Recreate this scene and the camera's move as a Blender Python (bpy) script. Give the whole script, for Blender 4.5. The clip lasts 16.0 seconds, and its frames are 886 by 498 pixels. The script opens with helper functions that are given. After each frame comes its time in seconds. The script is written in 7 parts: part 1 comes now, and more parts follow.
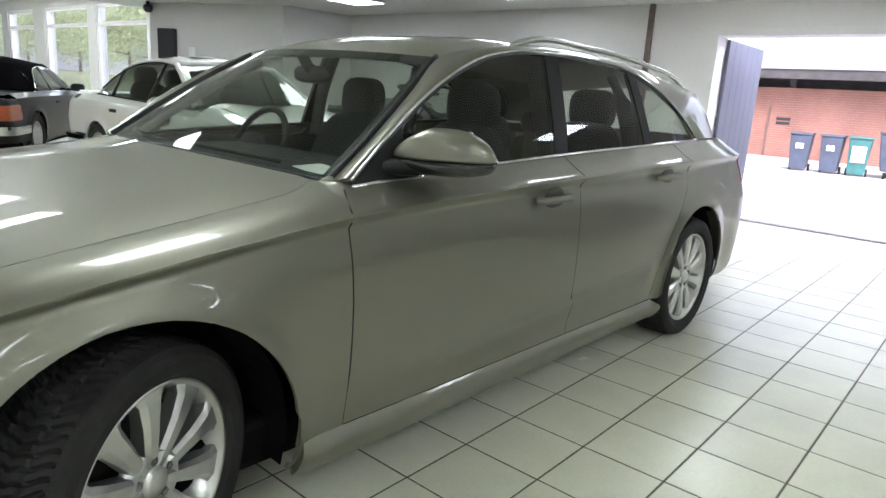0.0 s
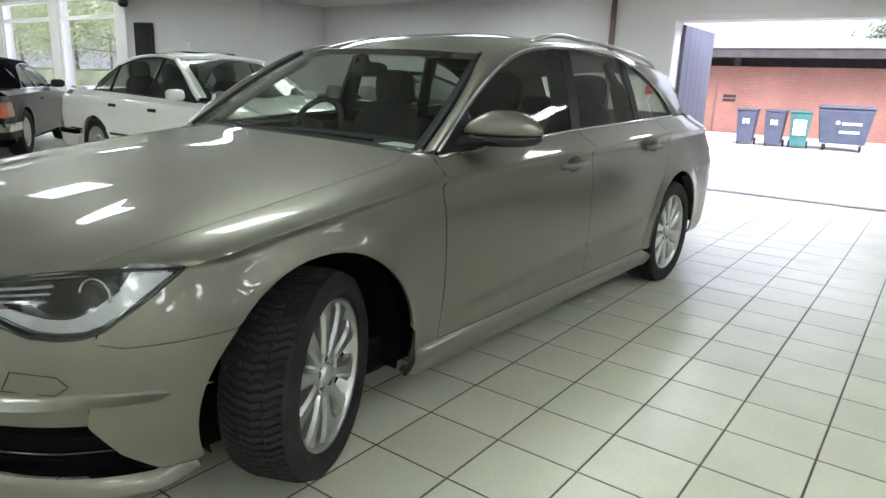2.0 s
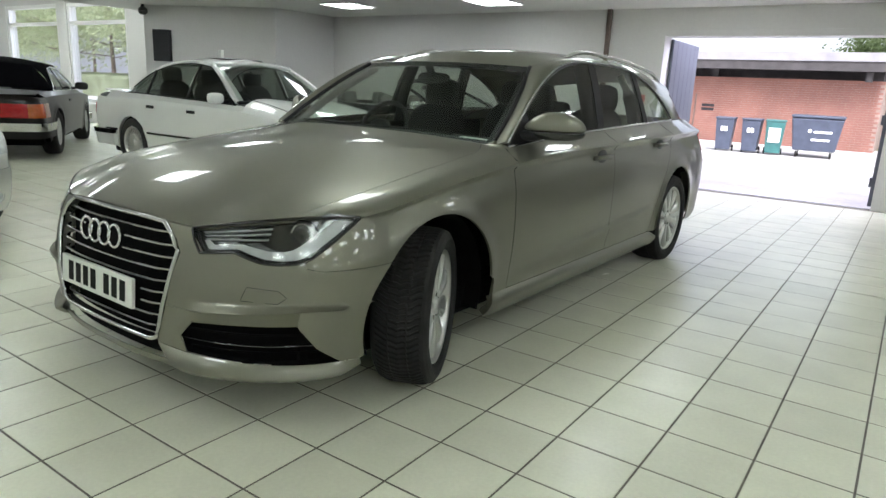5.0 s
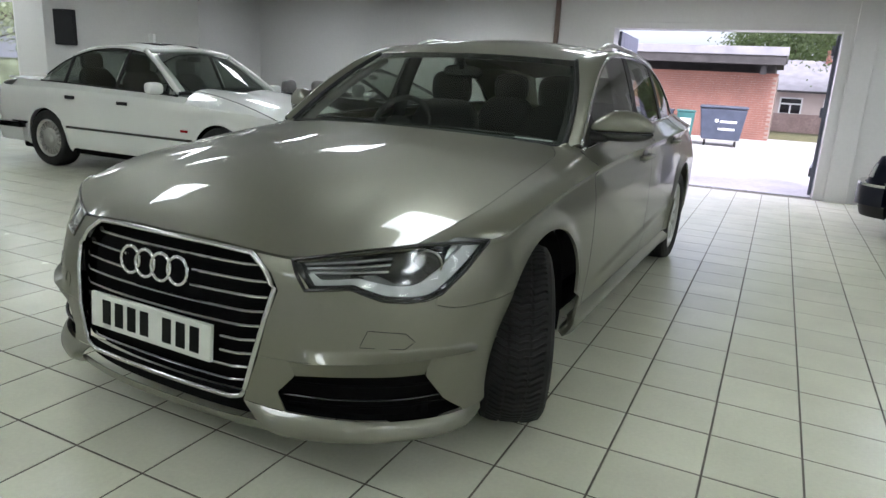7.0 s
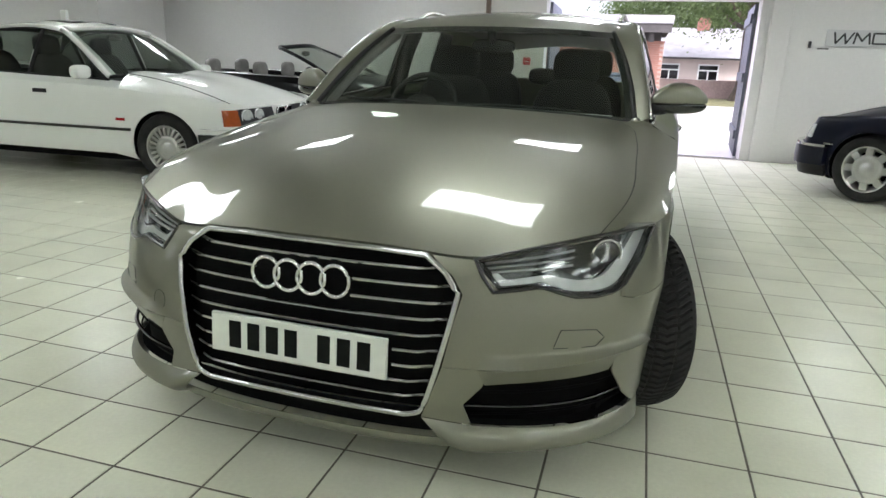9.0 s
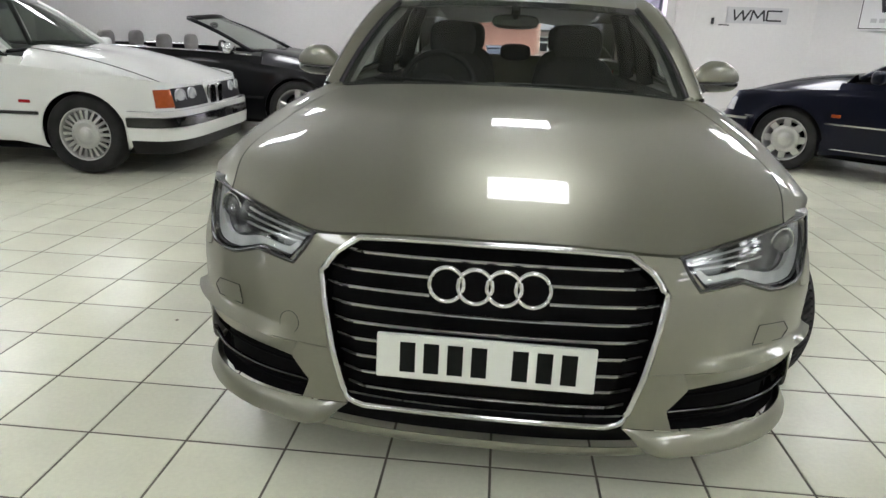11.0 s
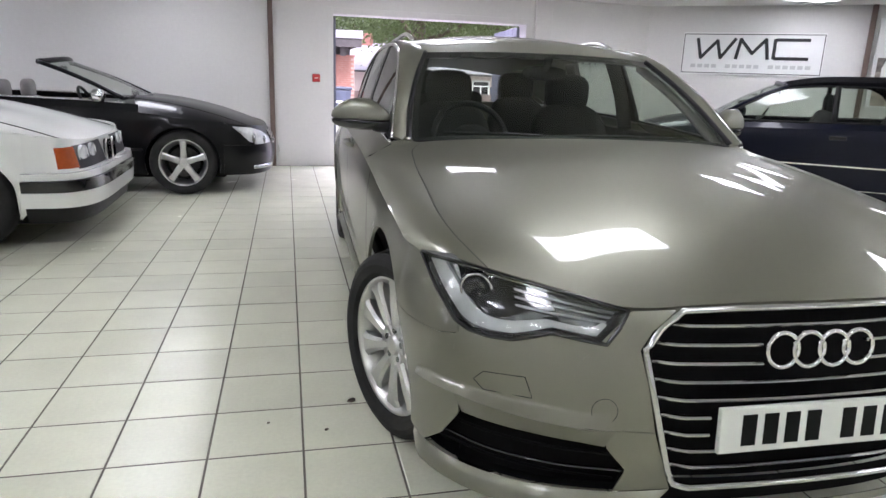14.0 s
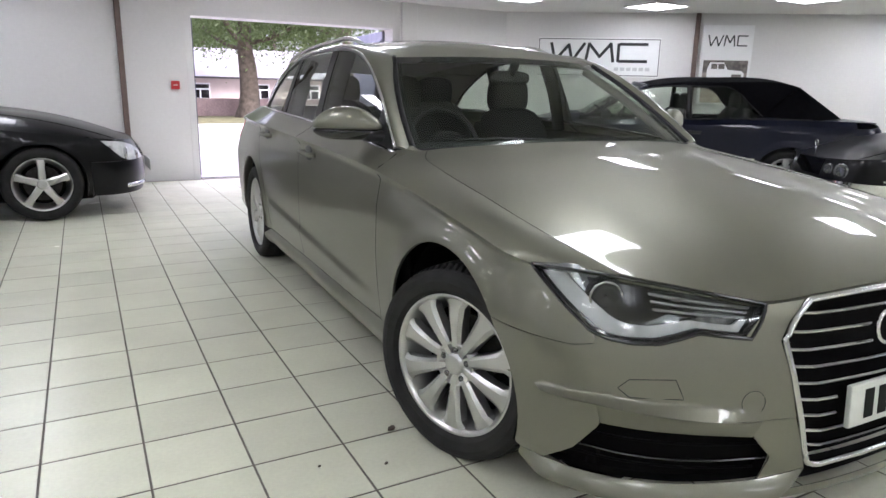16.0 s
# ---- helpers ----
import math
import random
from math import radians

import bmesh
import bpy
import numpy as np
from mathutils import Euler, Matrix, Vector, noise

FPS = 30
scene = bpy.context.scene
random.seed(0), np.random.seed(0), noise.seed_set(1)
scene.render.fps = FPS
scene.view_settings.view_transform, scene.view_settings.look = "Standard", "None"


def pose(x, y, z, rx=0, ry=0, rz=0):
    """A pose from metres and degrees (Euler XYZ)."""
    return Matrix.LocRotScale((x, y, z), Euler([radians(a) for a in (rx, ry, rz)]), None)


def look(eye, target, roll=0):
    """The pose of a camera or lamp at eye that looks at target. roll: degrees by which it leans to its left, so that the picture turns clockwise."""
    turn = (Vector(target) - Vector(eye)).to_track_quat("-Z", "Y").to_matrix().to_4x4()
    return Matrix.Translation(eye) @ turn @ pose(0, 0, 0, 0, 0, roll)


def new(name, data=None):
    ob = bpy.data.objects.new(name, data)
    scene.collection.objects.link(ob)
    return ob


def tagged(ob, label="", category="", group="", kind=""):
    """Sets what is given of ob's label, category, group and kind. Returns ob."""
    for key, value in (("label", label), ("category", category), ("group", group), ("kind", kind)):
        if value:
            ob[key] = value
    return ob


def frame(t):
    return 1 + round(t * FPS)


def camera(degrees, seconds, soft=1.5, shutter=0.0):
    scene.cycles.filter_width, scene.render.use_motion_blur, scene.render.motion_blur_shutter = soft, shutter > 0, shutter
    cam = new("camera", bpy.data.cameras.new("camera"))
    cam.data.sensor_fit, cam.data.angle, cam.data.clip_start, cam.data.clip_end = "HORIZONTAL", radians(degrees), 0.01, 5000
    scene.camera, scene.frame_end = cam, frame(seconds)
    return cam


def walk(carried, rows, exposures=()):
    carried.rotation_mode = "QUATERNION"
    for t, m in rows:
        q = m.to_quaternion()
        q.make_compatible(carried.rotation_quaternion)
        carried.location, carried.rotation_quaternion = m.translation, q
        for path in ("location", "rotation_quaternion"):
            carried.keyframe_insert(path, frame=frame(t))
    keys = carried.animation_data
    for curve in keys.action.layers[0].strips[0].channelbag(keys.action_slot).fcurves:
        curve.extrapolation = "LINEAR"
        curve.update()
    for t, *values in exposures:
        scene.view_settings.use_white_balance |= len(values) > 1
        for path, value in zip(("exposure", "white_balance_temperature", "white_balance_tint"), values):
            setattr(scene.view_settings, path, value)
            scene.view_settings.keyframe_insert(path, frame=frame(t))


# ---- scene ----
cam = camera(67.7, 16.0)
PATH = [
    (0, (0.034, 0.005, 1.22), (-1.23, 1.483, 0.757), 3.5),
    (0.5, (0.124, -0.167, 1.222), (-1.159, 1.291, 0.744), 2.9),
    (1, (0.122, -0.331, 1.228), (-1.162, 1.132, 0.773), 2.6),
    (1.5, (0.086, -0.558, 1.225), (-1.135, 0.958, 0.767), 2.0),
    (2, (0.112, -0.7, 1.222), (-1.044, 0.854, 0.724), 2.1),
    (2.5, (0.207, -0.875, 1.212), (-0.956, 0.676, 0.724), 2.4),
    (3, (0.25, -1.021, 1.227), (-0.94, 0.509, 0.737), 2.0),
    (3.5, (0.205, -1.204, 1.215), (-0.983, 0.332, 0.735), 2.4),
    (4, (0.18, -1.388, 1.216), (-0.976, 0.165, 0.716), 1.9),
    (4.5, (0.23, -1.464, 1.223), (-0.919, 0.097, 0.732), 2.3),
    (4.7, (0.242, -1.493, 1.218), (-0.898, 0.077, 0.734), 2.5),
    (6.8, (-0.534, -1.62, 1.199), (-1.368, 0.131, 0.712), 3.2),
    (7, (-0.612, -1.614, 1.207), (-1.458, 0.129, 0.711), 3.2),
    (7.5, (-0.78, -1.635, 1.2), (-1.608, 0.115, 0.697), 3.1),
    (8, (-1.019, -1.73, 1.218), (-1.725, 0.07, 0.708), 2.9),
    (8.5, (-1.201, -1.777, 1.212), (-1.793, 0.054, 0.669), 1.8),
    (8.7, (-1.274, -1.773, 1.19), (-1.845, 0.063, 0.642), 1.8),
    (10.8, (-2.139, -1.757, 1.188), (-2.311, 0.137, 0.57), 2.2),
    (11, (-2.208, -1.737, 1.184), (-2.353, 0.16, 0.566), 2.3),
    (11.5, (-2.413, -1.663, 1.192), (-2.494, 0.244, 0.594), 2.5),
    (12, (-2.588, -1.633, 1.192), (-2.577, 0.288, 0.637), 2.5),
    (12.5, (-2.828, -1.685, 1.198), (-2.571, 0.223, 0.654), 2.5),
    (13, (-3.014, -1.652, 1.182), (-2.674, 0.25, 0.667), 2.2),
    (13.5, (-3.228, -1.547, 1.186), (-2.825, 0.344, 0.674), 2.0),
    (13.8, (-3.349, -1.532, 1.224), (-2.921, 0.357, 0.725), 1.5),
    (14, (-3.412, -1.499, 1.202), (-2.961, 0.386, 0.709), 2.1),
    (14.5, (-3.67, -1.523, 1.206), (-3.079, 0.319, 0.697), 1.5),
    (15, (-3.87, -1.451, 1.192), (-3.216, 0.364, 0.663), 1.1),
    (15.5, (-4.008, -1.272, 1.193), (-3.298, 0.525, 0.679), 0.5),
    (16, (-4.07, -1.158, 1.191), (-3.144, 0.552, 0.722), 1.2),
]
EXPOSURES = [(0.0, 1.55, 5900, 19), (3.5, 1.28, 5950, 17), (4.7, 1.20, 6000, 15), (6.8, 1.0, 5850, 19), (8.7, 1.27, 6050, 16), (10.8, 1.52, 6100, 23), (13.5, 1.52, 5900, 29), (16.0, 1.52, 5900, 28)]
walk(cam, [(t, look(eye, target, roll)) for t, eye, target, roll in PATH], EXPOSURES)

# ---- light: overcast day outside, LED panels inside ----
world = bpy.data.worlds.new("overcast_sky")
scene.world = world
world.use_nodes = True
wn = world.node_tree.nodes
sky = wn.new("ShaderNodeTexSky")
sky.sky_type, sky.sun_disc = "NISHITA", False
sky.sun_elevation, sky.sun_rotation, sky.air_density, sky.dust_density = radians(42), radians(150), 1.0, 4.0
hsv = wn.new("ShaderNodeHueSaturation")
hsv.inputs["Saturation"].default_value, hsv.inputs["Value"].default_value = 0.30, 1.25
world.node_tree.links.new(sky.outputs[0], hsv.inputs["Color"])
cloud = wn.new("ShaderNodeMixRGB")
cloud.blend_type, cloud.inputs[0].default_value, cloud.inputs[2].default_value = "LIGHTEN", 1.0, (1.9, 1.95, 2.05, 1)
world.node_tree.links.new(hsv.outputs[0], cloud.inputs[1])
world.node_tree.links.new(cloud.outputs[0], wn["Background"].inputs[0])
wn["Background"].inputs[1].default_value = 0.15
sun = new("sun", bpy.data.lights.new("sun", "SUN"))
sun.data.energy, sun.data.angle, sun.data.color = 2.3, radians(14), (1.0, 0.96, 0.9)
sun.matrix_world = look((0, 0, 30), (-9, 17, 4))
day = new("sky_light", bpy.data.lights.new("sky_light", "AREA"))
day.data.shape, day.data.size, day.data.size_y = "RECTANGLE", 2.7, 1.5
day.data.energy, day.data.color = 125, (0.93, 0.85, 1.0)
day.matrix_world = look((-1.44, 9.3, 3.25), (-1.44, 6.3, 0.0))
bay = new("bay_sky_light", bpy.data.lights.new("bay_sky_light", "AREA"))
bay.data.shape, bay.data.size, bay.data.size_y = "RECTANGLE", 11.0, 1.6
bay.data.energy, bay.data.color = 150, (0.88, 0.94, 1.0)
bay.matrix_world = look((-19.0, 8.6, 4.0), (-19.0, 5.2, 0.6))
PANEL_GLOW = 6.4


# ---- materials ----
def material(name, colour, rough=0.5, metal=0.0, coat=0.0, noise_scale=0.0, noise_amount=0.0, bump=0.0, bump_scale=200.0,
             glow=0.0, spec=0.5, fine=0.0, fine_scale=400.0, rough_amount=0.0, placed=False):
    m = bpy.data.materials.new(name)
    m.use_nodes = True
    n, l = m.node_tree.nodes, m.node_tree.links
    b = n["Principled BSDF"]
    b.inputs["Base Color"].default_value = (*colour, 1)
    b.inputs["Roughness"].default_value = rough
    b.inputs["Metallic"].default_value = metal
    b.inputs["Coat Weight"].default_value = coat
    b.inputs["Coat Roughness"].default_value = 0.03
    b.inputs["Specular IOR Level"].default_value = spec
    if glow:
        b.inputs["Emission Color"].default_value = (*colour, 1)
        b.inputs["Emission Strength"].default_value = glow
    co = n.new("ShaderNodeNewGeometry") if placed else n.new("ShaderNodeTexCoord")
    spot = co.outputs["Position" if placed else "Object"]
    if noise_amount or fine:
        last = None
        for scale, amount in ((noise_scale, noise_amount), (fine_scale, fine)):
            if not amount:
                continue
            t = n.new("ShaderNodeTexNoise")
            t.inputs["Scale"].default_value, t.inputs["Detail"].default_value = scale, 4
            l.new(spot, t.inputs["Vector"])
            r = n.new("ShaderNodeMapRange")
            r.inputs["From Min"].default_value, r.inputs["From Max"].default_value = 0.3, 0.7
            r.inputs["To Min"].default_value, r.inputs["To Max"].default_value = 1 - amount, 1 + amount
            l.new(t.outputs["Fac"], r.inputs["Value"])
            mix = n.new("ShaderNodeMix")
            mix.data_type, mix.blend_type = "RGBA", "MULTIPLY"
            mix.inputs[0].default_value = 1
            if last:
                l.new(last, mix.inputs[6])
            else:
                mix.inputs[6].default_value = (*colour, 1)
            l.new(r.outputs[0], mix.inputs[7])
            last = mix.outputs[2]
            if rough_amount and amount == noise_amount:
                rr = n.new("ShaderNodeMapRange")
                rr.inputs["To Min"].default_value, rr.inputs["To Max"].default_value = rough - rough_amount, rough + rough_amount
                l.new(t.outputs["Fac"], rr.inputs["Value"])
                l.new(rr.outputs[0], b.inputs["Roughness"])
        l.new(last, b.inputs["Base Color"])
    if bump:
        t = n.new("ShaderNodeTexNoise")
        t.inputs["Scale"].default_value, t.inputs["Detail"].default_value = bump_scale, 3
        l.new(spot, t.inputs["Vector"])
        bp = n.new("ShaderNodeBump")
        bp.inputs["Strength"].default_value, bp.inputs["Distance"].default_value = bump, 0.01
        l.new(t.outputs["Fac"], bp.inputs["Height"])
        l.new(bp.outputs[0], b.inputs["Normal"])
    return m


def glass(name, tint, gloss=0.05):
    m = bpy.data.materials.new(name)
    m.use_nodes = True
    n, l = m.node_tree.nodes, m.node_tree.links
    n.remove(n["Principled BSDF"])
    tr, gl, mix, lw = n.new("ShaderNodeBsdfTransparent"), n.new("ShaderNodeBsdfGlossy"), n.new("ShaderNodeMixShader"), n.new("ShaderNodeLayerWeight")
    power, scale = n.new("ShaderNodeMath"), n.new("ShaderNodeMath")
    tr.inputs[0].default_value = (*tint, 1)
    gl.inputs["Roughness"].default_value = 0.01
    lw.inputs[0].default_value = 0.5
    power.operation, scale.operation = "POWER", "MULTIPLY_ADD"
    power.inputs[1].default_value, scale.inputs[1].default_value, scale.inputs[2].default_value = 4.5, 0.85, gloss
    l.new(lw.outputs["Facing"], power.inputs[0]), l.new(power.outputs[0], scale.inputs[0]), l.new(scale.outputs[0], mix.inputs[0])
    l.new(tr.outputs[0], mix.inputs[1]), l.new(gl.outputs[0], mix.inputs[2])
    l.new(mix.outputs[0], n["Material Output"].inputs[0])
    return m


PAINT = material("champagne_metallic_paint", (0.203, 0.203, 0.160), 0.45, 0.92, 0.68, 1.2, 0.03, 0.012, 16, fine=0.10, fine_scale=900)
PAINT.node_tree.nodes["Principled BSDF"].inputs["Coat IOR"].default_value = 1.55
# body colour darkened to stand for the shade inside the handle cups
CUP_SHADE = material("handle_cup_shade", (0.05, 0.05, 0.04), 0.5, 0.3, 0.3, 20, 0.1)
WHITE_PAINT = material("white_car_paint", (0.78, 0.79, 0.76), 0.3, 0, 1.0, 1.5, 0.03)
BLACK_PAINT = material("black_car_paint", (0.004, 0.004, 0.005), 0.30, 0, 0.30, 1.5, 0.1, spec=0.15)
BLUE_PAINT = material("dark_blue_car_paint", (0.004, 0.005, 0.014), 0.30, 0.1, 0.28, 1.5, 0.1, spec=0.15)
GREY_PAINT = material("dark_grey_metallic_paint", (0.012, 0.009, 0.008), 0.3, 0.1, 0.2, 1.5, 0.1, spec=0.2)
SILVER_PAINT = material("silver_metallic_paint", (0.55, 0.55, 0.52), 0.3, 0.7, 1.0, 1.5, 0.05)
CHROME = material("chrome", (0.66, 0.66, 0.66), 0.08, 1.0)
GRILLE_CHROME = material("grille_chrome", (0.52, 0.52, 0.52), 0.14, 1.0)
SATIN = material("satin_aluminium", (0.62, 0.62, 0.60), 0.25, 1.0)
ALLOY = material("silver_alloy", (0.52, 0.52, 0.505), 0.32, 0.9, 0.4, 8, 0.05)
DISC_IRON = material("brake_disc_iron", (0.05, 0.048, 0.045), 0.5, 0.8, 0, 30, 0.3)
RUBBER = material("tyre_rubber", (0.022, 0.022, 0.021), 0.75, 0, 0, 12, 0.25, 0.1, 300, spec=0.2)
PLASTIC = material("black_plastic", (0.008, 0.008, 0.008), 0.5, 0, 0, 15, 0.2, 0.08, 600, spec=0.3)
GLOSS_BLACK = material("gloss_black_plastic", (0.006, 0.006, 0.007), 0.12, 0, 0.5, 10, 0.1)
DARK = material("underbody_black", (0.004, 0.004, 0.004), 0.95, 0, 0, 8, 0.2, spec=0.1)
SEAT = material("dark_seat_cloth", (0.014, 0.014, 0.014), 0.85, 0, 0, 20, 0.2, 0.3, 500)
GREY_SEAT = material("grey_leather", (0.22, 0.21, 0.20), 0.55, 0, 0, 14, 0.12, 0.15, 200)
CANVAS = material("black_soft_top_canvas", (0.004, 0.004, 0.005), 0.9, 0, 0, 20, 0.2, 0.3, 700, spec=0.03)
SCREEN = glass("windscreen_glass", (0.64, 0.70, 0.64))
WINDOW = glass("green_tinted_glass", (0.74, 0.79, 0.73))
DARK_WINDOW = glass("dark_tinted_glass", (0.30, 0.34, 0.31))
CLEAR = glass("clear_lens", (0.94, 0.95, 0.95), 0.04)
RED_LENS = material("red_lamp_lens", (0.35, 0.012, 0.015), 0.12, 0, 0.8, 30, 0.1)
AMBER_LENS = material("amber_lamp_lens", (0.42, 0.085, 0.02), 0.12, 0, 0.8, 30, 0.1)
LAMP_SILVER = material("lamp_reflector", (0.50, 0.52, 0.52), 0.2, 0.85, 0, 30, 0.06)
LAMP_GREY = material("lamp_bezel", (0.20, 0.21, 0.21), 0.25, 0.7, 0.3, 30, 0.1)
LAMP_WHITE = material("lamp_glass_white", (0.58, 0.60, 0.60), 0.25, 0.2, 0.5, 30, 0.12)
LAMP_FIN = material("lamp_fin_grey", (0.30, 0.31, 0.31), 0.35, 0.6, 0, 30, 0.1)
STRIP = material("daytime_strip", (0.50, 0.52, 0.52), 0.30, 0.35, 0.4, 30, 0.08)
PLATE_WHITE = material("number_plate_white", (0.64, 0.66, 0.61), 0.35, 0, 0.3, 15, 0.04)
PLATE_YELLOW = material("number_plate_yellow", (0.75, 0.52, 0.05), 0.35, 0, 0.3, 15, 0.04)
PLATE_BLACK = material("number_plate_black", (0.006, 0.007, 0.006), 0.6, spec=0.1)
WALL = material("painted_wall", (0.65, 0.64, 0.63), 0.6, 0, 0, 0.7, 0.03, 0.12, 60, fine=0.02, fine_scale=25)
CEILING = material("white_ceiling", (0.66, 0.66, 0.635), 0.7, 0, 0, 0.8, 0.03, 0.1, 80)
TRIM = material("white_gloss_trim", (0.78, 0.77, 0.76), 0.35, 0, 0, 3, 0.04, 0.05, 40)
GROUT = material("dark_grout", (0.12, 0.105, 0.085), 0.9, 0, 0, 6, 0.3, 0.2, 300)
BROWN = material("brown_painted_conduit", (0.13, 0.09, 0.075), 0.45, 0, 0, 8, 0.15, 0.05, 100)
LED = material("led_diffuser", (0.95, 1.0, 0.91), 0.4, glow=PANEL_GLOW)
BRICK = material("red_brick", (0.25, 0.118, 0.092), 0.85, 0, 0, 1.1, 0.16, 0.4, 120, fine=0.2, fine_scale=60)
MORTAR = material("mortar", (0.28, 0.21, 0.18), 0.95, 0, 0, 5, 0.25, 0.3, 200)
CONCRETE = material("pale_concrete", (0.44, 0.43, 0.415), 0.85, 0, 0, 0.5, 0.15, 0.3, 40, fine=0.1, fine_scale=14)
BIN_BLUE = material("blue_grey_bin_plastic", (0.055, 0.066, 0.10), 0.5, 0, 0, 5, 0.15, 0.05, 200)
BIN_GREEN = material("teal_bin_plastic", (0.035, 0.13, 0.125), 0.5, 0, 0, 5, 0.15, 0.05, 200)
DOOR_BLUE = material("blue_grey_door_paint", (0.082, 0.090, 0.112), 0.5, 0, 0, 3, 0.08, 0.08, 90)
ROOF_DARK = material("dark_roof_timber", (0.05, 0.045, 0.045), 0.7, 0, 0, 4, 0.25, 0.2, 60)
ROOF_FELT = material("pale_grey_roofing", (0.27, 0.26, 0.28), 0.8, 0, 0, 2, 0.15, 0.2, 60)
RENDER_PINK = material("cream_house_render", (0.55, 0.46, 0.42), 0.85, 0, 0, 1, 0.1, 0.25, 90)
GARDEN_WALL = material("brown_garden_wall", (0.27, 0.20, 0.19), 0.9, 0, 0, 2, 0.15, 0.3, 60, fine=0.15, fine_scale=12)
# leaf colour lifted well above LEAF to stand for overexposed daylight
LEAF_GLARE = material("glare_paled_leaves", (0.30, 0.335, 0.23), 0.6, 0, 0, 1.2, 0.6, fine=0.3, fine_scale=20)
LEAF = material("tree_leaves", (0.085, 0.115, 0.048), 0.6, 0, 0, 2.5, 0.5, fine=0.3, fine_scale=20)
for leaf_mat, tone_ in ((LEAF_GLARE, (0.42, 0.50, 0.22, 1)), (LEAF, (0.13, 0.19, 0.06, 1))):
    ln, ll = leaf_mat.node_tree.nodes, leaf_mat.node_tree.links
    thin, both_ = ln.new("ShaderNodeBsdfTranslucent"), ln.new("ShaderNodeMixShader")
    thin.inputs["Color"].default_value, both_.inputs[0].default_value = tone_, 0.45
    ll.new(ln["Principled BSDF"].outputs[0], both_.inputs[1]), ll.new(thin.outputs[0], both_.inputs[2])
    ll.new(both_.outputs[0], ln["Material Output"].inputs[0])
BARK = material("tree_bark", (0.10, 0.08, 0.06), 0.9, 0, 0, 6, 0.4, 0.6, 40)
GRASS = material("rough_grass", (0.14, 0.135, 0.065), 0.85, 0, 0, 3, 0.35, 0.4, 60)
BOX_BLACK = material("black_speaker_cloth", (0.02, 0.02, 0.024), 0.8, 0, 0, 20, 0.2, 0.2, 500)
SIGN_WHITE = material("white_sign_board", (0.74, 0.74, 0.74), 0.4, 0, 0, 4, 0.03)
SIGN_SILVER = material("silver_sign_board", (0.52, 0.52, 0.53), 0.35, 0.3, 0, 4, 0.04)
SIGN_BLACK = material("black_sign_letters", (0.012, 0.012, 0.014), 0.35, 0, 0, 20, 0.1)
PHOTO = material("printed_photo_greys", (0.30, 0.26, 0.23), 0.4, 0, 0, 9, 0.5)
PHOTO_DARK = material("printed_photo_trees", (0.12, 0.105, 0.095), 0.4, 0, 0, 14, 0.6)
PHOTO_SAND = material("printed_photo_sand", (0.34, 0.29, 0.24), 0.4, 0, 0, 12, 0.35)
RED_BOX = material("red_alarm_plastic", (0.5, 0.03, 0.03), 0.4, 0, 0.2, 20, 0.06)
PAPER = material("white_card", (0.85, 0.86, 0.84), 0.5, 0, 0, 10, 0.03)

# glazed floor tiles: soft mottle, each tile a little different
TILE = material("glazed_floor_tile", (0.66, 0.665, 0.535), 0.26, 0, 0, 3.1, 0.05, 0.02, 9, fine=0.03, fine_scale=70, rough_amount=0.03, placed=True, spec=0.5)
tn, tl = TILE.node_tree.nodes, TILE.node_tree.links
info, vary, tone = tn.new("ShaderNodeObjectInfo"), tn.new("ShaderNodeMapRange"), tn.new("ShaderNodeMix")
vary.inputs["To Min"].default_value, vary.inputs["To Max"].default_value = 0.94, 1.04
tone.data_type, tone.blend_type = "RGBA", "MULTIPLY"
tone.inputs[0].default_value = 1
tl.new(info.outputs["Random"], vary.inputs["Value"])
tl.new(tn["Principled BSDF"].inputs["Base Color"].links[0].from_socket, tone.inputs[6])
tl.new(vary.outputs[0], tone.inputs[7])
tl.new(tone.outputs[2], tn["Principled BSDF"].inputs["Base Color"])


# ---- mesh helpers ----
def mesh(name, verts, faces, mat, parent=None, label="", smooth=True, sharp=()):
    me = bpy.data.meshes.new(name)
    me.from_pydata([tuple(v) for v in verts], [], [tuple(f) for f in faces])
    me.materials.append(mat)
    if smooth:
        me.polygons.foreach_set("use_smooth", [True] * len(me.polygons))
    if len(sharp):
        want = {tuple(sorted(e)) for e in sharp}
        for e in me.edges:
            if tuple(sorted(e.vertices)) in want:
                e.use_edge_sharp = True
    me.update()
    ob = new(name, me)
    ob.parent = parent
    if label:
        tagged(ob, label)
    return ob


def part(name, bm, mat, parent=None, label="", smooth=False):
    me = bpy.data.meshes.new(name)
    bm.to_mesh(me)
    bm.free()
    me.materials.append(mat)
    if smooth:
        me.polygons.foreach_set("use_smooth", [True] * len(me.polygons))
    ob = new(name, me)
    ob.parent = parent
    if label:
        tagged(ob, label)
    return ob


def empty(name, m, label, category, group="", kind=""):
    ob = new(name)
    ob.empty_display_size = 0.1
    ob.matrix_world = m
    return tagged(ob, label, category, group, kind)


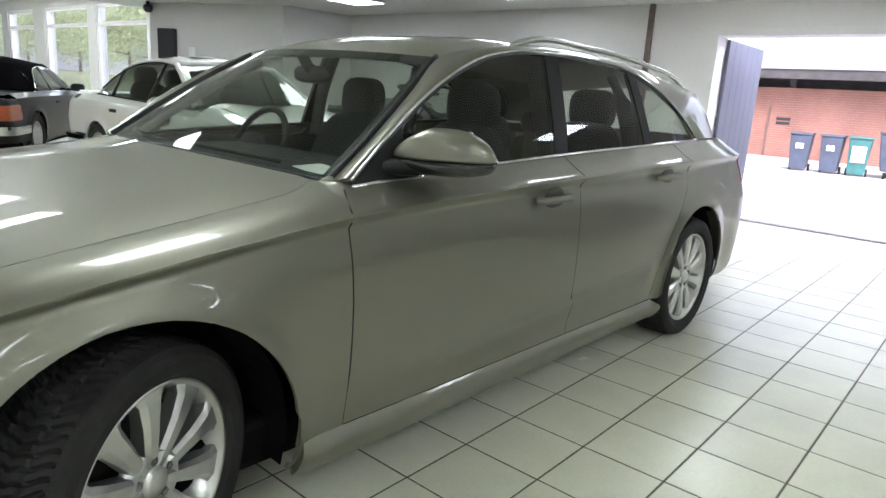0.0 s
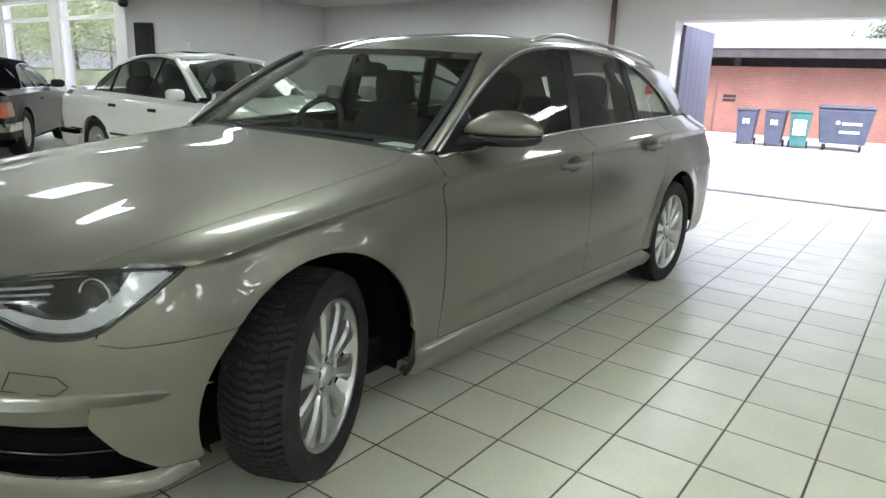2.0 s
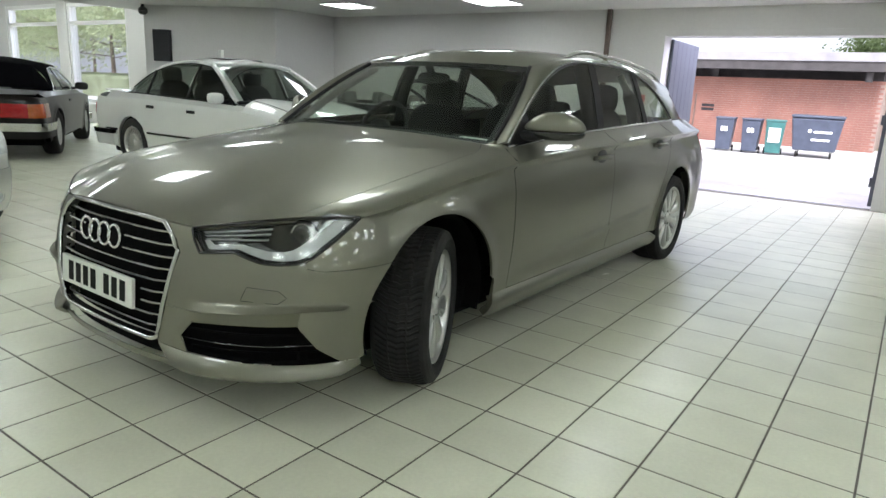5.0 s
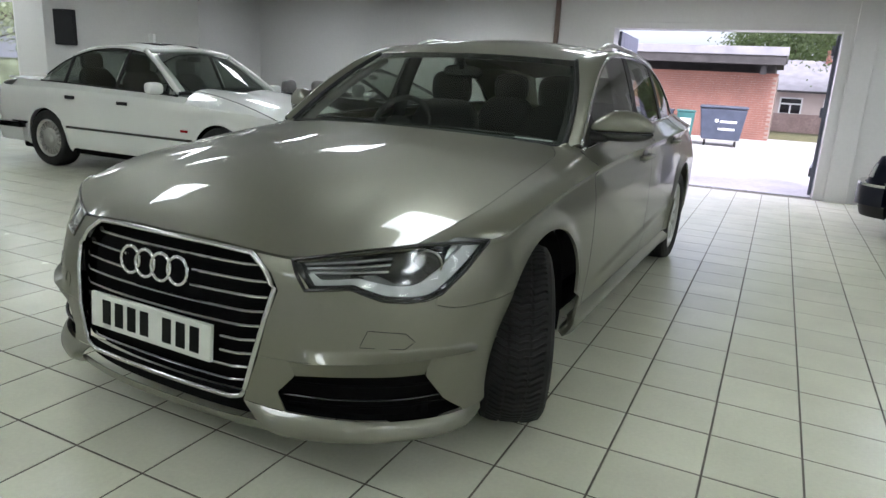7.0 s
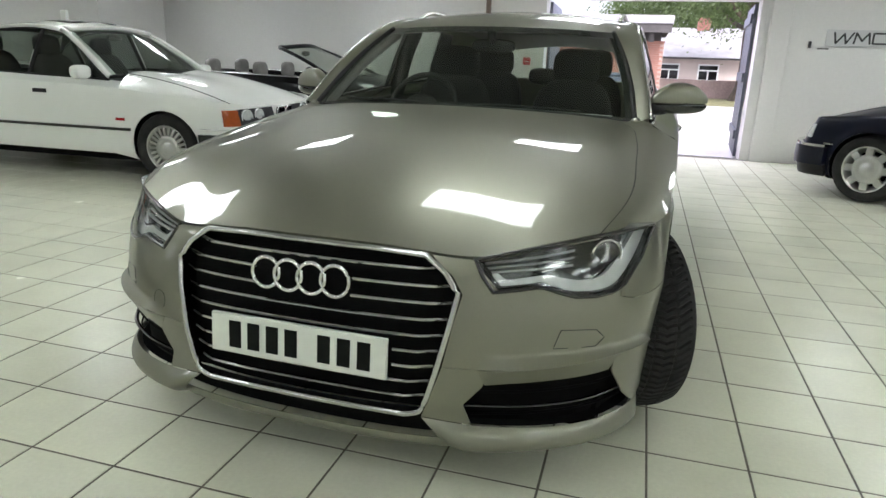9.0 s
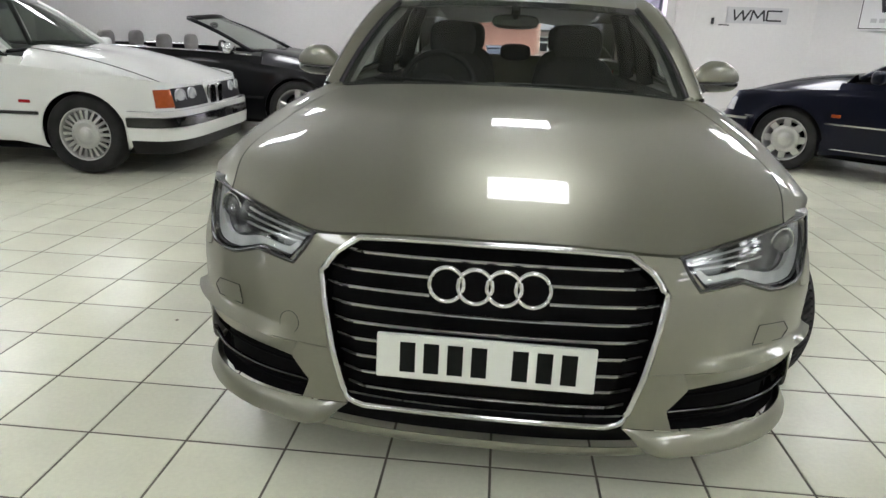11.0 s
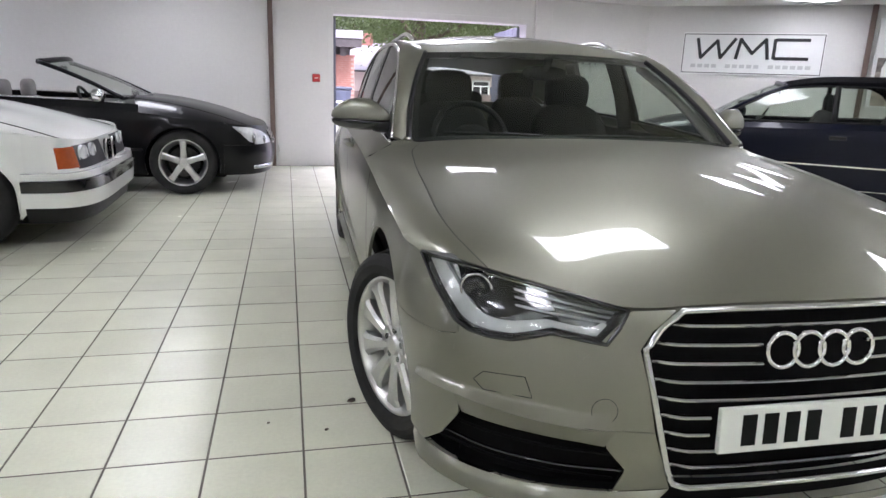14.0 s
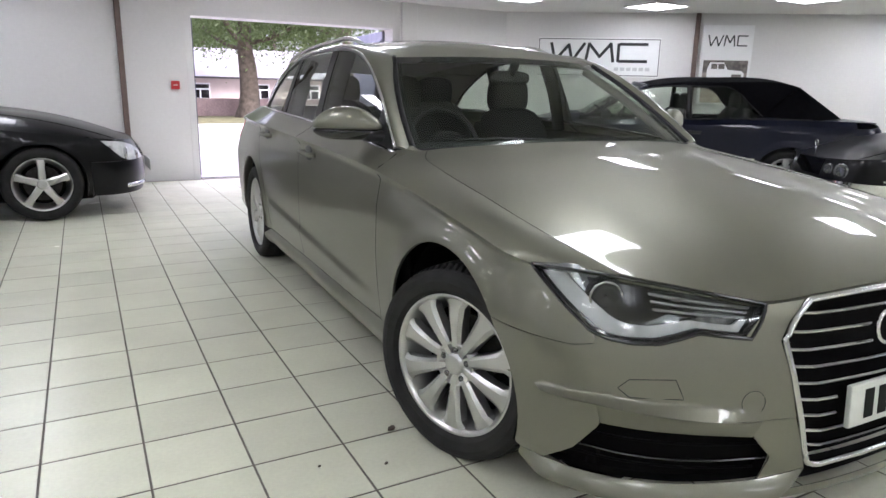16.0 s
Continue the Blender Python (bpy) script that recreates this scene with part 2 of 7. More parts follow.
def box_bm(boxes, bevel=0.0, seg=1):
    """boxes: (x0, x1, y0, y1, z0, z1) each."""
    bm = bmesh.new()
    for x0, x1, y0, y1, z0, z1 in boxes:
        v = [bm.verts.new((x, y, z)) for z in (z0, z1) for x, y in ((x0, y0), (x1, y0), (x1, y1), (x0, y1))]
        for f in ((3, 2, 1, 0), (4, 5, 6, 7), (0, 1, 5, 4), (1, 2, 6, 5), (2, 3, 7, 6), (3, 0, 4, 7)):
            bm.faces.new([v[i] for i in f])
    if bevel:
        bmesh.ops.bevel(bm, geom=bm.edges[:], offset=bevel, segments=seg, affect="EDGES", profile=0.5)
    return bm


def box(name, b, mat, parent=None, label="", bevel=0.0, seg=2):
    return part(name, box_bm([b], bevel, seg), mat, parent, label)


def spline(xs, ys):
    """A smooth curve through points, as a function of arrays."""
    xs, ys = np.array(xs, float), np.array(ys, float)
    d = np.diff(ys) / np.diff(xs)
    m = np.concatenate([[d[0]], (d[:-1] * np.diff(xs)[1:] + d[1:] * np.diff(xs)[:-1]) / (xs[2:] - xs[:-2]), [d[-1]]])

    def f(x):
        x = np.asarray(x, float)
        k = np.clip(np.searchsorted(xs, x) - 1, 0, len(xs) - 2)
        h = xs[k + 1] - xs[k]
        t = np.clip((x - xs[k]) / h, 0, 1)
        y = (2 * t**3 - 3 * t**2 + 1) * ys[k] + (t**3 - 2 * t**2 + t) * h * m[k] + (3 * t**2 - 2 * t**3) * ys[k + 1] + (t**3 - t**2) * h * m[k + 1]
        return y + np.where(x < xs[0], (x - xs[0]) * m[0], 0) + np.where(x > xs[-1], (x - xs[-1]) * m[-1], 0)
    return f


def even(points, n, smooth=False):
    """n + 1 points evenly along a polyline of any dimension."""
    p = np.array(points, float)
    s = np.concatenate([[0], np.cumsum(np.linalg.norm(np.diff(p, axis=0), axis=1))])
    keep = np.concatenate([[True], np.diff(s) > 1e-9])
    p, s = p[keep], s[keep]
    at = np.linspace(0, s[-1], n + 1)
    if smooth and len(p) > 2:
        return np.stack([spline(s, p[:, k])(at) for k in range(p.shape[1])], 1)
    return np.stack([np.interp(at, s, p[:, k]) for k in range(p.shape[1])], 1)


def coons(bottom, top, left, right, nu, nv, smooth=False):
    """A grid (nu + 1, nv + 1) between four polylines: bottom and top run left to right, left and right run upwards."""
    b, t, l, r = even(bottom, nu, smooth), even(top, nu, smooth), even(left, nv, smooth), even(right, nv, smooth)
    u, v = np.linspace(0, 1, nu + 1)[:, None, None], np.linspace(0, 1, nv + 1)[None, :, None]
    ruled = (1 - v) * b[:, None] + v * t[:, None] + (1 - u) * l[None] + u * r[None]
    return ruled - ((1 - u) * (1 - v) * b[0] + u * (1 - v) * b[-1] + (1 - u) * v * t[0] + u * v * t[-1])


def grid_normals(g):
    a, b = np.gradient(g, axis=0), np.gradient(g, axis=1)
    n = np.cross(a, b)
    return n / np.maximum(np.linalg.norm(n, axis=2, keepdims=True), 1e-9)


def sheet(g, rim=0.012, flip=False, base=0):
    """Vertices, faces and sharp edges of a grid with its border turned in by rim."""
    nu, nv = g.shape[0], g.shape[1]
    verts = [tuple(p) for p in g.reshape(-1, 3)]
    idx = lambda i, j: base + i * nv + j
    faces = [(idx(i, j), idx(i + 1, j), idx(i + 1, j + 1), idx(i, j + 1)) for i in range(nu - 1) for j in range(nv - 1)]
    loop = [(i, 0) for i in range(nu)] + [(nu - 1, j) for j in range(1, nv)] + [(i, nv - 1) for i in range(nu - 2, -1, -1)] + [(0, j) for j in range(nv - 2, 0, -1)]
    sharp = []
    if rim:
        n = grid_normals(g) * (-1 if flip else 1)
        start = base + len(verts)
        verts += [tuple(g[i, j] - rim * n[i, j]) for i, j in loop]
        for k in range(len(loop)):
            a, b = idx(*loop[k]), idx(*loop[(k + 1) % len(loop)])
            c, d = start + (k + 1) % len(loop), start + k
            faces.append((b, a, d, c))
            sharp.append((a, b))
    if flip:
        faces = [f[::-1] for f in faces]
    return verts, faces, sharp


def sheets(name, grids, mat, parent, label="", rim=0.012, both=False):
    """One mesh of several grids, whose normals face out; both: with its mirror image in x."""
    V, F, S = [], [], []
    for g, flip in grids:
        v, f, s = sheet(g, rim, flip, len(V))
        V += v
        F += f
        S += s
        if both:
            gm = g * np.array([-1, 1, 1])
            v, f, s = sheet(gm, rim, not flip, len(V))
            V += v
            F += f
            S += s
    return mesh(name, V, F, mat, parent, label, True, S)


def tube(name, points, radius, mat, parent, label="", sides=8, n=40, smooth=True, closed=False, squash=1.0):
    """A round bar along a polyline."""
    p = even(points + points[:1] if closed else points, n, smooth and not closed)
    if closed:
        p = p[:-1]
    V, F = [], []
    m = len(p)
    for i in range(m):
        t = p[(i + 1) % m] - p[i - 1] if closed or 0 < i < m - 1 else (p[1] - p[0] if i == 0 else p[-1] - p[-2])
        t = t / max(np.linalg.norm(t), 1e-9)
        a = np.cross(t, (0, 0, 1) if abs(t[2]) < 0.9 else (0, 1, 0))
        a /= np.linalg.norm(a)
        b = np.cross(t, a)
        for k in range(sides):
            w = 2 * math.pi * k / sides
            V.append(p[i] + radius * (math.cos(w) * a + squash * math.sin(w) * b))
    for i in range(m if closed else m - 1):
        j = (i + 1) % m
        for k in range(sides):
            q = (k + 1) % sides
            F.append((i * sides + k, i * sides + q, j * sides + q, j * sides + k))
    if not closed:
        F.append(tuple(range(sides))[::-1])
        F.append(tuple((m - 1) * sides + k for k in range(sides)))
    return mesh(name, V, F, mat, parent, label)


def lathe(profile, n, centre=(0, 0, 0), sharp_rings=()):
    """Vertices and faces of (x, r) pairs turned about the x axis."""
    V, F = [], []
    for x, r in profile:
        for k in range(n):
            a = 2 * math.pi * k / n
            V.append((centre[0] + x, centre[1] + r * math.cos(a), centre[2] + r * math.sin(a)))
    for i in range(len(profile) - 1):
        for k in range(n):
            q = (k + 1) % n
            F.append((i * n + k, (i + 1) * n + k, (i + 1) * n + q, i * n + q))
    return V, F


def blob(name, centre, size, mat, parent, label="", power=2.5, nu=20, nv=12, shape=None):
    """A rounded closed form: a superellipsoid, bent by shape(p)."""
    V, F = [], []
    e = 2 / power
    sg = lambda c: math.copysign(abs(c) ** e, c)
    for j in range(nv + 1):
        v = -math.pi / 2 + math.pi * j / nv
        for i in range(nu):
            u = 2 * math.pi * i / nu
            p = [sg(math.cos(v)) * sg(math.cos(u)), sg(math.cos(v)) * sg(math.sin(u)), sg(math.sin(v))]
            p = [c * s for c, s in zip(p, size)]
            if shape:
                p = shape(p)
            V.append([p[k] + centre[k] for k in range(3)])
    for j in range(nv):
        for i in range(nu):
            q = (i + 1) % nu
            F.append((j * nu + i, j * nu + q, (j + 1) * nu + q, (j + 1) * nu + i))
    return mesh(name, V, F, mat, parent, label)


def prism(name, outline, y0, y1, mat, parent, label="", axis="y", bevel=0.0):
    """A flat outline (a, b) given depth along an axis."""
    put = {"x": lambda a, b, d: (d, a, b), "y": lambda a, b, d: (a, d, b), "z": lambda a, b, d: (a, b, d)}[axis]
    bm = bmesh.new()
    lo, hi = [bm.verts.new(put(a, b, y0)) for a, b in outline], [bm.verts.new(put(a, b, y1)) for a, b in outline]
    bm.faces.new(lo), bm.faces.new(hi[::-1])
    for k in range(len(lo)):
        q = (k + 1) % len(lo)
        bm.faces.new((lo[q], lo[k], hi[k], hi[q]))
    bmesh.ops.recalc_face_normals(bm, faces=bm.faces)
    if bevel:
        bmesh.ops.bevel(bm, geom=bm.edges[:], offset=bevel, segments=2, affect="EDGES", profile=0.5)
    return part(name, bm, mat, parent, label)


# ---- car bodies ----
class Body:
    """Half of a car's outer skin in its own axes: x to its left, y to its rear from the front axle, z up.
    skin(s, z): s 0 to 1 round the front corner, then metres along the side, then 1 round the rear corner."""

    def __init__(self, ye, yre, yf, yr, nf, nr, plan, prof, zt, zb, taper, wheels, arch, hub, bulge=(0.35, 0.38), flare=0.010, ridge=None):
        self.ridge = ridge
        self.ye, self.yre = ye, yre
        self.yf, self.yr, self.nf, self.nr, self.plan, self.prof, self.zt, self.zb, self.taper = (spline(*p) for p in (yf, yr, nf, nr, plan, prof, zt, zb, taper))
        self.wheels, self.arch, self.hub, self.bulge, self.flare = wheels, arch, hub, bulge, flare

    def X(self, y, z):
        y, z = np.asarray(y, float), np.asarray(z, float)
        zt, zb = self.zt(y), self.zb(y)
        q = np.where(z < zt, z / zt, 1 + 0.12 * (z - zt) / (zb - zt))
        x = self.plan(y) + self.prof(q) - self.taper(y) * np.clip((q - 0.75) / 0.3, 0, 1.2)
        for w in self.wheels:
            r = np.hypot(y - w, z - self.hub)
            x = x + self.flare * np.exp(-((r - self.arch) / 0.05) ** 2)
        if self.ridge:
            y0, y1, z0, z1 = self.ridge
            f = np.clip((y - y0) / (y1 - y0), 0, 1)
            d = z - (z0 + (z1 - z0) * f)
            x = x + 0.013 * np.exp(-(d / np.where(d > 0, 0.015, 0.055)) ** 2) * np.clip((y - y0) / 0.25, 0, 1) * np.clip((y1 - y) / 0.08, 0, 1)
        return x

    def skin(self, s, z):
        s, z = np.asarray(s, float), np.asarray(z, float)
        L = self.yre - self.ye
        y = self.ye + np.clip(s - 1, 0, L)
        x = self.X(y, z)
        a = np.clip(s, 0, 1) * math.pi / 2
        b = np.clip(1 - (s - 1 - L), 0, 1) * math.pi / 2
        front, rear = s < 1, s > 1 + L
        nf, nr = self.nf(z), self.nr(z)
        yy = np.where(front, self.ye - (self.ye - self.yf(z)) * np.abs(np.cos(a)) ** (2 / nf), y)
        yy = np.where(rear, self.yre + (self.yr(z) - self.yre) * np.abs(np.cos(b)) ** (2 / nr), yy)
        x = np.where(front, x * np.abs(np.sin(a)) ** (2 / nf), np.where(rear, x * np.abs(np.sin(b)) ** (2 / nr), x))
        return np.stack([x, yy, z], -1)

    def sx(self, x, z):
        """The place on the front corner at that x."""
        xe, n = float(self.X(self.ye, z)), float(self.nf(z))
        return math.asin(min(1, max(0, x / xe)) ** (n / 2)) / (math.pi / 2)

    def sy(self, y):
        return 1 + y - self.ye

    def rx(self, x, z):
        """The place on the rear corner at that x."""
        xe, n = float(self.X(self.yre, z)), float(self.nr(z))
        return 2 + self.yre - self.ye - math.asin(min(1, max(0, x / xe)) ** (n / 2)) / (math.pi / 2)

    def F(self, pts):
        return [(self.sx(x, z), z) for x, z in pts]

    def S(self, pts):
        return [(self.sy(y), z) for y, z in pts]

    def arc(self, w, a0, a1, n=24, grow=0.0):
        """Points of a wheel arch from angle a0 to a1, degrees from the rear, over the top."""
        r = self.arch + grow
        return self.S([(w + r * math.cos(radians(a)), self.hub + r * math.sin(radians(a))) for a in np.linspace(a0, a1, n)])

    def patch(self, bottom, top, left, right, nu, nv, push=0.0, skin=None):
        g = coons(bottom, top, left, right, nu, nv)
        f = skin or self.skin
        p = f(g[..., 0], g[..., 1])
        if push:
            p = p - push * grid_normals(p)
        return p

    def pane(self, y, z):
        """The side glass."""
        y, z = np.asarray(y, float), np.asarray(z, float)
        d = z - self.zb(y)
        return np.stack([self.X(y, self.zb(y)) - self.bulge[0] * d - self.bulge[1] * d * d, y, z], -1)

    def pane3(self, pts):
        return [tuple(self.pane(y, z)) for y, z in pts]

    def skin3(self, pts, push=0.0):
        return [tuple(self.skin(s, z) + np.array((0, 0, 0))) for s, z in pts]


def wheel_parts(parent, place, steer, side, R, rim, width, style, spokes, tread=False, paint=None, cap=0.0):
    """A wheel under a car: tyre, rim, spokes, hub cap, disc. side +1: the car's left."""
    paint = paint or ALLOY
    hold = new("wheel")
    hold.parent = parent
    hold.matrix_local = pose(*place, 0, 0, steer + (0 if side > 0 else 180))
    h = width / 2
    # tyre
    n = 480 if tread else 64
    rows = 28 if tread else 10
    sidewall = [(-h * 0.78, rim - 0.004), (-h * 0.98, rim + 0.02), (-h * 1.04, (rim + R) / 2), (-h * 1.0, R - 0.030), (-h * 0.90, R - 0.013)]
    prof = sidewall + [(h * 0.79 * x, R - 0.010 * abs(x) ** 5) for x in np.linspace(-1, 1, rows)] + [(-x, r) for x, r in sidewall[::-1]]
    V, F = lathe(prof, n)
    if tread:
        # lateral sipes swept back from the middle: each row of points is turned a little, so that the grooves stay clean
        V = np.array(V).reshape(len(prof), n, 3)
        k = np.arange(n)
        for j in range(len(prof)):
            x = min(1.0, abs(prof[j][0] / (h * 0.79)))
            turn = (1.15 * x + 0.12 * math.sin(9 * x)) * 12 * math.pi / n
            groove = np.where(k % 6 < 2, 0.010, 0.0) if 5 <= j < 5 + rows and x < 0.985 else np.zeros(n)
            if 5 <= j < 5 + rows and abs(x - 0.42) < 0.04:
                groove = np.full(n, 0.006)
            a, rad = 2 * math.pi * k / n - turn, prof[j][1] - groove
            V[j] = np.stack([np.full(n, prof[j][0]), rad * np.cos(a), rad * np.sin(a)], -1)
        V = V.reshape(-1, 3)
    # the loaded tyre is flat where it meets the floor
    V = [(q[0], q[1], max(q[2], 0.001 - place[2])) for q in V]
    mesh("tyre", V, F, RUBBER, hold, "black tyre with block tread" if tread else "", not tread)
    # rim barrel and lip
    lip = [(-h * 0.8, rim - 0.03), (-h * 0.2, rim - 0.05), (h * 0.5, rim - 0.024), (h * 0.72, rim - 0.012), (h * 0.84, rim - 0.004), (h * 0.88, rim + 0.004), (h * 0.80, rim + 0.008)]
    V, F = lathe(lip, 64)
    mesh("rim", V, F, paint, hold)
    V, F = lathe([(-h * 0.05, 0.001), (-h * 0.05, rim * 0.66), (h * 0.05, rim * 0.66), (h * 0.05, 0.001)], 40)
    mesh("brake_disc", V, F, DISC_IRON, hold, smooth=False)
    V, F = lathe([(-h * 0.1, 0.001), (-h * 0.1, rim - 0.045)], 40)
    mesh("back_plate", V, F, DARK, hold, smooth=False)
    face = h * 0.78 + cap
    if style == "spokes":
        for k in range(spokes):
            a = 2 * math.pi * (k + 0.5) / spokes
            V, F = [], []
            for r, w, d, t in ((0.030, 0.012, -0.010, 0.05), (0.075, 0.0195, -0.004, 0.05), (rim * 0.62, 0.0265, 0.001, 0.045), (rim * 0.84, 0.0345, 0.0, 0.04), (rim - 0.008, 0.058, -0.003, 0.035)):
                for u, v in ((-w, -t), (-w, -0.010), (-w * 0.55, 0.0), (w * 0.55, 0.0), (w, -0.010), (w, -t)):
                    V.append((face + d + v, r * math.cos(a) - u * math.sin(a), r * math.sin(a) + u * math.cos(a)))
            for i in range(4):
                for j in range(5):
                    F.append((i * 6 + j, i * 6 + j + 1, (i + 1) * 6 + j + 1, (i + 1) * 6 + j))
            mesh("spoke", V, F, paint, hold, smooth=False)
        V, F = lathe([(face - 0.05, 0.076), (face - 0.002, 0.072), (face - 0.016, 0.066), (face - 0.016, 0.038), (face - 0.001, 0.034), (face + 0.003, 0.028), (face + 0.004, 0.001)], 32)
        mesh("hub", V, F, paint, hold)
        for k in range(5):
            a = 2 * math.pi * k / 5 + 0.3
            V, F = lathe([(face - 0.020, 0.011), (face - 0.006, 0.011), (face - 0.006, 0.001)], 10, (0, 0.052 * math.cos(a), 0.052 * math.sin(a)))
            mesh("wheel_bolt", V, F, LAMP_GREY, hold, smooth=False)
    elif style == "five":
        for k in range(5):
            a = 2 * math.pi * k / 5 + 0.3
            V, F = [], []
            for r, w, d in ((0.02, 0.03, 0.0), (0.08, 0.03, 0.004), (rim * 0.6, 0.026, 0.002), (rim * 0.9, 0.034, -0.006), (rim - 0.010, 0.05, -0.010)):
                for u, v in ((-w, -0.05), (-w, -0.008), (-w * 0.6, 0.0), (w * 0.6, 0.0), (w, -0.008), (w, -0.05)):
                    V.append((face + d + v, r * math.cos(a) - u * math.sin(a), r * math.sin(a) + u * math.cos(a)))
            for i in range(4):
                for j in range(5):
                    F.append((i * 6 + j, i * 6 + j + 1, (i + 1) * 6 + j + 1, (i + 1) * 6 + j))
            mesh("spoke", V, F, paint, hold, smooth=False)
        V, F = lathe([(face - 0.05, 0.05), (face + 0.002, 0.045), (face + 0.006, 0.03), (face + 0.006, 0.001)], 24)
        mesh("hub", V, F, paint, hold)
    else:
        # pressed disc with holes near the rim, drawn as many short webs
        inner = 0.53 if spokes > 14 else 0.58
        k0 = inner / 0.58
        V, F = lathe([(face - 0.03, rim * 0.66 * k0), (face - 0.004, rim * 0.62 * k0), (face, rim * 0.40 * k0), (face - 0.012, rim * 0.30 * k0), (face + 0.004, rim * 0.24 * k0), (face + 0.006, 0.001)], 48)
        mesh("wheel_disc", V, F, paint, hold)
        for k in range(spokes):
            a = 2 * math.pi * k / spokes
            w = rim * (1.2 if spokes > 14 else 1.25) / spokes
            V, F = [], []
            for r, d in ((rim * inner, -0.004), (rim * 0.8, -0.006), (rim - 0.01, -0.012)):
                for u, v in ((-w, -0.03), (-w, 0.0), (w, 0.0), (w, -0.03)):
                    V.append((face + d + v, r * math.cos(a) - u * math.sin(a), r * math.sin(a) + u * math.cos(a)))
            for i in range(2):
                for j in range(3):
                    F.append((i * 4 + j, i * 4 + j + 1, (i + 1) * 4 + j + 1, (i + 1) * 4 + j))
            mesh("spoke", V, F, paint, hold, smooth=False)
    return hold


def liner(b, w, parent, width=0.42):
    """The dark inside of the two wheel arches of an axle."""
    for sgn in (1, -1):
        V, F = [], []
        ang = np.linspace(-18, 198, 25)
        for x in (0.875, 0.905 - width):
            for a in ang:
                V.append((sgn * x * float(b.plan(w)) / 0.93, w + (b.arch + 0.004) * math.cos(radians(a)), b.hub + (b.arch + 0.004) * math.sin(radians(a))))
        for k in range(24):
            F.append((k, k + 1, 25 + k + 1, 25 + k))
        F.append(tuple(25 + k for k in range(25)))
        mesh("wheel_arch_liner", V, F, DARK, parent, smooth=False)


def seat(parent, x, y, z, mat, rear=False, headrest=True):
    w = 0.25 if not rear else 0.24
    blob("seat_cushion", (x, y - 0.22, z), (w, 0.28, 0.10), mat, parent, power=4)
    blob("backrest", (x, y + 0.12, z + 0.35), (w, 0.09, 0.36), mat, parent, power=3.6, shape=lambda p: [p[0] * (1 - 0.25 * max(0, p[2])), p[1] + 0.30 * p[2], p[2]])
    if headrest:
        blob("headrest", (x, y + 0.26, z + 0.775), (0.135, 0.055, 0.105), mat, parent, power=3.2)


def steering_wheel(parent, x, y, z, tilt=65):
    c = np.array((x, y, z))
    pts = [tuple(c + 0.185 * np.array((math.cos(a), -math.cos(radians(tilt)) * math.sin(a) * -1, math.sin(radians(tilt)) * math.sin(a)))) for a in np.linspace(0, 2 * math.pi, 33)[:-1]]
    tube("steering_wheel_rim", pts, 0.015, PLASTIC, parent, n=40, closed=True)
    blob("steering_wheel_boss", (x, y - 0.02, z), (0.09, 0.03, 0.07), PLASTIC, parent)
    box("spoke", (x - 0.17, x + 0.17, y - 0.012, y + 0.008, z - 0.015, z + 0.02), PLASTIC, parent, bevel=0.004)


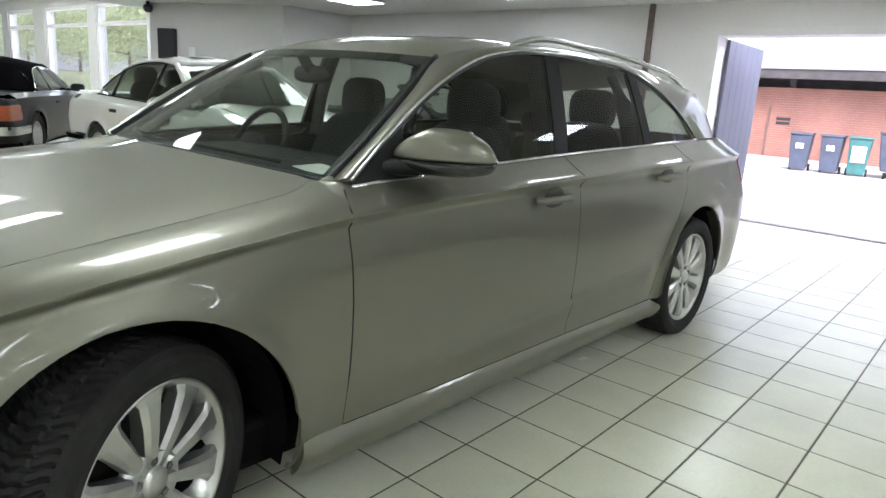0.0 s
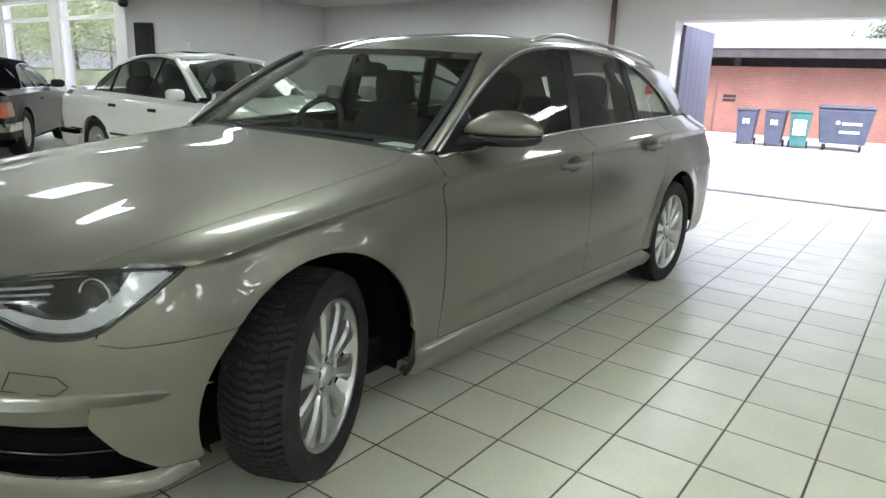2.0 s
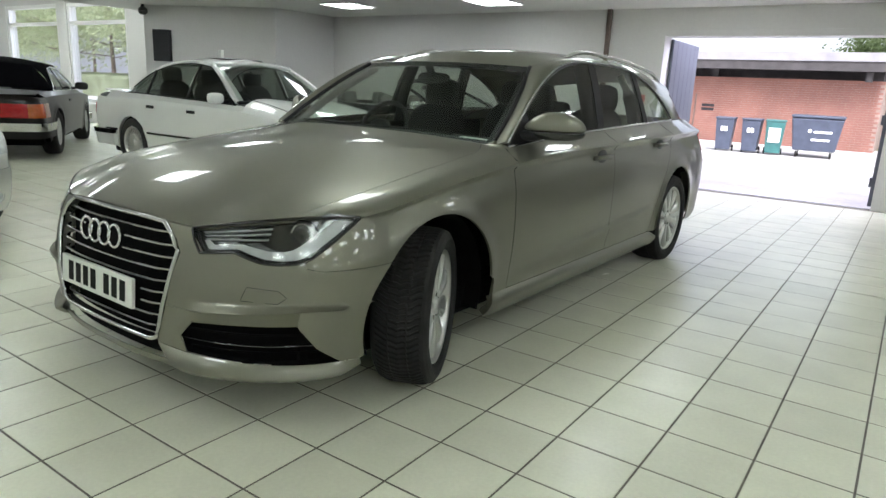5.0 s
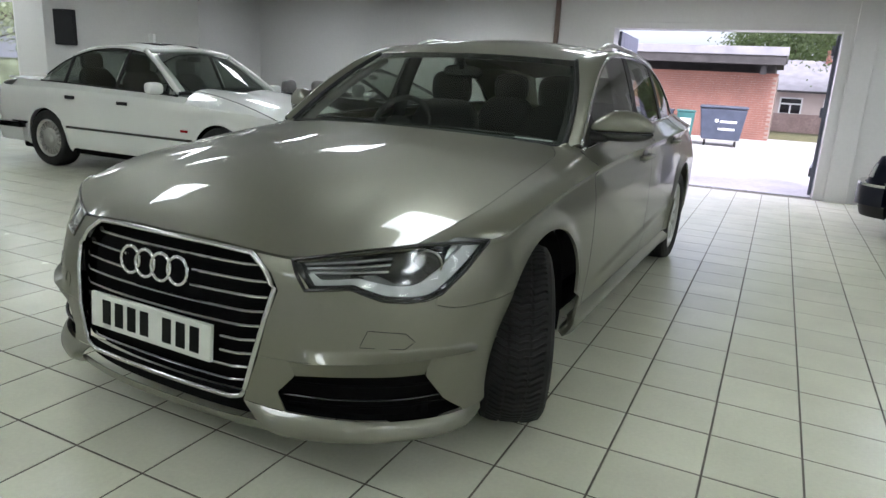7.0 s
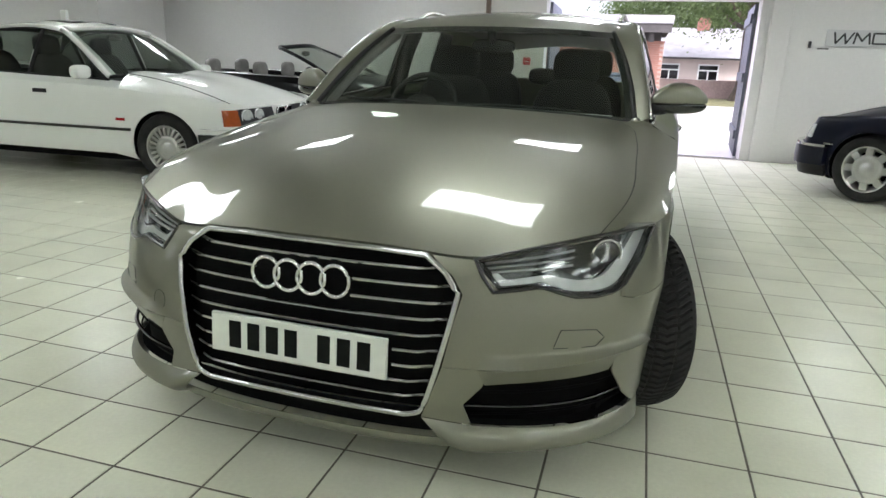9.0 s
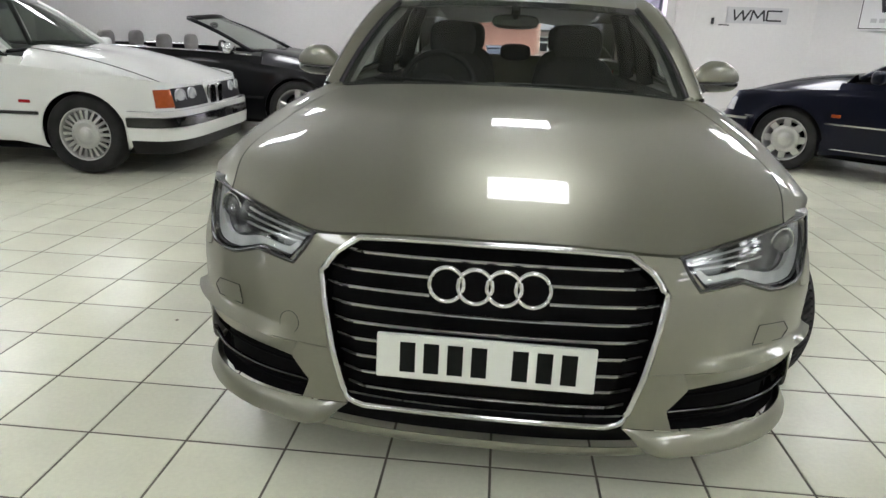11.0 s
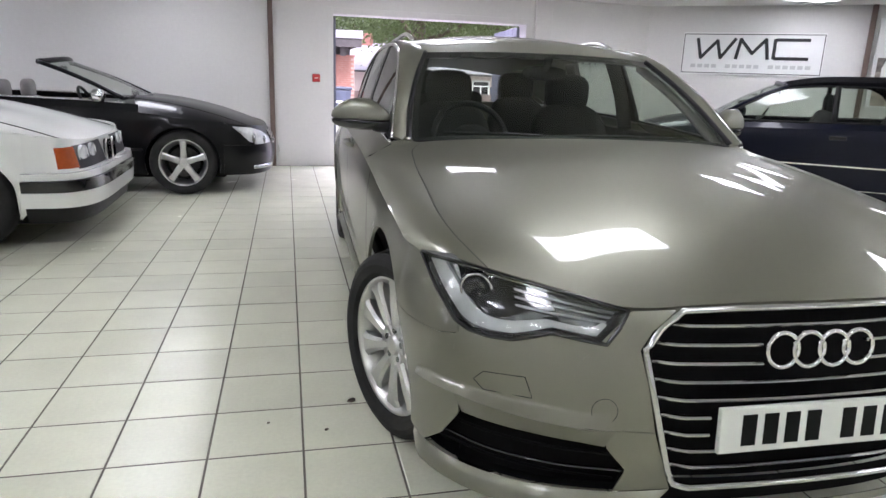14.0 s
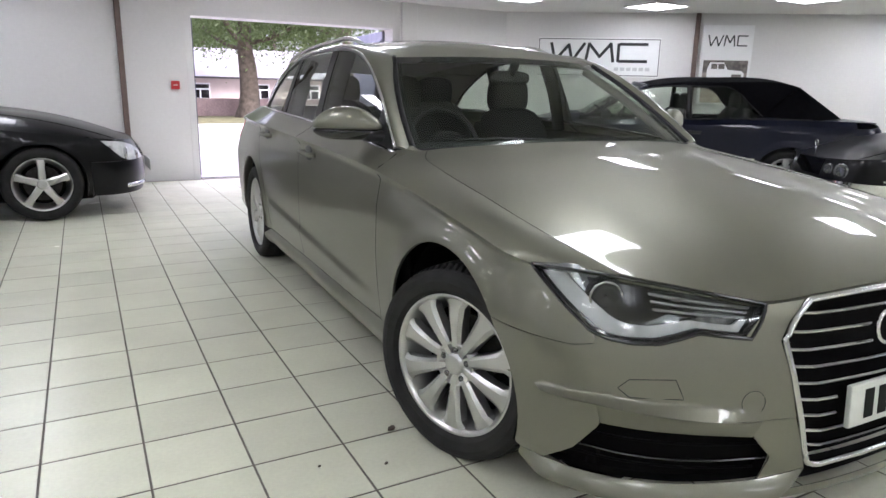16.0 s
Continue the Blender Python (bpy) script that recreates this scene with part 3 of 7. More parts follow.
def estate_car(m):
    """The champagne estate car, with its front wheels steered to its left."""
    car = empty("estate_car", m, "champagne metallic estate car with front wheels turned, parked on tiles", "car")
    b = Body(ye=-0.30, yre=3.42,
             yf=((0.16, 0.20, 0.24, 0.30, 0.45, 0.60, 0.68, 0.73), (-0.86, -0.893, -0.915, -0.922, -0.925, -0.905, -0.88, -0.85)),
             yr=((0.2, 0.5, 0.8, 1.04), (3.96, 4.02, 4.0, 3.95)),
             nf=((0.18, 0.42, 0.60, 0.78), (2.45, 2.35, 2.15, 2.1)), nr=((0.2, 1.1), (3.0, 2.8)),
             plan=((-0.5, -0.3, 0, 0.5, 1.5, 2.9, 3.4, 3.8), (0.898, 0.908, 0.924, 0.932, 0.937, 0.937, 0.925, 0.90)),
             prof=((0.18, 0.25, 0.30, 0.36, 0.46, 0.56, 0.66, 0.76, 0.86, 0.945, 0.966, 0.998, 1.004, 1.015, 1.05, 1.12, 1.2), (-0.10, -0.05, -0.024, -0.018, -0.010, -0.004, -0.002, -0.004, -0.010, -0.024, -0.0265, -0.004, -0.004, -0.018, -0.058, -0.125, -0.18)),
             zt=((-0.6, -0.42, 0, 0.55, 1.5, 2.5, 3.4, 3.9), (0.72, 0.752, 0.825, 0.888, 0.926, 0.946, 0.955, 0.95)),
             zb=((-0.6, 0, 0.55, 1.5, 2.4, 3.3, 3.9), (0.82, 0.895, 0.943, 1.000, 1.028, 1.045, 1.04)),
             taper=((-1, 2.2, 2.8, 3.3, 3.8), (0, 0, 0.018, 0.055, 0.10)),
             wheels=(0.0, 2.912), arch=0.384, hub=0.335, bulge=(0.27, 0.22), ridge=(0.60, 2.45, 0.365, 0.475), flare=0.015)
    F, S, P = b.F, b.S, b.patch
    low = 0.205

    # bonnet: leading edge over grille and lamps, cut lines, cowl
    lead = [(0.0, 0.727), (0.20, 0.724), (0.335, 0.714), (0.441, 0.706), (0.56, 0.728), (0.66, 0.745), (0.735, 0.757)]
    edge = even([tuple(b.skin(*q)) for q in F(lead)], 12, True) + np.array((0, 0.004, 0.0))
    front_edge = [(-x, y, z) for x, y, z in edge[::-1]] + [tuple(p) for p in edge[1:]]
    cut = even([tuple(edge[-1]), (0.785, -0.42, 0.806), (0.79, 0.0, 0.872), (0.775, 0.30, 0.911), (0.745, 0.50, 0.938), (0.694, 0.588, 0.957)], 30, True)
    cowl = [(-0.694, 0.588, 0.957), (-0.5, 0.520, 0.974), (-0.25, 0.470, 0.986), (0, 0.453, 0.990), (0.25, 0.470, 0.986), (0.5, 0.520, 0.974), (0.694, 0.588, 0.957)]
    g = coons(front_edge, cowl, cut * np.array((-1, 1, 1)), cut, 48, 40, True)
    uu, vv = np.linspace(-1, 1, 49)[:, None], np.linspace(0, 1, 41)[None, :]
    g[..., 2] += 0.090 * (1 - np.abs(uu) ** 3) * (1 - (1 - vv) ** 5 - vv) + 0.0015 * np.exp(-((np.abs(uu) - 0.625) / 0.14) ** 2) * np.sin(math.pi * vv)
    sheets("bonnet", [(g, False)], PAINT, car, rim=0.02)

    # front wing: side with the arch, and the top strip up to the bonnet
    arch = b.arc(0.0, 141, -13)
    bottom = F([(0.8058, 0.591), (0.843, 0.5778)]) + arch + S([(0.375, low), (0.545, low)])
    rise = S([(0.545, low), (0.552, 0.45), (0.556, 0.66), (0.545, 0.889)])
    line = [(b.sx(0.874, 0.752), 0.752)] + S([(y, float(b.zt(y))) for y in np.linspace(-0.36, 0.545, 12)])
    side = P(bottom, line, F([(0.8058, 0.591), (0.8068, 0.613), (0.818, 0.622), (0.850, 0.68), (0.874, 0.752)]), rise, 120, 64)
    outer = even(b.skin3(line), 30, True)
    inner = cut + np.array((0.004, 0, 0))
    top = coons([tuple(p) for p in outer], [tuple(p) for p in inner], [tuple(outer[0]), tuple(inner[0])], [tuple(outer[-1]), tuple(inner[-1])], 30, 10)
    w = np.linspace(0, 1, 11)[None, :]
    top += 0.016 * np.sin(math.pi * w)[..., None] * np.array((0.6, 0, 0.8)) * np.linspace(0.5, 1, 31)[:, None, None]
    foot, post = tuple(b.pane(0.645, 0.950)), (0.768, 0.592, 0.963)
    join = coons([tuple(top[-1, 0]), foot], [tuple(top[-1, -1]), post], [tuple(p) for p in top[-1]], [foot, post], 6, 10)
    for sgn in (1, -1):
        fl = np.array((sgn, 1, 1))
        sheets("front_wing", [(side * fl, sgn < 0), (top * fl, sgn < 0), (join * fl, sgn < 0)], PAINT, car)
    for sgn in (1, -1):
        tube("bonnet_gap", [(x * sgn + 0.002 * sgn, y, z - 0.0035) for x, y, z in cut], 0.0028, PLASTIC, car, sides=6, n=40)
    # scuttle panel between bonnet and screen, and wipers
    back = [(-0.770, 0.615, 0.946), (-0.48, 0.560, 0.960), (0, 0.525, 0.970), (0.48, 0.560, 0.960), (0.770, 0.615, 0.946)]
    sheets("scuttle_panel", [(coons([(x, y + 0.008, z - 0.012) for x, y, z in cowl], back, [(-0.694, 0.596, 0.946), back[0]], [(0.694, 0.596, 0.946), back[-1]], 30, 3, True), False)], PLASTIC, car)
    for x0, x1 in ((0.52, -0.10), (-0.02, -0.60)):
        tube("wiper", [(x0, 0.60 - 0.06 * (abs(x0) < 0.3), 0.985), ((x0 + x1) / 2, 0.565, 0.994), (x1, 0.575 if abs(x1) < 0.3 else 0.64, 0.990)], 0.007, PLASTIC, car, sides=6, n=12)

    # front bumper of patches round the grille and the intakes
    kink = (0.806, 0.446)
    crease = F([(0.392, 0.430), (0.473, 0.428), (0.66, 0.437), kink]) + S([(-0.352, 0.440)])
    lampline = F([(0.340, 0.708), (0.441, 0.700), (0.470, 0.660), (0.500, 0.620), (0.560, 0.626), (0.612, 0.632), (0.655, 0.616), (0.695, 0.602), (0.745, 0.598), (0.785, 0.602), (0.8035, 0.611), (0.8045, 0.590), (0.843, 0.5765)]) + S([(-0.30, 0.574)])
    up = P(crease, lampline, F([(0.392, 0.430), (0.412, 0.54), (0.428, 0.618), (0.40, 0.660), (0.340, 0.708)]),
           S([(-0.352, 0.440)]) + b.arc(0, 163, 141.6, 8), 220, 44)
    # a tent-shaped ridge along the crease, ending at the kink over the intake's outer corner
    rise_v = np.clip(1 - np.linspace(0, 1, 45) / 0.15, 0, 1)[None, :, None]
    along = np.linspace(0, 1, 221)[:, None, None]
    up = up + 0.025 * rise_v * np.clip((along - 0.08) / 0.16, 0, 1) * np.clip((0.86 - along) / 0.05, 0, 1) * grid_normals(up)
    corner = (0.800, 0.386)
    blade = P(F([(0.500, 0.384), (0.66, 0.388), corner]), F([(0.480, 0.426), (0.66, 0.435), kink]), F([(0.500, 0.384), (0.480, 0.426)]), F([corner, kink]), 30, 8)
    k = np.linspace(1, 0, 9)[None, :, None]
    ends = np.clip((np.linspace(0, 1, 31) + 0.02) / 0.16, 0, 1)[:, None, None]
    blade = blade + (0.020 * ends * (1 - 0.7 * k) - 0.012 * k * ends) * grid_normals(blade)
    inn = P(F([(0.343, 0.284), (0.471, 0.268)]), F([(0.392, 0.428), (0.480, 0.426)]), F([(0.343, 0.284), (0.392, 0.428)]), F([(0.471, 0.268), (0.448, 0.326), (0.500, 0.386), (0.480, 0.426)]), 10, 14)
    out = P(F([(0.862, 0.236)]) + S([(-0.385, 0.225)]), F([kink]) + S([(-0.352, 0.438)]), F([(0.862, 0.236), (0.832, 0.30), corner, kink]), S([(-0.385, 0.225)]) + b.arc(0, 196, 164, 8), 24, 20)
    fall = np.clip(1 - np.linspace(0, 1, 25) / 0.45, 0, 1)[:, None, None]
    out = out + 0.005 * fall * np.linspace(0.5, 1, 21)[None, :, None] * grid_normals(out)
    lip = P(F([(0.43, 0.182), (0.60, 0.178), (0.80, 0.180)]) + S([(-0.375, 0.190)]), F([(0.343, 0.282), (0.471, 0.266), (0.66, 0.252), (0.862, 0.234)]) + S([(-0.385, 0.223)]), F([(0.43, 0.182), (0.343, 0.282)]), S([(-0.375, 0.190), (-0.385, 0.223)]), 48, 16)
    v = np.linspace(0, 1, 17)[None, :, None]
    lip = lip + np.interp(v, (0, 0.15, 0.50, 0.58, 1), (0.010, 0.026, 0.040, 0.038, 0.0)) * (np.clip((1.06 - np.linspace(0, 1, 49)) / 0.2, 0, 1) * np.clip((0.04 + np.linspace(0, 1, 49)) / 0.09, 0, 1))[:, None, None] * grid_normals(lip)
    chin = P([(0, 0.186)] + F([(0.2, 0.183), (0.47, 0.178)]), [(0, 0.218)] + F([(0.2, 0.217), (0.435, 0.214)]), [(0, 0.186), (0, 0.218)], F([(0.47, 0.178), (0.435, 0.214)]), 20, 6)
    chin = chin + 0.012 * np.sin(math.pi * np.linspace(0, 1, 7))[None, :, None] * grid_normals(chin)
    bumper = sheets("front_bumper", [(q, False) for q in (up, blade, inn, out, lip, chin)], PAINT, car, rim=0.004, both=True)
    # tow cover and washer cover outlines as thin inlaid seams
    for sgn in (1, -1):
        ring = [tuple(b.skin(b.sx(x, z), z) * np.array((sgn, 1, 1)) + np.array((0.0012 * sgn, -0.0016, 0))) for x, z in ((0.67, 0.525), (0.755, 0.515), (0.775, 0.490), (0.755, 0.470), (0.655, 0.478))]
        tube("washer_cover_seam", ring, 0.0012, PLASTIC, bumper, sides=5, n=40, closed=True)
    ring = [tuple(b.skin(b.sx(0.505 + 0.028 * math.cos(a), 0.47), 0.472 + 0.03 * math.sin(a)) * np.array((-1, 1, 1)) + np.array((0, -0.0012, 0))) for a in np.linspace(0, 2 * math.pi, 17)[:-1]]
    tube("towing_eye_cover_seam", ring, 0.0008, PLASTIC, bumper, sides=5, n=32, closed=True)
    # lower slot under the grille
    slot = P([(0, 0.200)] + F([(0.47, 0.195)]), [(0, 0.292)] + F([(0.40, 0.292)]), [(0, 0.200), (0, 0.292)], F([(0.47, 0.195), (0.40, 0.292)]), 12, 2, push=0.03)
    sheets("lower_slot", [(slot, False)], DARK, car, rim=0, both=True)

    # side intakes
    for sgn in (1, -1):
        fl = np.array((sgn, 1, 1))
        hole = P(F([(0.46, 0.262), (0.66, 0.246), (0.875, 0.226)]), F([(0.49, 0.394), (0.66, 0.396), (0.812, 0.394)]), F([(0.46, 0.262), (0.44, 0.326), (0.49, 0.394)]), F([(0.875, 0.226), (0.812, 0.394)]), 20, 8, push=0.045)
        it = sheets("side_intake", [(hole * fl, sgn < 0)], DARK, car, rim=-0.03)
        for z0 in (0.285, 0.350):
            pts = [tuple(b.skin(*q) * fl + np.array((0, 0.03, 0))) for q in F([(0.46, z0), (0.6, z0), (0.74, z0), (0.835, z0 - 0.004)])]
            tube("intake_bar", pts, 0.0035, DARK, it, sides=6, n=16)
        pts = [tuple(b.skin(*q) * fl + np.array((0, 0.012, 0))) for q in F([(0.447, 0.320), (0.6, 0.316), (0.74, 0.314), (0.835, 0.312)])]
        tube("intake_blade", pts, 0.007, GLOSS_BLACK, it, sides=6, n=16, squash=0.5)

    # grille
    out_l = [(0.0, 0.716), (0.20, 0.714), (0.325, 0.706), (0.380, 0.668), (0.417, 0.618), (0.404, 0.54), (0.378, 0.42), (0.352, 0.325), (0.335, 0.296), (0.30, 0.287), (0.15, 0.292), (0.0, 0.293)]
    g3 = [tuple(b.skin(*q)) for q in F(out_l)]
    loop = g3 + [(-x, y, z) for x, y, z in g3[-2:0:-1]]
    backing = P([(0, 0.28)] + F([(0.345, 0.282)]), [(0, 0.73)] + F([(0.335, 0.712)]), [(0, 0.28), (0, 0.73)], F([(0.345, 0.282), (0.42, 0.618), (0.335, 0.712)]), 16, 20, push=0.055)
    grille = sheets("grille", [(backing, False)], DARK, car, "gloss black grille with chrome slats and surround", rim=0, both=True)
    tube("grille_surround", loop, 0.0085, GRILLE_CHROME, grille, "chrome surround", sides=10, n=160, closed=True)
    half = spline([q[1] for q in out_l[2:9]][::-1], [q[0] for q in out_l[2:9]][::-1])
    for z0 in np.linspace(0.672, 0.335, 9):
        hw = float(half(z0)) - 0.012
        gap = 0.142 if 0.585 < z0 < 0.66 else 0.0
        if 0.40 < z0 < 0.50:
            gap = 0.262
        for sgn in ((1, -1) if gap else (0,)):
            xs = np.linspace(gap, hw, 14) * sgn if sgn else np.linspace(-hw, hw, 28)
            pts = []
            for x in xs:
                p = b.skin(b.sx(abs(x), z0), z0)
                pts.append((x, p[1] + 0.012 + 0.02 * max(0, (abs(x) - hw + 0.05) / 0.05), z0 + 0.006 * (1 - (x / hw) ** 2)))
            V, F2 = [], []
            for x, y, z in pts:
                V += [(x, y - 0.002, z + 0.0034), (x, y - 0.006, z + 0.001), (x, y - 0.004, z - 0.0036), (x, y + 0.008, z - 0.002), (x, y + 0.008, z + 0.002)]
            for i in range(len(pts) - 1):
                for j in range(5):
                    q = (j + 1) % 5
                    F2.append((i * 5 + j, i * 5 + q, i * 5 + 5 + q, i * 5 + 5 + j) if sgn < 0 else (i * 5 + q, i * 5 + j, i * 5 + 5 + j, i * 5 + 5 + q))
            mesh("grille_slat", V, F2, GRILLE_CHROME, grille, smooth=False)
    # four-ring emblem as plain rings
    for k in range(4):
        cx = 0.0675 * (k - 1.5)
        y0 = float(b.skin(b.sx(abs(cx), 0.63), 0.63)[1]) - 0.006
        tube("emblem_ring", [(cx + 0.0405 * math.cos(a), y0 + 0.005 * math.sin(a), 0.627 + 0.0405 * math.sin(a)) for a in np.linspace(0, 2 * math.pi, 33)[:-1]], 0.0058, CHROME, grille, sides=8, n=48, closed=True)
    # number plate with plain bars for its letters
    pl = box("number_plate", (-0.26, 0.26, -0.007, 0.007, -0.0555, 0.0555), PLATE_WHITE, grille, "white number plate", bevel=0.003)
    pl.matrix_local = pose(0, -0.928, 0.447, -4, 0, 0)
    for k in range(7):
        x0 = -0.205 + 0.057 * k + (0.04 if k > 3 else 0)
        box("plate_bar", (x0 + 0.002, x0 + 0.039, -0.0085, -0.0065, -0.038, 0.038), PLATE_BLACK, pl)

    # headlamps
    lo_l = [(0.500, 0.624), (0.560, 0.630), (0.612, 0.636), (0.655, 0.620), (0.695, 0.606), (0.745, 0.602), (0.785, 0.606), (0.812, 0.620)]
    hi_l = [(0.446, 0.700), (0.56, 0.722), (0.66, 0.739), (0.735, 0.750), (0.82, 0.757), (0.870, 0.752)]
    in_l, ou_l = [(0.500, 0.624), (0.470, 0.662), (0.446, 0.700)], [(0.812, 0.620), (0.846, 0.68), (0.870, 0.752)]
    for sgn in (1, -1):
        fl = np.array((sgn, 1, 1))
        bowl = P(F(lo_l), F(hi_l), F(in_l), F(ou_l), 40, 12, push=0.05)
        lamp = sheets("headlamp", [(bowl * fl, sgn < 0)], LAMP_GREY, car, "clear headlamp with white strip and projector", rim=-0.05)
        lens = P(F(lo_l), F(hi_l), F(in_l), F(ou_l), 40, 12)
        sheets("lamp_lens", [(lens * fl, sgn < 0)], CLEAR, lamp, "clear lens", rim=0)
        seal = [tuple(b.skin(*q) * fl) for q in F(lo_l + ou_l[1:] + hi_l[::-1][1:] + in_l[::-1][1:-1])]
        tube("lamp_seal", seal, 0.0055, GLOSS_BLACK, lamp, sides=6, n=110, closed=True)
        base_l = [(x, z + 0.003) for x, z in in_l[::-1] + lo_l[1:]]
        rim_l = [(0.472, 0.692), (0.492, 0.662), (0.516, 0.637), (0.562, 0.641), (0.614, 0.646), (0.656, 0.631), (0.697, 0.617), (0.745, 0.613), (0.782, 0.617), (0.803, 0.630)]
        lip_b = P(F(base_l), F(rim_l), F([base_l[0], rim_l[0]]), F([base_l[-1], rim_l[-1]]), 50, 3, push=0.008)
        sheets("lamp_border", [(lip_b * fl, sgn < 0)], GLOSS_BLACK, lamp, "black lamp border", rim=0.006)
        strip_lo = [(0.495, 0.668), (0.520, 0.639), (0.564, 0.643), (0.615, 0.648), (0.656, 0.633), (0.699, 0.619), (0.745, 0.615), (0.785, 0.619), (0.805, 0.632), (0.840, 0.69), (0.860, 0.742)]
        strip_hi = [(0.507, 0.672), (0.530, 0.655), (0.568, 0.658), (0.625, 0.665), (0.664, 0.655), (0.707, 0.645), (0.742, 0.644), (0.764, 0.650), (0.778, 0.662), (0.808, 0.705), (0.832, 0.744)]
        drl = P(F(strip_lo), F(strip_hi), F([strip_lo[0], strip_hi[0]]), F([strip_lo[-1], strip_hi[-1]]), 50, 3, push=0.018)
        sheets("daytime_strip", [(drl * fl, sgn < 0)], STRIP, lamp, "white daytime light strip", rim=0.012)
        for z0, z1, w in ((0.672, 0.684, 0.005), (0.684, 0.703, 0.004), (0.695, 0.719, 0.005)):
            xi = 0.512 - (z0 - 0.656) * 0.9
            bar = P(F([(xi, z0), (0.69, z1)]), F([(xi - 0.004, z0 + w), (0.69, z1 + w)]), F([(xi, z0), (xi - 0.004, z0 + w)]), F([(0.69, z1), (0.69, z1 + w)]), 14, 2, push=0.024)
            sheets("lamp_fin", [(bar * fl, sgn < 0)], LAMP_FIN, lamp, rim=0.012)
        outer_r = P(F([(0.79, 0.612), (0.812, 0.628)]), F([(0.815, 0.748), (0.858, 0.747)]), F([(0.79, 0.612), (0.80, 0.68), (0.815, 0.748)]), F([(0.812, 0.628), (0.842, 0.70), (0.858, 0.747)]), 6, 10, push=0.030)
        sheets("side_reflector", [(outer_r * fl, sgn < 0)], LAMP_SILVER, lamp, rim=0.01)
        bez = P(F([(0.60, 0.672), (0.66, 0.680), (0.715, 0.652), (0.78, 0.640)]), F([(0.62, 0.724), (0.70, 0.738), (0.80, 0.745)]), F([(0.60, 0.672), (0.62, 0.724)]), F([(0.78, 0.640), (0.80, 0.745)]), 16, 6, push=0.034)
        sheets("lamp_bezel", [(bez * fl, sgn < 0)], GLOSS_BLACK, lamp, "dark bezel", rim=0.01)
        c = b.skin(b.sx(0.765, 0.693), 0.693) + np.array((-0.012, 0.036, 0))
        V, F2 = lathe([(0.0, 0.001), (0.010, 0.020), (0.008, 0.032), (-0.004, 0.036), (-0.004, 0.046), (-0.02, 0.050)], 28)
        rot = Matrix.Rotation(radians(-62 * sgn if sgn > 0 else 242), 4, "Z")
        V = [tuple(rot @ Vector(q) + Vector(c * fl)) for q in V]
        mesh("projector", V, F2, GLOSS_BLACK, lamp, "dark projector lens")
        tube("projector_ring", [tuple(rot @ Vector((0.004, 0.040 * math.cos(a), 0.040 * math.sin(a))) + Vector(c * fl)) for a in np.linspace(0, 2 * math.pi, 25)[:-1]], 0.004, CHROME, lamp, sides=6, n=32, closed=True)

    # doors
    def zt_line(y0, y1):
        return S([(y, float(b.zb(y)) - 0.006) for y in np.linspace(y0, y1, 9)])
    def parted(edge):
        """A panel's edge below and above the shoulder crease."""
        for k in range(len(edge) - 1):
            (y0, z0), (y1, z1) = edge[k], edge[k + 1]
            d0, d1 = z0 - float(b.zt(y0)), z1 - float(b.zt(y1))
            if d0 <= 0 < d1:
                f = d0 / (d0 - d1)
                m = (y0 + (y1 - y0) * f, float(b.zt(y0 + (y1 - y0) * f)))
                return edge[:k + 1] + [m], [m] + edge[k + 1:]
    f_edge = [(0.545, 0.292), (0.556, 0.45), (0.560, 0.66), (0.548, 0.890), (0.60, 0.942)]
    r_edge = [(1.690, 0.292), (1.692, 0.65), (1.690, 1.00)]
    c_edge = [(2.440, 0.292), (2.475, 0.44), (2.555, 0.60), (2.665, 0.735), (2.735, 0.86), (2.745, 1.03)]
    for sgn in (1, -1):
        fl = np.array((sgn, 1, 1))
        for nm, e0, e1 in (("front_door", f_edge, r_edge), ("rear_door", r_edge, c_edge)):
            (lo0, up0), (lo1, up1) = parted(e0), parted(e1)
            mid = S([(y, float(b.zt(y))) for y in np.linspace(lo0[-1][0], lo1[-1][0], 9)])
            gd = P(S([lo0[0], lo1[0]]), mid, S(lo0), S(lo1), 44, 56)
            gu = P(mid, zt_line(up0[-1][0], up1[-1][0]), S(up0), S(up1), 44, 12)
            d = sheets(nm, [(gd * fl, sgn < 0), (gu * fl, sgn < 0)], PAINT, car)
            hy = 1.50 if nm == "front_door" else 2.475
            hz = 0.862 if nm == "front_door" else 0.892
            hx = float(b.X(hy, hz))
            # dark oval on the door painted as the cup's shade
            cup = blob("handle_recess_shade", ((hx + 0.001) * sgn, hy + 0.01, hz), (0.006, 0.066, 0.042), CUP_SHADE, d, power=2.2)
            pts = [((hx + q) * sgn, hy + yy, hz + 0.004 * math.cos(yy * 14)) for yy, q in ((-0.105, 0.0), (-0.095, 0.018), (-0.05, 0.031), (0.03, 0.033), (0.085, 0.022), (0.10, 0.0))]
            tube("door_handle", pts, 0.018, PAINT, d, sides=10, n=24, squash=0.75)
    for sgn in (1, -1):
        for edge in (f_edge, r_edge, c_edge):
            lo_e, up_e = parted(edge)
            pts = even(S(lo_e + up_e[1:]), 40)
            tube("door_gap", [tuple((b.skin(*q) - np.array((0.0022, 0, 0))) * np.array((sgn, 1, 1))) for q in pts], 0.0030, PLASTIC, car, sides=6, n=40)
    # sill strips
    sill = P(S([(0.392, 0.182), (2.52, 0.182)]), S([(0.402, 0.2905), (2.45, 0.2905)]), S([(0.392, 0.182), (0.402, 0.2905)]), S([(2.52, 0.182), (2.52, 0.25), (2.45, 0.2905)]), 80, 10)
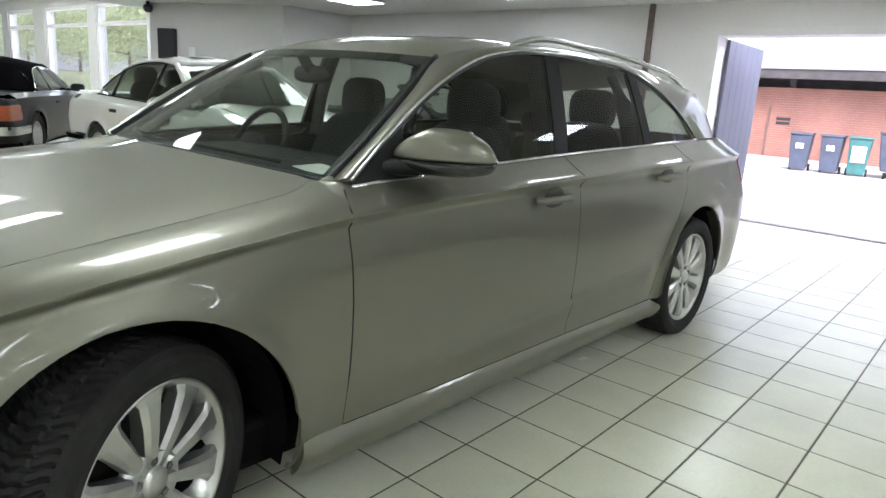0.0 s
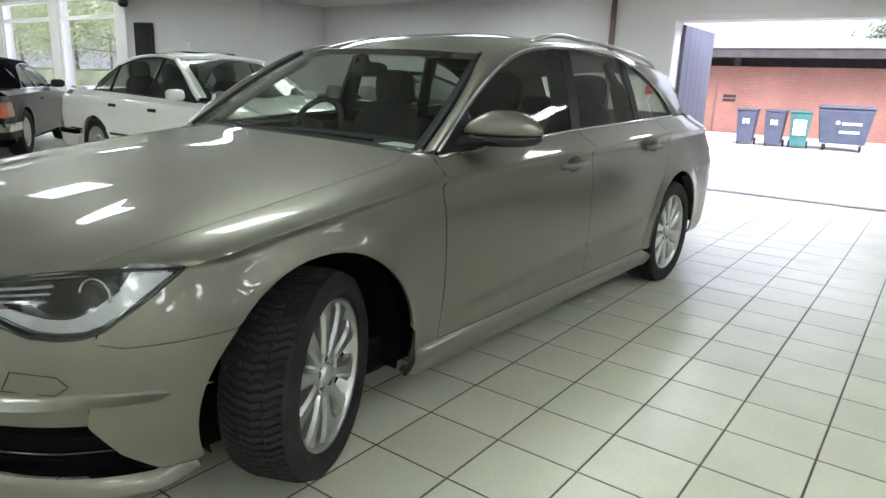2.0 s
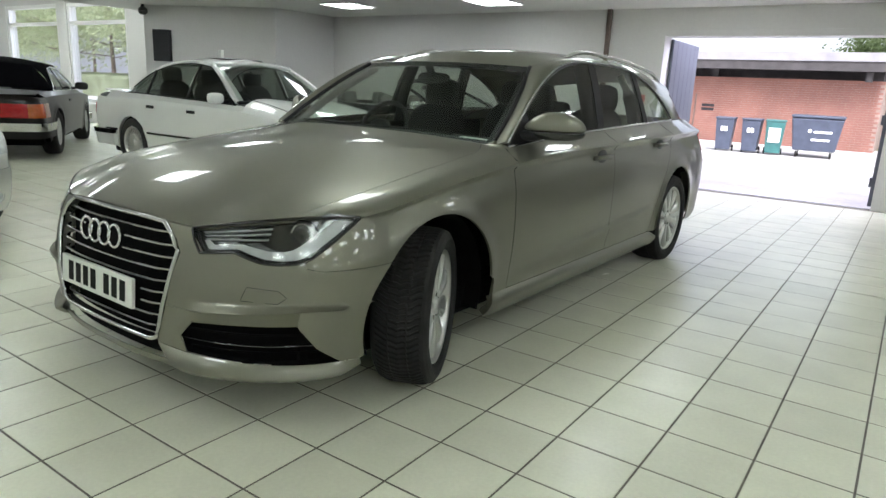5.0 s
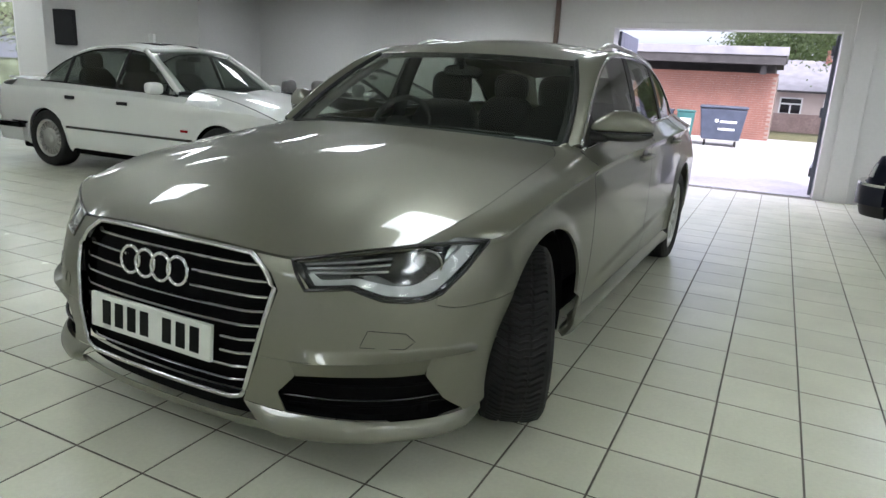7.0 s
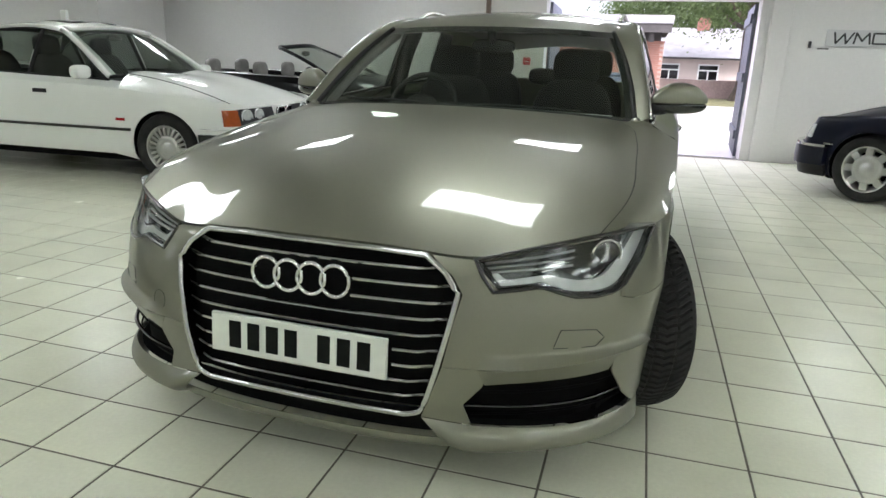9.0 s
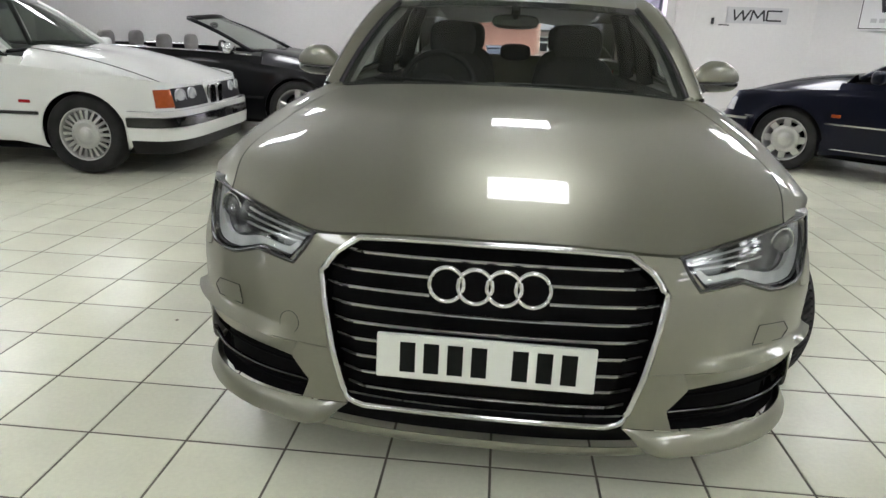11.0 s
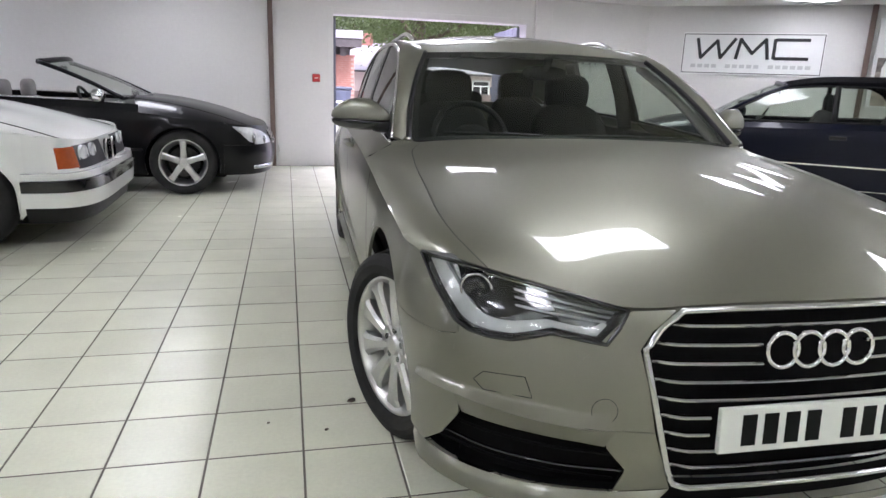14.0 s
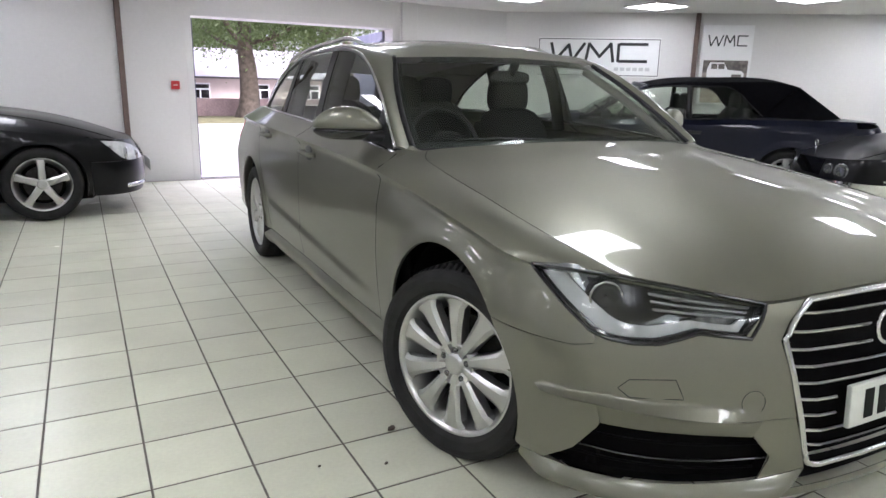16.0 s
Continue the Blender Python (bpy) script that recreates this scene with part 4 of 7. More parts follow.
    sk = np.linspace(0, 1, 11)[None, :, None]
    sill = sill + (0.002 + np.interp(sk, (0, 0.25, 0.6, 0.95, 1), (0.050, 0.052, 0.034, 0.004, 0.0)) * np.clip(np.linspace(0.02, 1, 81) / 0.04, 0, 1)[:, None, None]) * np.array((1, 0, 0))
    for sgn in (1, -1):
        sheets("sill_panel", [(sill * np.array((sgn, 1, 1)), sgn < 0)], PAINT, car, rim=0.03)
    # rear quarter, rear bumper, tail lamps, tailgate
    q_bot = S([(2.445, 0.292), (2.53, 0.285)]) + b.arc(2.912, 188, 46) + S([(3.72, 0.615)])
    q_top = S([(y, float(b.zb(y)) - 0.006) for y in np.linspace(2.745, 3.42, 7)]) + [(b.sy(3.42) + 0.25, 1.035)]
    lo_c, up_c = parted(c_edge)
    sr = b.sy(3.42)
    q_mid = S([(y, float(b.zt(y))) for y in np.linspace(lo_c[-1][0], 3.42, 8)]) + [(sr + 0.262, 0.955)]
    quarter = P(q_bot, q_mid, S(lo_c), [(sr + 0.30, 0.615), (sr + 0.262, 0.955)], 80, 30)
    quarter_top = P(q_mid, q_top, S(up_c), [(sr + 0.262, 0.955), (sr + 0.25, 1.035)], 80, 8)
    rb = P(b.arc(2.912, -12, -11, 2) + [(b.sy(3.42), 0.24), (b.sy(3.42) + 1, 0.24)], S([(3.17, 0.612)]) + [(b.sy(3.42), 0.612), (b.sy(3.42) + 1, 0.612)], b.arc(2.912, -12, 47, 10), [(b.sy(3.42) + 1, 0.24), (b.sy(3.42) + 1, 0.612)], 50, 12)
    tail = P([(b.sy(3.42) + 0.30, 0.615), (b.sy(3.42) + 1, 0.615)], [(b.sy(3.42) + 0.25, 1.035), (b.sy(3.42) + 1, 1.035)], [(b.sy(3.42) + 0.30, 0.615), (b.sy(3.42) + 0.25, 1.035)], [(b.sy(3.42) + 1, 0.615), (b.sy(3.42) + 1, 1.035)], 24, 16)
    for sgn in (1, -1):
        sheets("rear_quarter", [(quarter * np.array((sgn, 1, 1)), sgn < 0), (quarter_top * np.array((sgn, 1, 1)), sgn < 0)], PAINT, car)
        tl_ = P([(b.sy(3.42) + 0.12, 0.80), (b.sy(3.42) + 0.62, 0.78)], [(b.sy(3.42) + 0.17, 0.955), (b.sy(3.42) + 0.62, 0.93)], [(b.sy(3.42) + 0.12, 0.80), (b.sy(3.42) + 0.17, 0.955)], [(b.sy(3.42) + 0.62, 0.78), (b.sy(3.42) + 0.62, 0.93)], 20, 6, push=-0.004)
        sheets("tail_lamp", [(tl_ * np.array((sgn, 1, 1)), sgn < 0)], RED_LENS, car, "red tail lamp")
    sheets("rear_bumper", [(rb, False)], PAINT, car, both=True)
    sheets("tailgate", [(tail, False)], PAINT, car, both=True)

    # greenhouse
    def dlo_top(n=30):
        f = spline((0.63, 0.89, 1.07, 1.27, 1.48, 1.72, 2.05, 2.34, 2.70, 2.93, 3.13), (0.953, 1.140, 1.240, 1.322, 1.366, 1.380, 1.380, 1.360, 1.268, 1.165, 1.048))
        return [(float(y), float(f(y))) for y in np.concatenate([np.linspace(0.63, 1.75, n // 2), np.linspace(1.75, 3.13, n // 2)[1:]])]
    dlo = dlo_top()
    fd = spline([p[0] for p in dlo], [p[1] for p in dlo])
    zb = lambda y: float(b.zb(y))
    scr_side = [(0.764, 0.600, 0.952), (0.727, 0.80, 1.088), (0.670, 1.00, 1.219), (0.597, 1.191, 1.334)]
    roof_side = [(0.597, 1.191, 1.334), (0.603, 1.40, 1.385), (0.600, 1.66, 1.409), (0.592, 2.10, 1.418), (0.580, 2.70, 1.393), (0.555, 3.30, 1.335), (0.53, 3.62, 1.295)]
    header = [(-0.597, 1.191, 1.334), (-0.30, 1.100, 1.346), (0, 1.072, 1.349), (0.30, 1.100, 1.346), (0.597, 1.191, 1.334)]
    base = [(-0.764, 0.600, 0.952), (-0.46, 0.545, 0.966), (0, 0.512, 0.976), (0.46, 0.545, 0.966), (0.764, 0.600, 0.952)]
    screen = coons(base, header, [(-x, y, z) for x, y, z in scr_side], scr_side, 30, 24, True)
    bow = np.sin(math.pi * np.linspace(0, 1, 25))[None, :, None] * (1 - np.linspace(-1, 1, 31)[:, None, None] ** 2)
    screen = screen + 0.008 * bow * np.array((0, -0.5, 0.85))
    sheets("windscreen", [(screen, False)], SCREEN, car, "clear green-tinted windscreen", rim=0).visible_shadow = False
    sink = np.array((0, 0.002, -0.003))
    for strip in (screen[0:2], screen[29:31], screen[:, 0:2]):
        sheets("frit_band", [(strip + sink, False)], PLASTIC, car, "black ceramic border of the windscreen", rim=0)
    tube("screen_seal", [tuple(p) for p in even(base, 40, True)], 0.008, PLASTIC, car, sides=6, n=40)
    for sgn in (1, -1):
        tube("screen_seal", [(x * sgn * 0.985, y - 0.002, z + 0.001) for x, y, z in scr_side], 0.012, PLASTIC, car, sides=6, n=30)
    sheets("header_band", [(coons([tuple(p) for p in screen[:, 22]], [tuple(p + np.array((0, 0.01, 0.002))) for p in screen[:, 24]], [tuple(screen[0, 22]), tuple(screen[0, 24])], [tuple(screen[-1, 22]), tuple(screen[-1, 24])], 20, 2), False)], GLOSS_BLACK, car, rim=0)
    tail_edge = [(-0.53, 3.62, 1.295), (0, 3.70, 1.345), (0.53, 3.62, 1.295)]
    roof = coons(header, tail_edge, [(-x, y, z) for x, y, z in roof_side], roof_side, 24, 40, True)
    roof[..., 2] += 0.034 * np.sin(math.pi * np.linspace(0, 1, 41))[None, :] * (1 - np.linspace(-1, 1, 25)[:, None] ** 2)
    sheets("roof", [(roof, False)], PAINT, car, rim=0.01)
    inner_line = even(scr_side + roof_side[1:], 60, True)
    outer_line = even(b.pane3([(y, z + 0.012) for y, z in dlo]), 60, True)
    rail = coons([tuple(p) for p in outer_line], [tuple(p) for p in inner_line], [tuple(outer_line[0]), tuple(inner_line[0])], [tuple(outer_line[-1]), tuple(inner_line[-1])], 60, 8)
    rail = rail + 0.018 * np.sin(math.pi * np.linspace(0, 1, 9))[None, :, None] * np.array((0.75, 0, 0.65))
    for sgn in (1, -1):
        fl = np.array((sgn, 1, 1))
        sheets("roof_pillar", [(rail * fl, sgn < 0)], PAINT, car)
        # rear pillar
        lo3 = b.pane3([(3.09, 1.046), (3.34, 1.046)]) + [(0.655, 3.68, 1.040), (0.575, 3.88, 1.036)]
        hi3 = b.pane3([(2.62, 1.297)]) + [(0.625, 3.0, 1.315), (0.575, 3.35, 1.310), (0.53, 3.62, 1.290)]
        gp = coons(lo3, hi3, b.pane3([(3.09, 1.046), (2.90, 1.185), (2.62, 1.297)]), [(0.575, 3.88, 1.036), (0.560, 3.76, 1.17), (0.53, 3.62, 1.290)], 18, 10)
        sheets("rear_pillar", [(gp * fl + np.array((0.003 * sgn, 0, 0)), sgn < 0)], PAINT, car)
        # side glass in three panes with black pillars between
        for y0, y1, slant0, slant1 in ((0.72, 1.645, 0, 0.05), (1.715, 2.425, 0.06, -0.05), (2.485, 3.10, -0.05, 0)):
            t0, t1 = y0 + slant0, max(y1 + slant1, y0 + 0.02)
            if y0 < 0.8:
                left = [(y0, zb(y0) + 0.004), (y0 + 0.005, float(fd(y0 + 0.005)) - 0.004)]
                topl = [(y, float(fd(y)) - 0.004) for y in np.linspace(y0 + 0.005, t1, 14)]
            else:
                topl = [(y, float(fd(y)) - 0.004) for y in np.linspace(t0, t1 if y1 < 3 else y1 - 0.004, 14)]
                left = [(y0, zb(y0) + 0.004), topl[0]]
            right = [(y1, zb(y1) + 0.004), topl[-1]]
            gw = coons([(y0, zb(y0) + 0.004), (y1, zb(y1) + 0.004)], topl, left, right, 24, 12)
            sheets("side_window", [(b.pane(gw[..., 0], gw[..., 1]) * fl, sgn < 0)], WINDOW, car, "green-tinted side window", rim=0).visible_shadow = False
        for lo0, lo1, hi0, hi1 in ((1.635, 1.725, 1.690, 1.785), (2.415, 2.495, 2.365, 2.445)):
            gb = coons([(lo0, zb(lo0)), (lo1, zb(lo1))], [(hi0, float(fd(hi0))), (hi1, float(fd(hi1)))], [(lo0, zb(lo0)), (hi0, float(fd(hi0)))], [(lo1, zb(lo1)), (hi1, float(fd(hi1)))], 3, 8)
            sheets("window_pillar", [(b.pane(gb[..., 0], gb[..., 1]) * fl + np.array((0.003 * sgn, 0, 0)), sgn < 0)], PLASTIC, car, rim=0.02)
        tri = coons([(0.63, zb(0.63)), (0.85, zb(0.85))], [(0.645, 0.964), (0.85, float(fd(0.85)))], [(0.63, zb(0.63)), (0.645, 0.964)], [(0.85, zb(0.85)), (0.85, float(fd(0.85)))], 6, 5)
        sheets("mirror_triangle", [(b.pane(tri[..., 0], tri[..., 1]) * fl + np.array((0.004 * sgn, 0, 0)), sgn < 0)], PLASTIC, car, rim=0.01)
        # window seals and bright trim
        tube("window_trim", [(x * sgn, y, z) for x, y, z in b.pane3([(y, z + 0.004) for y, z in dlo])], 0.0085, GLOSS_BLACK, car, sides=6, n=70)
        tube("bright_trim", [((x + 0.003) * sgn, y, z) for x, y, z in b.pane3([(y, z + 0.012) for y, z in dlo])], 0.006, CHROME, car, "chrome window trim", sides=6, n=70)
        tube("bright_trim", [((x + 0.004) * sgn, y, z - 0.002) for x, y, z in b.pane3([(y, zb(y)) for y in np.linspace(0.63, 3.14, 14)])], 0.0085, CHROME, car, "chrome window trim", sides=6, n=50)
        # roof rails
        pts = [(0.585, 1.62, 1.412), (0.587, 1.70, 1.434), (0.584, 2.2, 1.448), (0.574, 2.8, 1.418), (0.556, 3.25, 1.360), (0.548, 3.34, 1.333)]
        tube("roof_rail", [(x * sgn, y, z) for x, y, z in pts], 0.013, SATIN, car, "satin roof rail", sides=8, n=40)
        # door mirrors
        def shell(p):
            u = p[0] * sgn / 0.128
            up_z = 1 - 0.72 * max(0, -u - 0.25) ** 1.3 - 0.36 * max(0, u) ** 2
            return [p[0], p[1] * (1 - 0.35 * max(0, u) ** 2) + 0.55 * p[0] * sgn, p[2] * (up_z if p[2] > 0 else 0.10)]
        mir = blob("door_mirror", (0.926 * sgn, 0.895, 1.030), (0.128, 0.062, 0.086), PAINT, car, "painted door mirror on a black foot", power=2.6, nu=40, nv=24, shape=shell)
        blob("mirror_underside", (0.925 * sgn, 0.896, 1.018), (0.128, 0.062, 0.090), GLOSS_BLACK, mir, power=2.6, nu=32, nv=16, shape=lambda p: [p[0], p[1] * (1 - 0.35 * max(0, p[0] * sgn / 0.128) ** 2) + 0.55 * p[0] * sgn, p[2] * (0.10 if p[2] > 0 else 0.46)])
        tube("mirror_foot", [(0.755 * sgn, 0.735, 0.985), (0.80 * sgn, 0.775, 0.995), (0.86 * sgn, 0.85, 0.996)], 0.032, PLASTIC, mir, sides=8, n=8, squash=0.8)
        gl = [(0.83, 0.842, 0.995), (1.02, 0.946, 0.995), (1.03, 0.952, 1.03), (0.99, 0.93, 1.075), (0.90, 0.88, 1.09), (0.835, 0.845, 1.04)]
        mesh("mirror_glass", [(x * sgn, y + 0.064, z) for x, y, z in gl], [tuple(range(6)) if sgn < 0 else tuple(range(6))[::-1]], CHROME, mir, smooth=False)
    rg = coons([(-0.57, 3.90, 1.035), (0, 3.97, 1.035), (0.57, 3.90, 1.035)], [(-0.53, 3.63, 1.290), (0, 3.71, 1.335), (0.53, 3.63, 1.290)], [(-0.57, 3.90, 1.035), (-0.53, 3.63, 1.290)], [(0.57, 3.90, 1.035), (0.53, 3.63, 1.290)], 16, 8, True)
    sheets("rear_window", [(rg, True)], WINDOW, car, "green-tinted rear window", rim=0).visible_shadow = False
    blob("aerial_fin", (0, 3.35, 1.405), (0.03, 0.09, 0.035), PAINT, car)

    # cabin
    blob("dashboard", (0, 0.92, 0.835), (0.72, 0.27, 0.12), SEAT, car, "black dashboard", power=4)
    box("cabin_floor", (-0.74, 0.74, 0.5, 3.7, 0.22, 0.34), DARK, car, bevel=0.02)
    box("bulkhead", (-0.74, 0.74, 0.48, 0.60, 0.25, 0.93), DARK, car, bevel=0.02)
    box("luggage_floor", (-0.70, 0.70, 2.75, 3.9, 0.58, 0.64), DARK, car, bevel=0.01)
    for sgn in (1, -1):
        seat(car, 0.36 * sgn, 1.42, 0.385, SEAT)
        seat(car, 0.36 * sgn, 2.42, 0.40, SEAT, rear=True)
        box("door_card", (0.74 * sgn - 0.02, 0.74 * sgn + 0.02, 0.68, 2.72, 0.30, 0.955), SEAT, car, bevel=0.012)
        for y0, y1, z1 in ((1.62, 1.76, 1.375), (2.34, 2.50, 1.34)):
            tube("pillar_lining", [(0.765 * sgn, y0 + 0.07, 0.95), (0.70 * sgn, y0 + 0.07 - (0.03 if y0 > 2 else 0), 1.2), (0.635 * sgn, y0 + 0.05 - (0.05 if y0 > 2 else -0.04), z1)], 0.045, SEAT, car, sides=8, n=8, squash=0.5)
        tube("pillar_lining", [(x * sgn * 0.97, y + 0.045, z - 0.03) for x, y, z in scr_side], 0.022, GREY_SEAT, car, sides=6, n=12)
        blob("headrest", (0.0, 2.70, 1.08), (0.11, 0.05, 0.06), SEAT, car, power=3) if sgn > 0 else None
    lining = roof.copy()
    lining[..., 2] -= 0.03
    sheets("headlining", [(lining, True)], GREY_SEAT, car, rim=0)
    steering_wheel(car, -0.37, 1.08, 0.93)
    blob("rear_view_mirror", (0, 1.10, 1.255), (0.115, 0.022, 0.035), GLOSS_BLACK, car, power=3)
    tube("mirror_stem", [(0, 1.09, 1.27), (0, 1.05, 1.325)], 0.022, GLOSS_BLACK, car, sides=8, n=4)
    card = box("display_card", (-0.105, 0.105, -0.05, 0.05, 0, 0.0015), PAPER, car, "white card on the dashboard")
    card.matrix_local = pose(0.535, 0.735, 0.958, 4, 0, -14)
    # under the body
    box("underbody", (-0.78, 0.78, -0.62, 3.7, 0.17, 0.32), DARK, car, bevel=0.03)
    box("engine_bay", (-0.62, 0.62, -0.72, 0.45, 0.20, 0.66), DARK, car, bevel=0.03)
    liner(b, 0.0, car, 0.40)
    liner(b, 2.912, car)
    for y, st in ((-0.009, STEER), (2.918, (0.0, 0.0))):
        for sgn in (1, -1):
            wheel_parts(car, (0.814 * sgn, y, 0.321), st[sgn < 0], sgn, 0.329, 0.234, 0.225, "spokes", 10, tread=True)
    return car


STEER = (25.2, 21.9)
CAR_AT = pose(-2.185, 0.605, 0, 0, 0, -1.3)


# ---- the showroom ----
def wall(name, a, b, z0, z1, thick, label, mat=WALL, openings=()):
    """A wall from a to b, its face on the left of that way, thick behind; openings: (from, to, sill, head) along it."""
    d = math.hypot(b[0] - a[0], b[1] - a[1])
    cuts = sorted(openings)
    boxes, at = [], 0.0
    for p, q, s, h in cuts:
        boxes.append((at, p, -thick, 0, z0, z1))
        if s > z0:
            boxes.append((p, q, -thick, 0, z0, s))
        if h < z1:
            boxes.append((p, q, -thick, 0, h, z1))
        at = q
    boxes.append((at, d, -thick, 0, z0, z1))
    ob = part(name, box_bm(boxes), mat)
    ob.matrix_world = pose(a[0], a[1], 0, 0, 0, math.degrees(math.atan2(b[1] - a[1], b[0] - a[0])))
    return tagged(ob, label, "wall", kind="structure")


CEIL = 2.37
BAY = 3.0
YW = 7.82
CX = 1.82
OPEN_L, OPEN_R, OPEN_H = -2.79, -0.09, 2.01
# the face of each wall is to the left of its way, towards the room
wall("wall_north", (CX, YW), (-9.0, YW), 0, CEIL, 0.30, "white painted showroom wall with a wide vehicle opening", openings=((CX - OPEN_R - 0.08, CX - OPEN_L + 0.08, 0, OPEN_H + 0.08),))
wall("wall_angled", (CX + 0.8192 * 6.6, YW - 0.5736 * 6.6), (CX, YW), 0, CEIL, 0.25, "white painted angled wall carrying the signs")
wall("wall_return", (-9.0, YW), (-9.0, 6.42), 0, CEIL, 0.25, "grey-white painted return wall")
wall("wall_diagonal", (-9.0, 6.42), (-11.35, 5.442), 0, CEIL, 0.20, "grey-white painted diagonal wall")
wall("wall_step", (-11.35, 5.442), (-12.3, 6.75), 0, BAY, 0.20, "grey-white painted wall beside the windows")
WINS = ((1.9, 4.5), (4.94, 7.7), (8.5, 10.6), (11.1, 13.2))
wall("wall_windows", (-12.3, 6.75), (-27.0, 6.75), 0, BAY, 0.25, "white wall of tall shop windows", openings=tuple((p, q, 0.45, 2.72) for p, q in WINS))
wall("wall_west", (-27.0, 6.75), (-27.0, -6.0), 0, BAY, 0.25, "white painted end wall")
wall("wall_south", (-27.0, -6.0), (7.23, -6.0), 0, BAY, 0.25, "white painted wall behind the cars")
wall("wall_east", (7.23, -6.0), (7.23, 4.034), 0, CEIL, 0.25, "white painted end wall")
ceiling = part("ceiling", box_bm([(-12.3, 7.6, -6.4, 8.25, CEIL, CEIL + 0.2), (-27.4, -12.3, -6.4, 7.05, BAY, BAY + 0.2), (-12.5, -12.3, -6.4, 7.0, CEIL, BAY)]), CEILING)
tagged(ceiling, "white flat ceiling, higher in the window bay", "ceiling", kind="structure")
pil = box("pilaster", (OPEN_R + 0.12, OPEN_R + 0.36, YW - 0.06, YW, 0, CEIL), WALL, bevel=0.004)
tagged(pil, "white painted wall strip beside the opening", "trim", kind="structure")

# floor: grout bed with glazed tiles on it
PITCH, GX, GY = 0.303, -0.05, -0.105
bed = box("floor", (-27.2, 7.4, -6.2, YW + 0.06, -0.15, -0.0016), GROUT)
tagged(bed, "cream glazed floor tiles with dark joints", "floor", kind="structure")

# LED panels
ROWS = (4.25, 1.05, -1.85, -4.65)
# last four, and columns 3.9 and 6.3, are unseen panels added for brightness
LIGHTS = [(-7.3, 6.4), (-4.8, 6.6), (-1.9, 6.45), (1.05, 6.3), (3.0, 5.9), (5.8, 3.8), (3.9, -0.45), (5.0, 2.4), (2.5, -3.2)]
LIGHTS += [(x, y) for y in ROWS for x in (-10.2, -7.4, -4.7, -2.0, 1.2, 3.9, 6.3) if x < 6 or y < 3.5]
LIGHTS += [(x, y) for y in (5.6, *ROWS) for x in (-13.9, -16.5, -19.0)] + [(-22.0, 5.6)]
for px, py in LIGHTS:
    lamp = empty("ceiling_light", pose(px, py, CEIL if px > -12.3 else BAY), "square white LED ceiling panel, lit, some added out of view", "light", "ceiling panels")
    part("frame", box_bm([(-0.31, 0.31, -0.31, -0.295, -0.022, 0), (-0.31, 0.31, 0.295, 0.31, -0.022, 0), (-0.31, -0.295, -0.295, 0.295, -0.022, 0), (0.295, 0.31, -0.295, 0.295, -0.022, 0)]), TRIM, lamp)
    box("diffuser", (-0.295, 0.295, -0.295, 0.295, -0.016, -0.006), LED, lamp)

# opening: white frame, open leaves
frame_ob = empty("door_frame", pose(0, 0, 0), "white painted frame round the vehicle opening", "door frame", kind="structure")
fw = 0.08
part("jamb", box_bm([(OPEN_L - fw, OPEN_L, YW - 0.004, YW + 0.30, 0, OPEN_H + fw)], 0.002), WALL, frame_ob)
part("jamb", box_bm([(OPEN_R, OPEN_R + fw, YW - 0.004, YW + 0.30, 0, OPEN_H + fw)], 0.002), WALL, frame_ob)
part("lintel", box_bm([(OPEN_L, OPEN_R, YW - 0.004, YW + 0.30, OPEN_H, OPEN_H + fw)], 0.002), WALL, frame_ob)
part("threshold", box_bm([(OPEN_L, OPEN_R, YW + 0.02, YW + 0.10, -0.02, 0.012)], 0.003), SATIN, frame_ob)

for nm, hx, ang in (("door_1", OPEN_L + 0.03, 92), ("door_2", OPEN_R - 0.03, 86)):
    leaf = empty(nm, pose(hx, YW + 0.26, 0, 0, 0, ang), "blue-grey boarded garage door leaf, standing open", "door", kind="structure")
    for k in range(6):
        part("board", box_bm([(0.24 * k, 0.24 * k + 0.236, -0.02, 0.02, 0.02, OPEN_H - 0.02)], 0.004), DOOR_BLUE, leaf)
    for z in (0.25, 1.0, 1.75):
        part("ledge", box_bm([(0.02, 1.42, 0.02, 0.05, z, z + 0.12)], 0.004), DOOR_BLUE, leaf)

# brown conduits and the alarm box
for x, y, ang in ((-3.60, YW - 0.001, 0), (CX + 0.8192 * 2.84, YW - 0.5736 * 2.84 - 0.001, -35)):
    c = part("conduit", box_bm([(-0.032, 0.032, -0.05, 0, 0.0, CEIL)], 0.006), BROWN)
    c.matrix_world = pose(x, y, 0, 0, 0, ang)
    tagged(c, "brown painted vertical conduit on the wall", "conduit", "conduits")
alarm = empty("alarm_call_point", pose(-3.02, YW, 1.18), "small red fire alarm box on the wall", "alarm")
box("housing", (-0.05, 0.05, -0.045, 0, -0.05, 0.05), RED_BOX, alarm, bevel=0.008)
box("button", (-0.022, 0.022, -0.048, -0.044, -0.005, 0.005), PAPER, alarm)

estate_car(CAR_AT)


